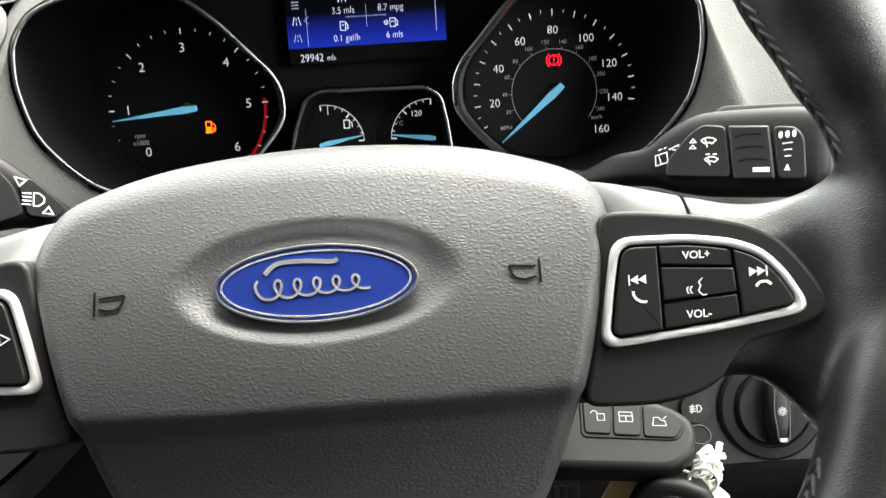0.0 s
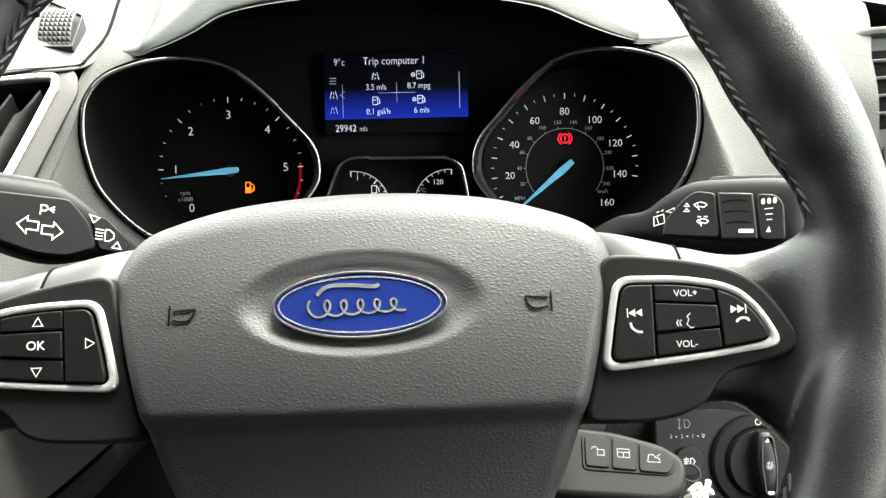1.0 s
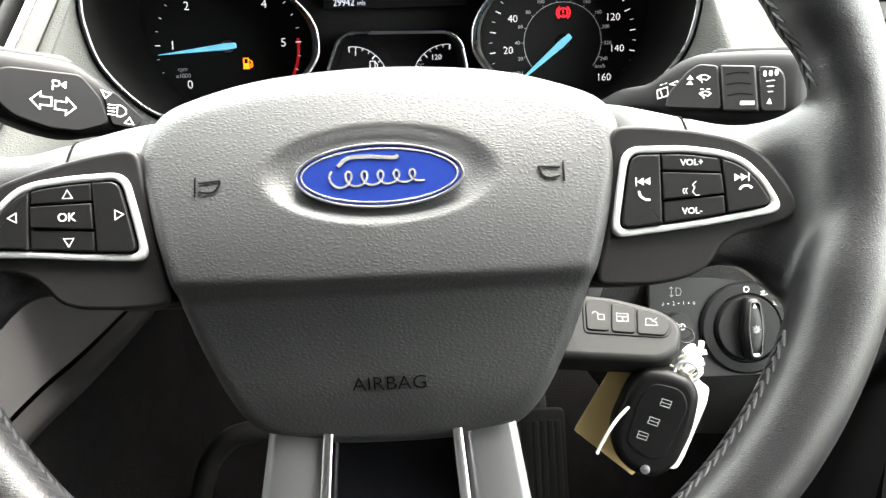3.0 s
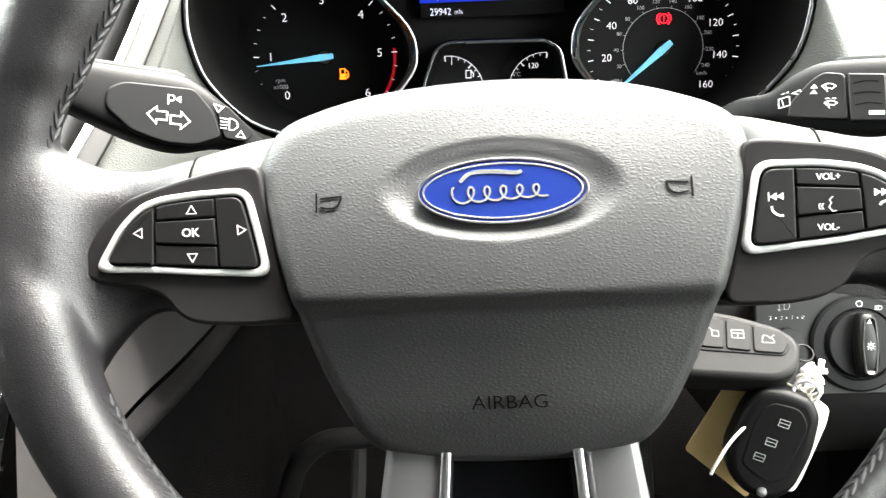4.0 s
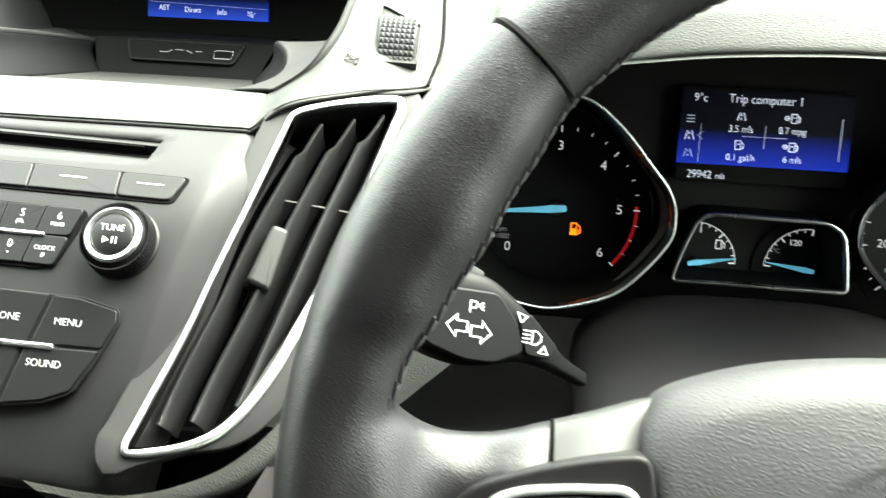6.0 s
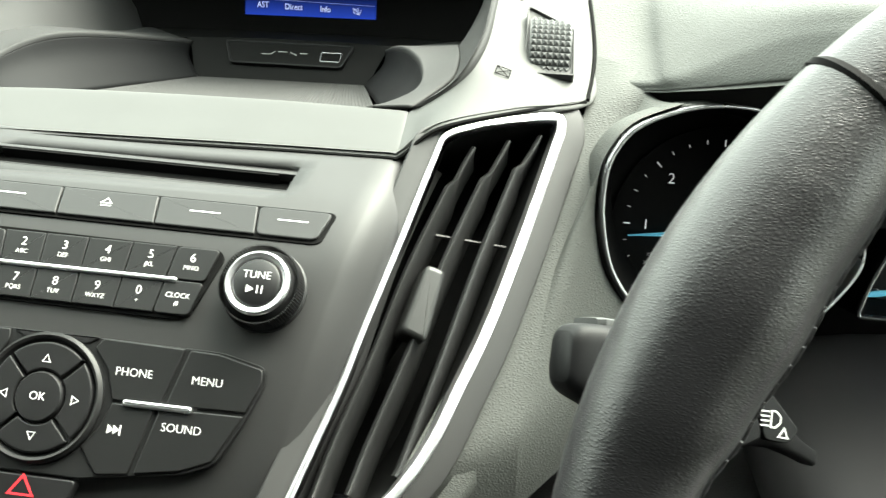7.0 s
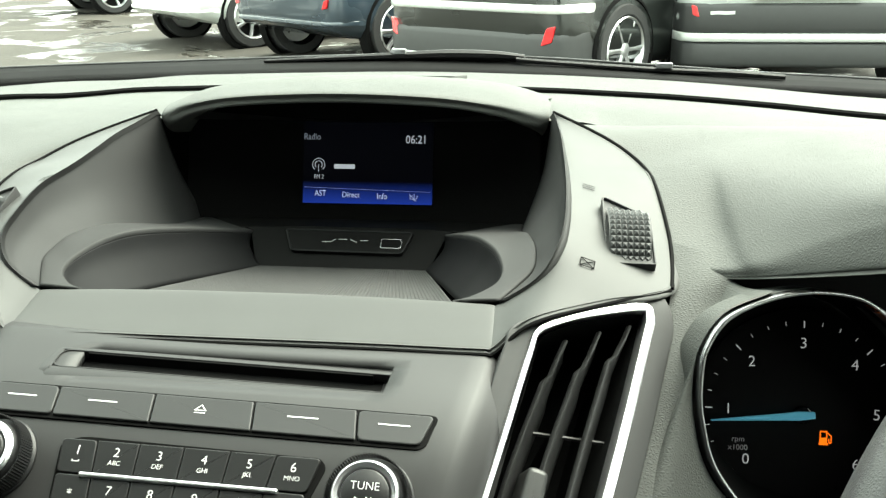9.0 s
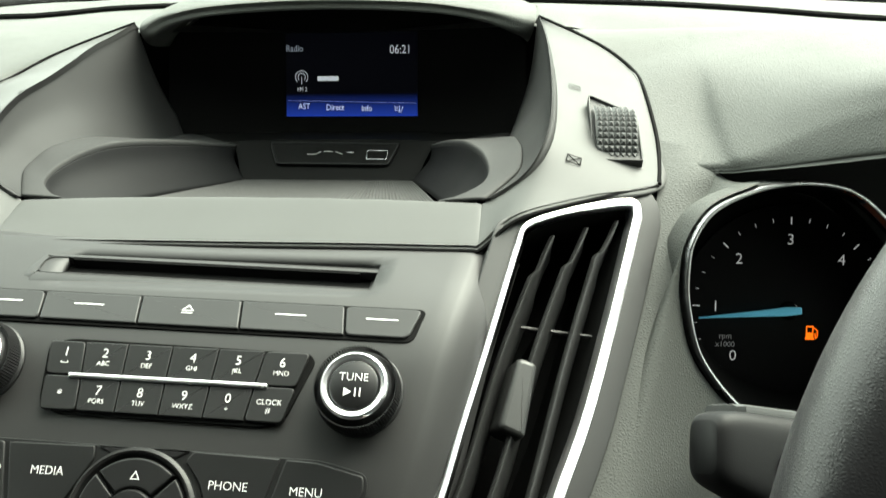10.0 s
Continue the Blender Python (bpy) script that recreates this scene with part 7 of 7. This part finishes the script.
def parked_car(x, y, heading, paint, label, spokes, style="plain"):
    """x, y: the rear right wheel on the ground; heading: degrees from straight ahead to the right."""
    h = radians(heading)
    fwd, right = Vector((math.sin(h), math.cos(h), 0)), Vector((math.cos(h), -math.sin(h), 0))
    at = Vector((x, y, GZ)) - fwd * 0.68 - right * 0.82
    m = Matrix.Translation(at) @ Matrix((right, fwd, Vector((0, 0, 1)))).transposed().to_4x4()
    car = thing("parked_car", m, label, "car", "parked cars in the yard")
    rows = []
    for s, w, sill, bump, belt, top, tum in SECT:
        half = [(0, sill), (w * 0.9, sill), (w * 0.99, sill + 0.08), (w, bump), (w * 0.985, (bump + belt) / 2), (w * 0.95, belt), (w * (tum + 0.08), belt + (top - belt) * 0.5), (w * tum, belt + (top - belt) * 0.86), (w * tum * 0.8, top - 0.01), (0, top)]
        rows.append([Vector((q, s, z)) for q, z in half] + [Vector((-q, s, z)) for q, z in reversed(half[1:-1])])
    cols = list(zip(*rows))
    fine = [crom(c, 44) for c in cols]
    bm = grid([[fine[i][j] for i in range(len(fine))] for j in range(44)], close_u=True)
    for e in (0, 43):
        bm.faces.new([bm.verts[e * len(fine) + i] for i in range(len(fine))] if bm.verts.ensure_lookup_table() is None else [])
    part("body", bm, paint, car, sharp=50)
    # what the rear carries: dark valance, trim strip, plate recess, lamps
    def strip(name, z0, z1, out, material, label=""):
        st = [(-845, z0, z1, -330, out - 235), (-800, z0, z1, -180, out - 92), (-745, z0, z1, -120, out - 40), (-640, z0, z1, -90, out - 4), (-300, z0, z1, -80, out + 4), (300, z0, z1, -80, out + 4), (640, z0, z1, -90, out - 4), (745, z0, z1, -120, out - 40), (800, z0, z1, -180, out - 92), (845, z0, z1, -330, out - 235)]
        return part(name, skin(smooth_stations(st, 40), 16, 5), material, car, label, m=pose(0, 0, 0, 90, 0, 0))

    if style == "trim":
        strip("bumper_valance", 190, 470, 10, VALANCE, "black lower bumper")
        strip("bumper_trim", 590, 650, 16, BRIGHT, "bright bumper trim")
        strip("lower_trim", 250, 290, 22, BRIGHT, "bright lower trim")
    elif style == "dark":
        strip("bumper_valance", 180, 350, 10, VALANCE, "black lower bumper")
        strip("bumper_trim", 350, 410, 24, BRIGHT, "pale bumper edge")
        strip("bumper_band", 410, 610, 14, VALANCE, "black bumper band")
        rec = part("plate_recess", plate(fillet([(-300, -150), (300, -150), (390, 150), (-390, 150)], 40, 4), -40, 30, 8, 3), VALANCE, car, "black plate recess", m=pose(0, -0.004, 0.78, 84, 0, 0))
        part("plate_mark", stroke([crom([(-120, -60), (-60, -80), (60, -80), (120, -60)], 16)], 14, 31, 4), BRIGHT, rec)
        for sd in (-1, 1):
            part("plate_light", lathe([(34, 28), (34, 36), (20, 40), (0, 36)], 20, cx=sd * 170, cy=-10), ALLOY, rec)
            part("rear_chevron", stroke([[(sd * 310, -150), (sd * 420, 190)]], 60, 20, 16), BRIGHT, rec)
        part("nameplate", stroke([[(-610, 545), (-560, 548), (-510, 545), (-450, 548)]], 26, 16, 6), BRIGHT, car, "bright nameplate drawn as a bar", m=pose(0, 0, 0, 90, 0, 0))
    else:
        strip("lower_lip", 380, 420, -6, paint)
    for sd in (-1, 1):
        k = 0.75 if style == "trim" else 0.5
        o = [(-55 * k, -90 * k), (45 * k, -60 * k), (75 * k, 80 * k), (-5 * k, 60 * k)]
        part("reflector", plate(fillet([(sd * x, y) for x, y in o], 12, 3), -30, 14, 4, 2), LAMP, car, "red rear reflector", m=pose(sd * 0.70, 0.012, 0.56 if style != "trim" else 0.46, 90, 0, sd * 22))
        part("tail_lamp", plate(fillet([(-60, -140), (60, -110), (70, 120), (-50, 150)], 30, 4), -60, 20, 12, 3), LAMP, car, "red tail lamp", m=pose(sd * 0.70, 0.05, 0.90, 90, 0, sd * 35))
    part("rear_glass", plate(fillet([(-520, 0), (520, 0), (430, 330), (-430, 330)], 60, 4), -20, 8, 5, 2), GLASS, car, m=pose(0, 0.10, 1.0, 62, 0, 0))
    for sd in (-1, 1):
        for s0, s1 in ((0.62, 1.35), (1.42, 2.55)):
            part("side_glass", plate(fillet([(s0 * 1000, 0), (s1 * 1000, 0), (s1 * 1000 - 160, 330), (s0 * 1000 + 60, 340)], 50, 4), -12, 8, 4, 2), GLASS, car, m=Matrix.Translation((sd * 0.80, 0, 0.97)) @ (Matrix(((0, 0, sd, 0), (1, 0, 0, 0), (0, 1, 0, 0), (0, 0, 0, 1)))) @ pose(0, 0, 0, -18, 0, 0))
        for s in (0.68, 3.22):
            wm = Matrix.Translation((sd * 0.80, s, 0.315)) @ Matrix(((0, 0, sd, 0), (1, 0, 0, 0), (0, 1, 0, 0), (0, 0, 0, 1)))
            arch = part("wheel_arch", lathe([(370, -60), (370, 52), (345, 64), (330, 20), (0, 10)], 40), MATT, car, m=wm)
            wh = part("wheel", lathe([(222, 50), (240, 68), (300, 66), (314, 40), (315, -120), (230, -130)], 44), TYRE, car, "black tyre on an alloy rim", m=wm)
            part("rim", lathe([(226, 62), (218, 70), (204, 54), (200, -60), (0, -62)], 44), ALLOY, wh)
            for k in range(spokes):
                a = 360 * k / spokes
                part("spoke", skin([(30, -26, 26, 20, 56), (110, -15, 15, 20, 60), (206, -19, 19, 30, 62)], 10, 3), ALLOY, wh, m=pose(0, 0, 0, 0, 0, a))
            part("hub", lathe([(52, 20), (48, 58), (30, 64), (0, 64)], 24), ALLOY, wh)
    return car


parked_car(-3.58, 9.54, 42, car_paint("white_paint", (0.72, 0.75, 0.72)), "white hatchback parked on the wet yard", 7)
parked_car(-1.76, 8.05, 40, car_paint("slate_paint", (0.035, 0.05, 0.065)), "slate blue hatchback parked on the wet yard", 8)
parked_car(0.06, 6.56, 36, car_paint("black_paint", (0.014, 0.016, 0.015)), "black hatchback with bright bumper trim parked in the yard", 6, "trim")
parked_car(2.13, 7.26, 4, car_paint("grey_paint", (0.32, 0.34, 0.33)), "pale grey hatchback with a black bumper parked in the yard", 7, "dark")
parked_car(-7.47, 14.24, 48, car_paint("dark_paint", (0.02, 0.02, 0.022)), "dark hatchback parked at the back of the yard", 5)
post = part("yard_post", lathe([(60, 0), (60, 1500)], 16), LOWER, None, m=pose(-6.3, 13.2, GZ))
tagged(post, "dark upright post in the yard", "post")
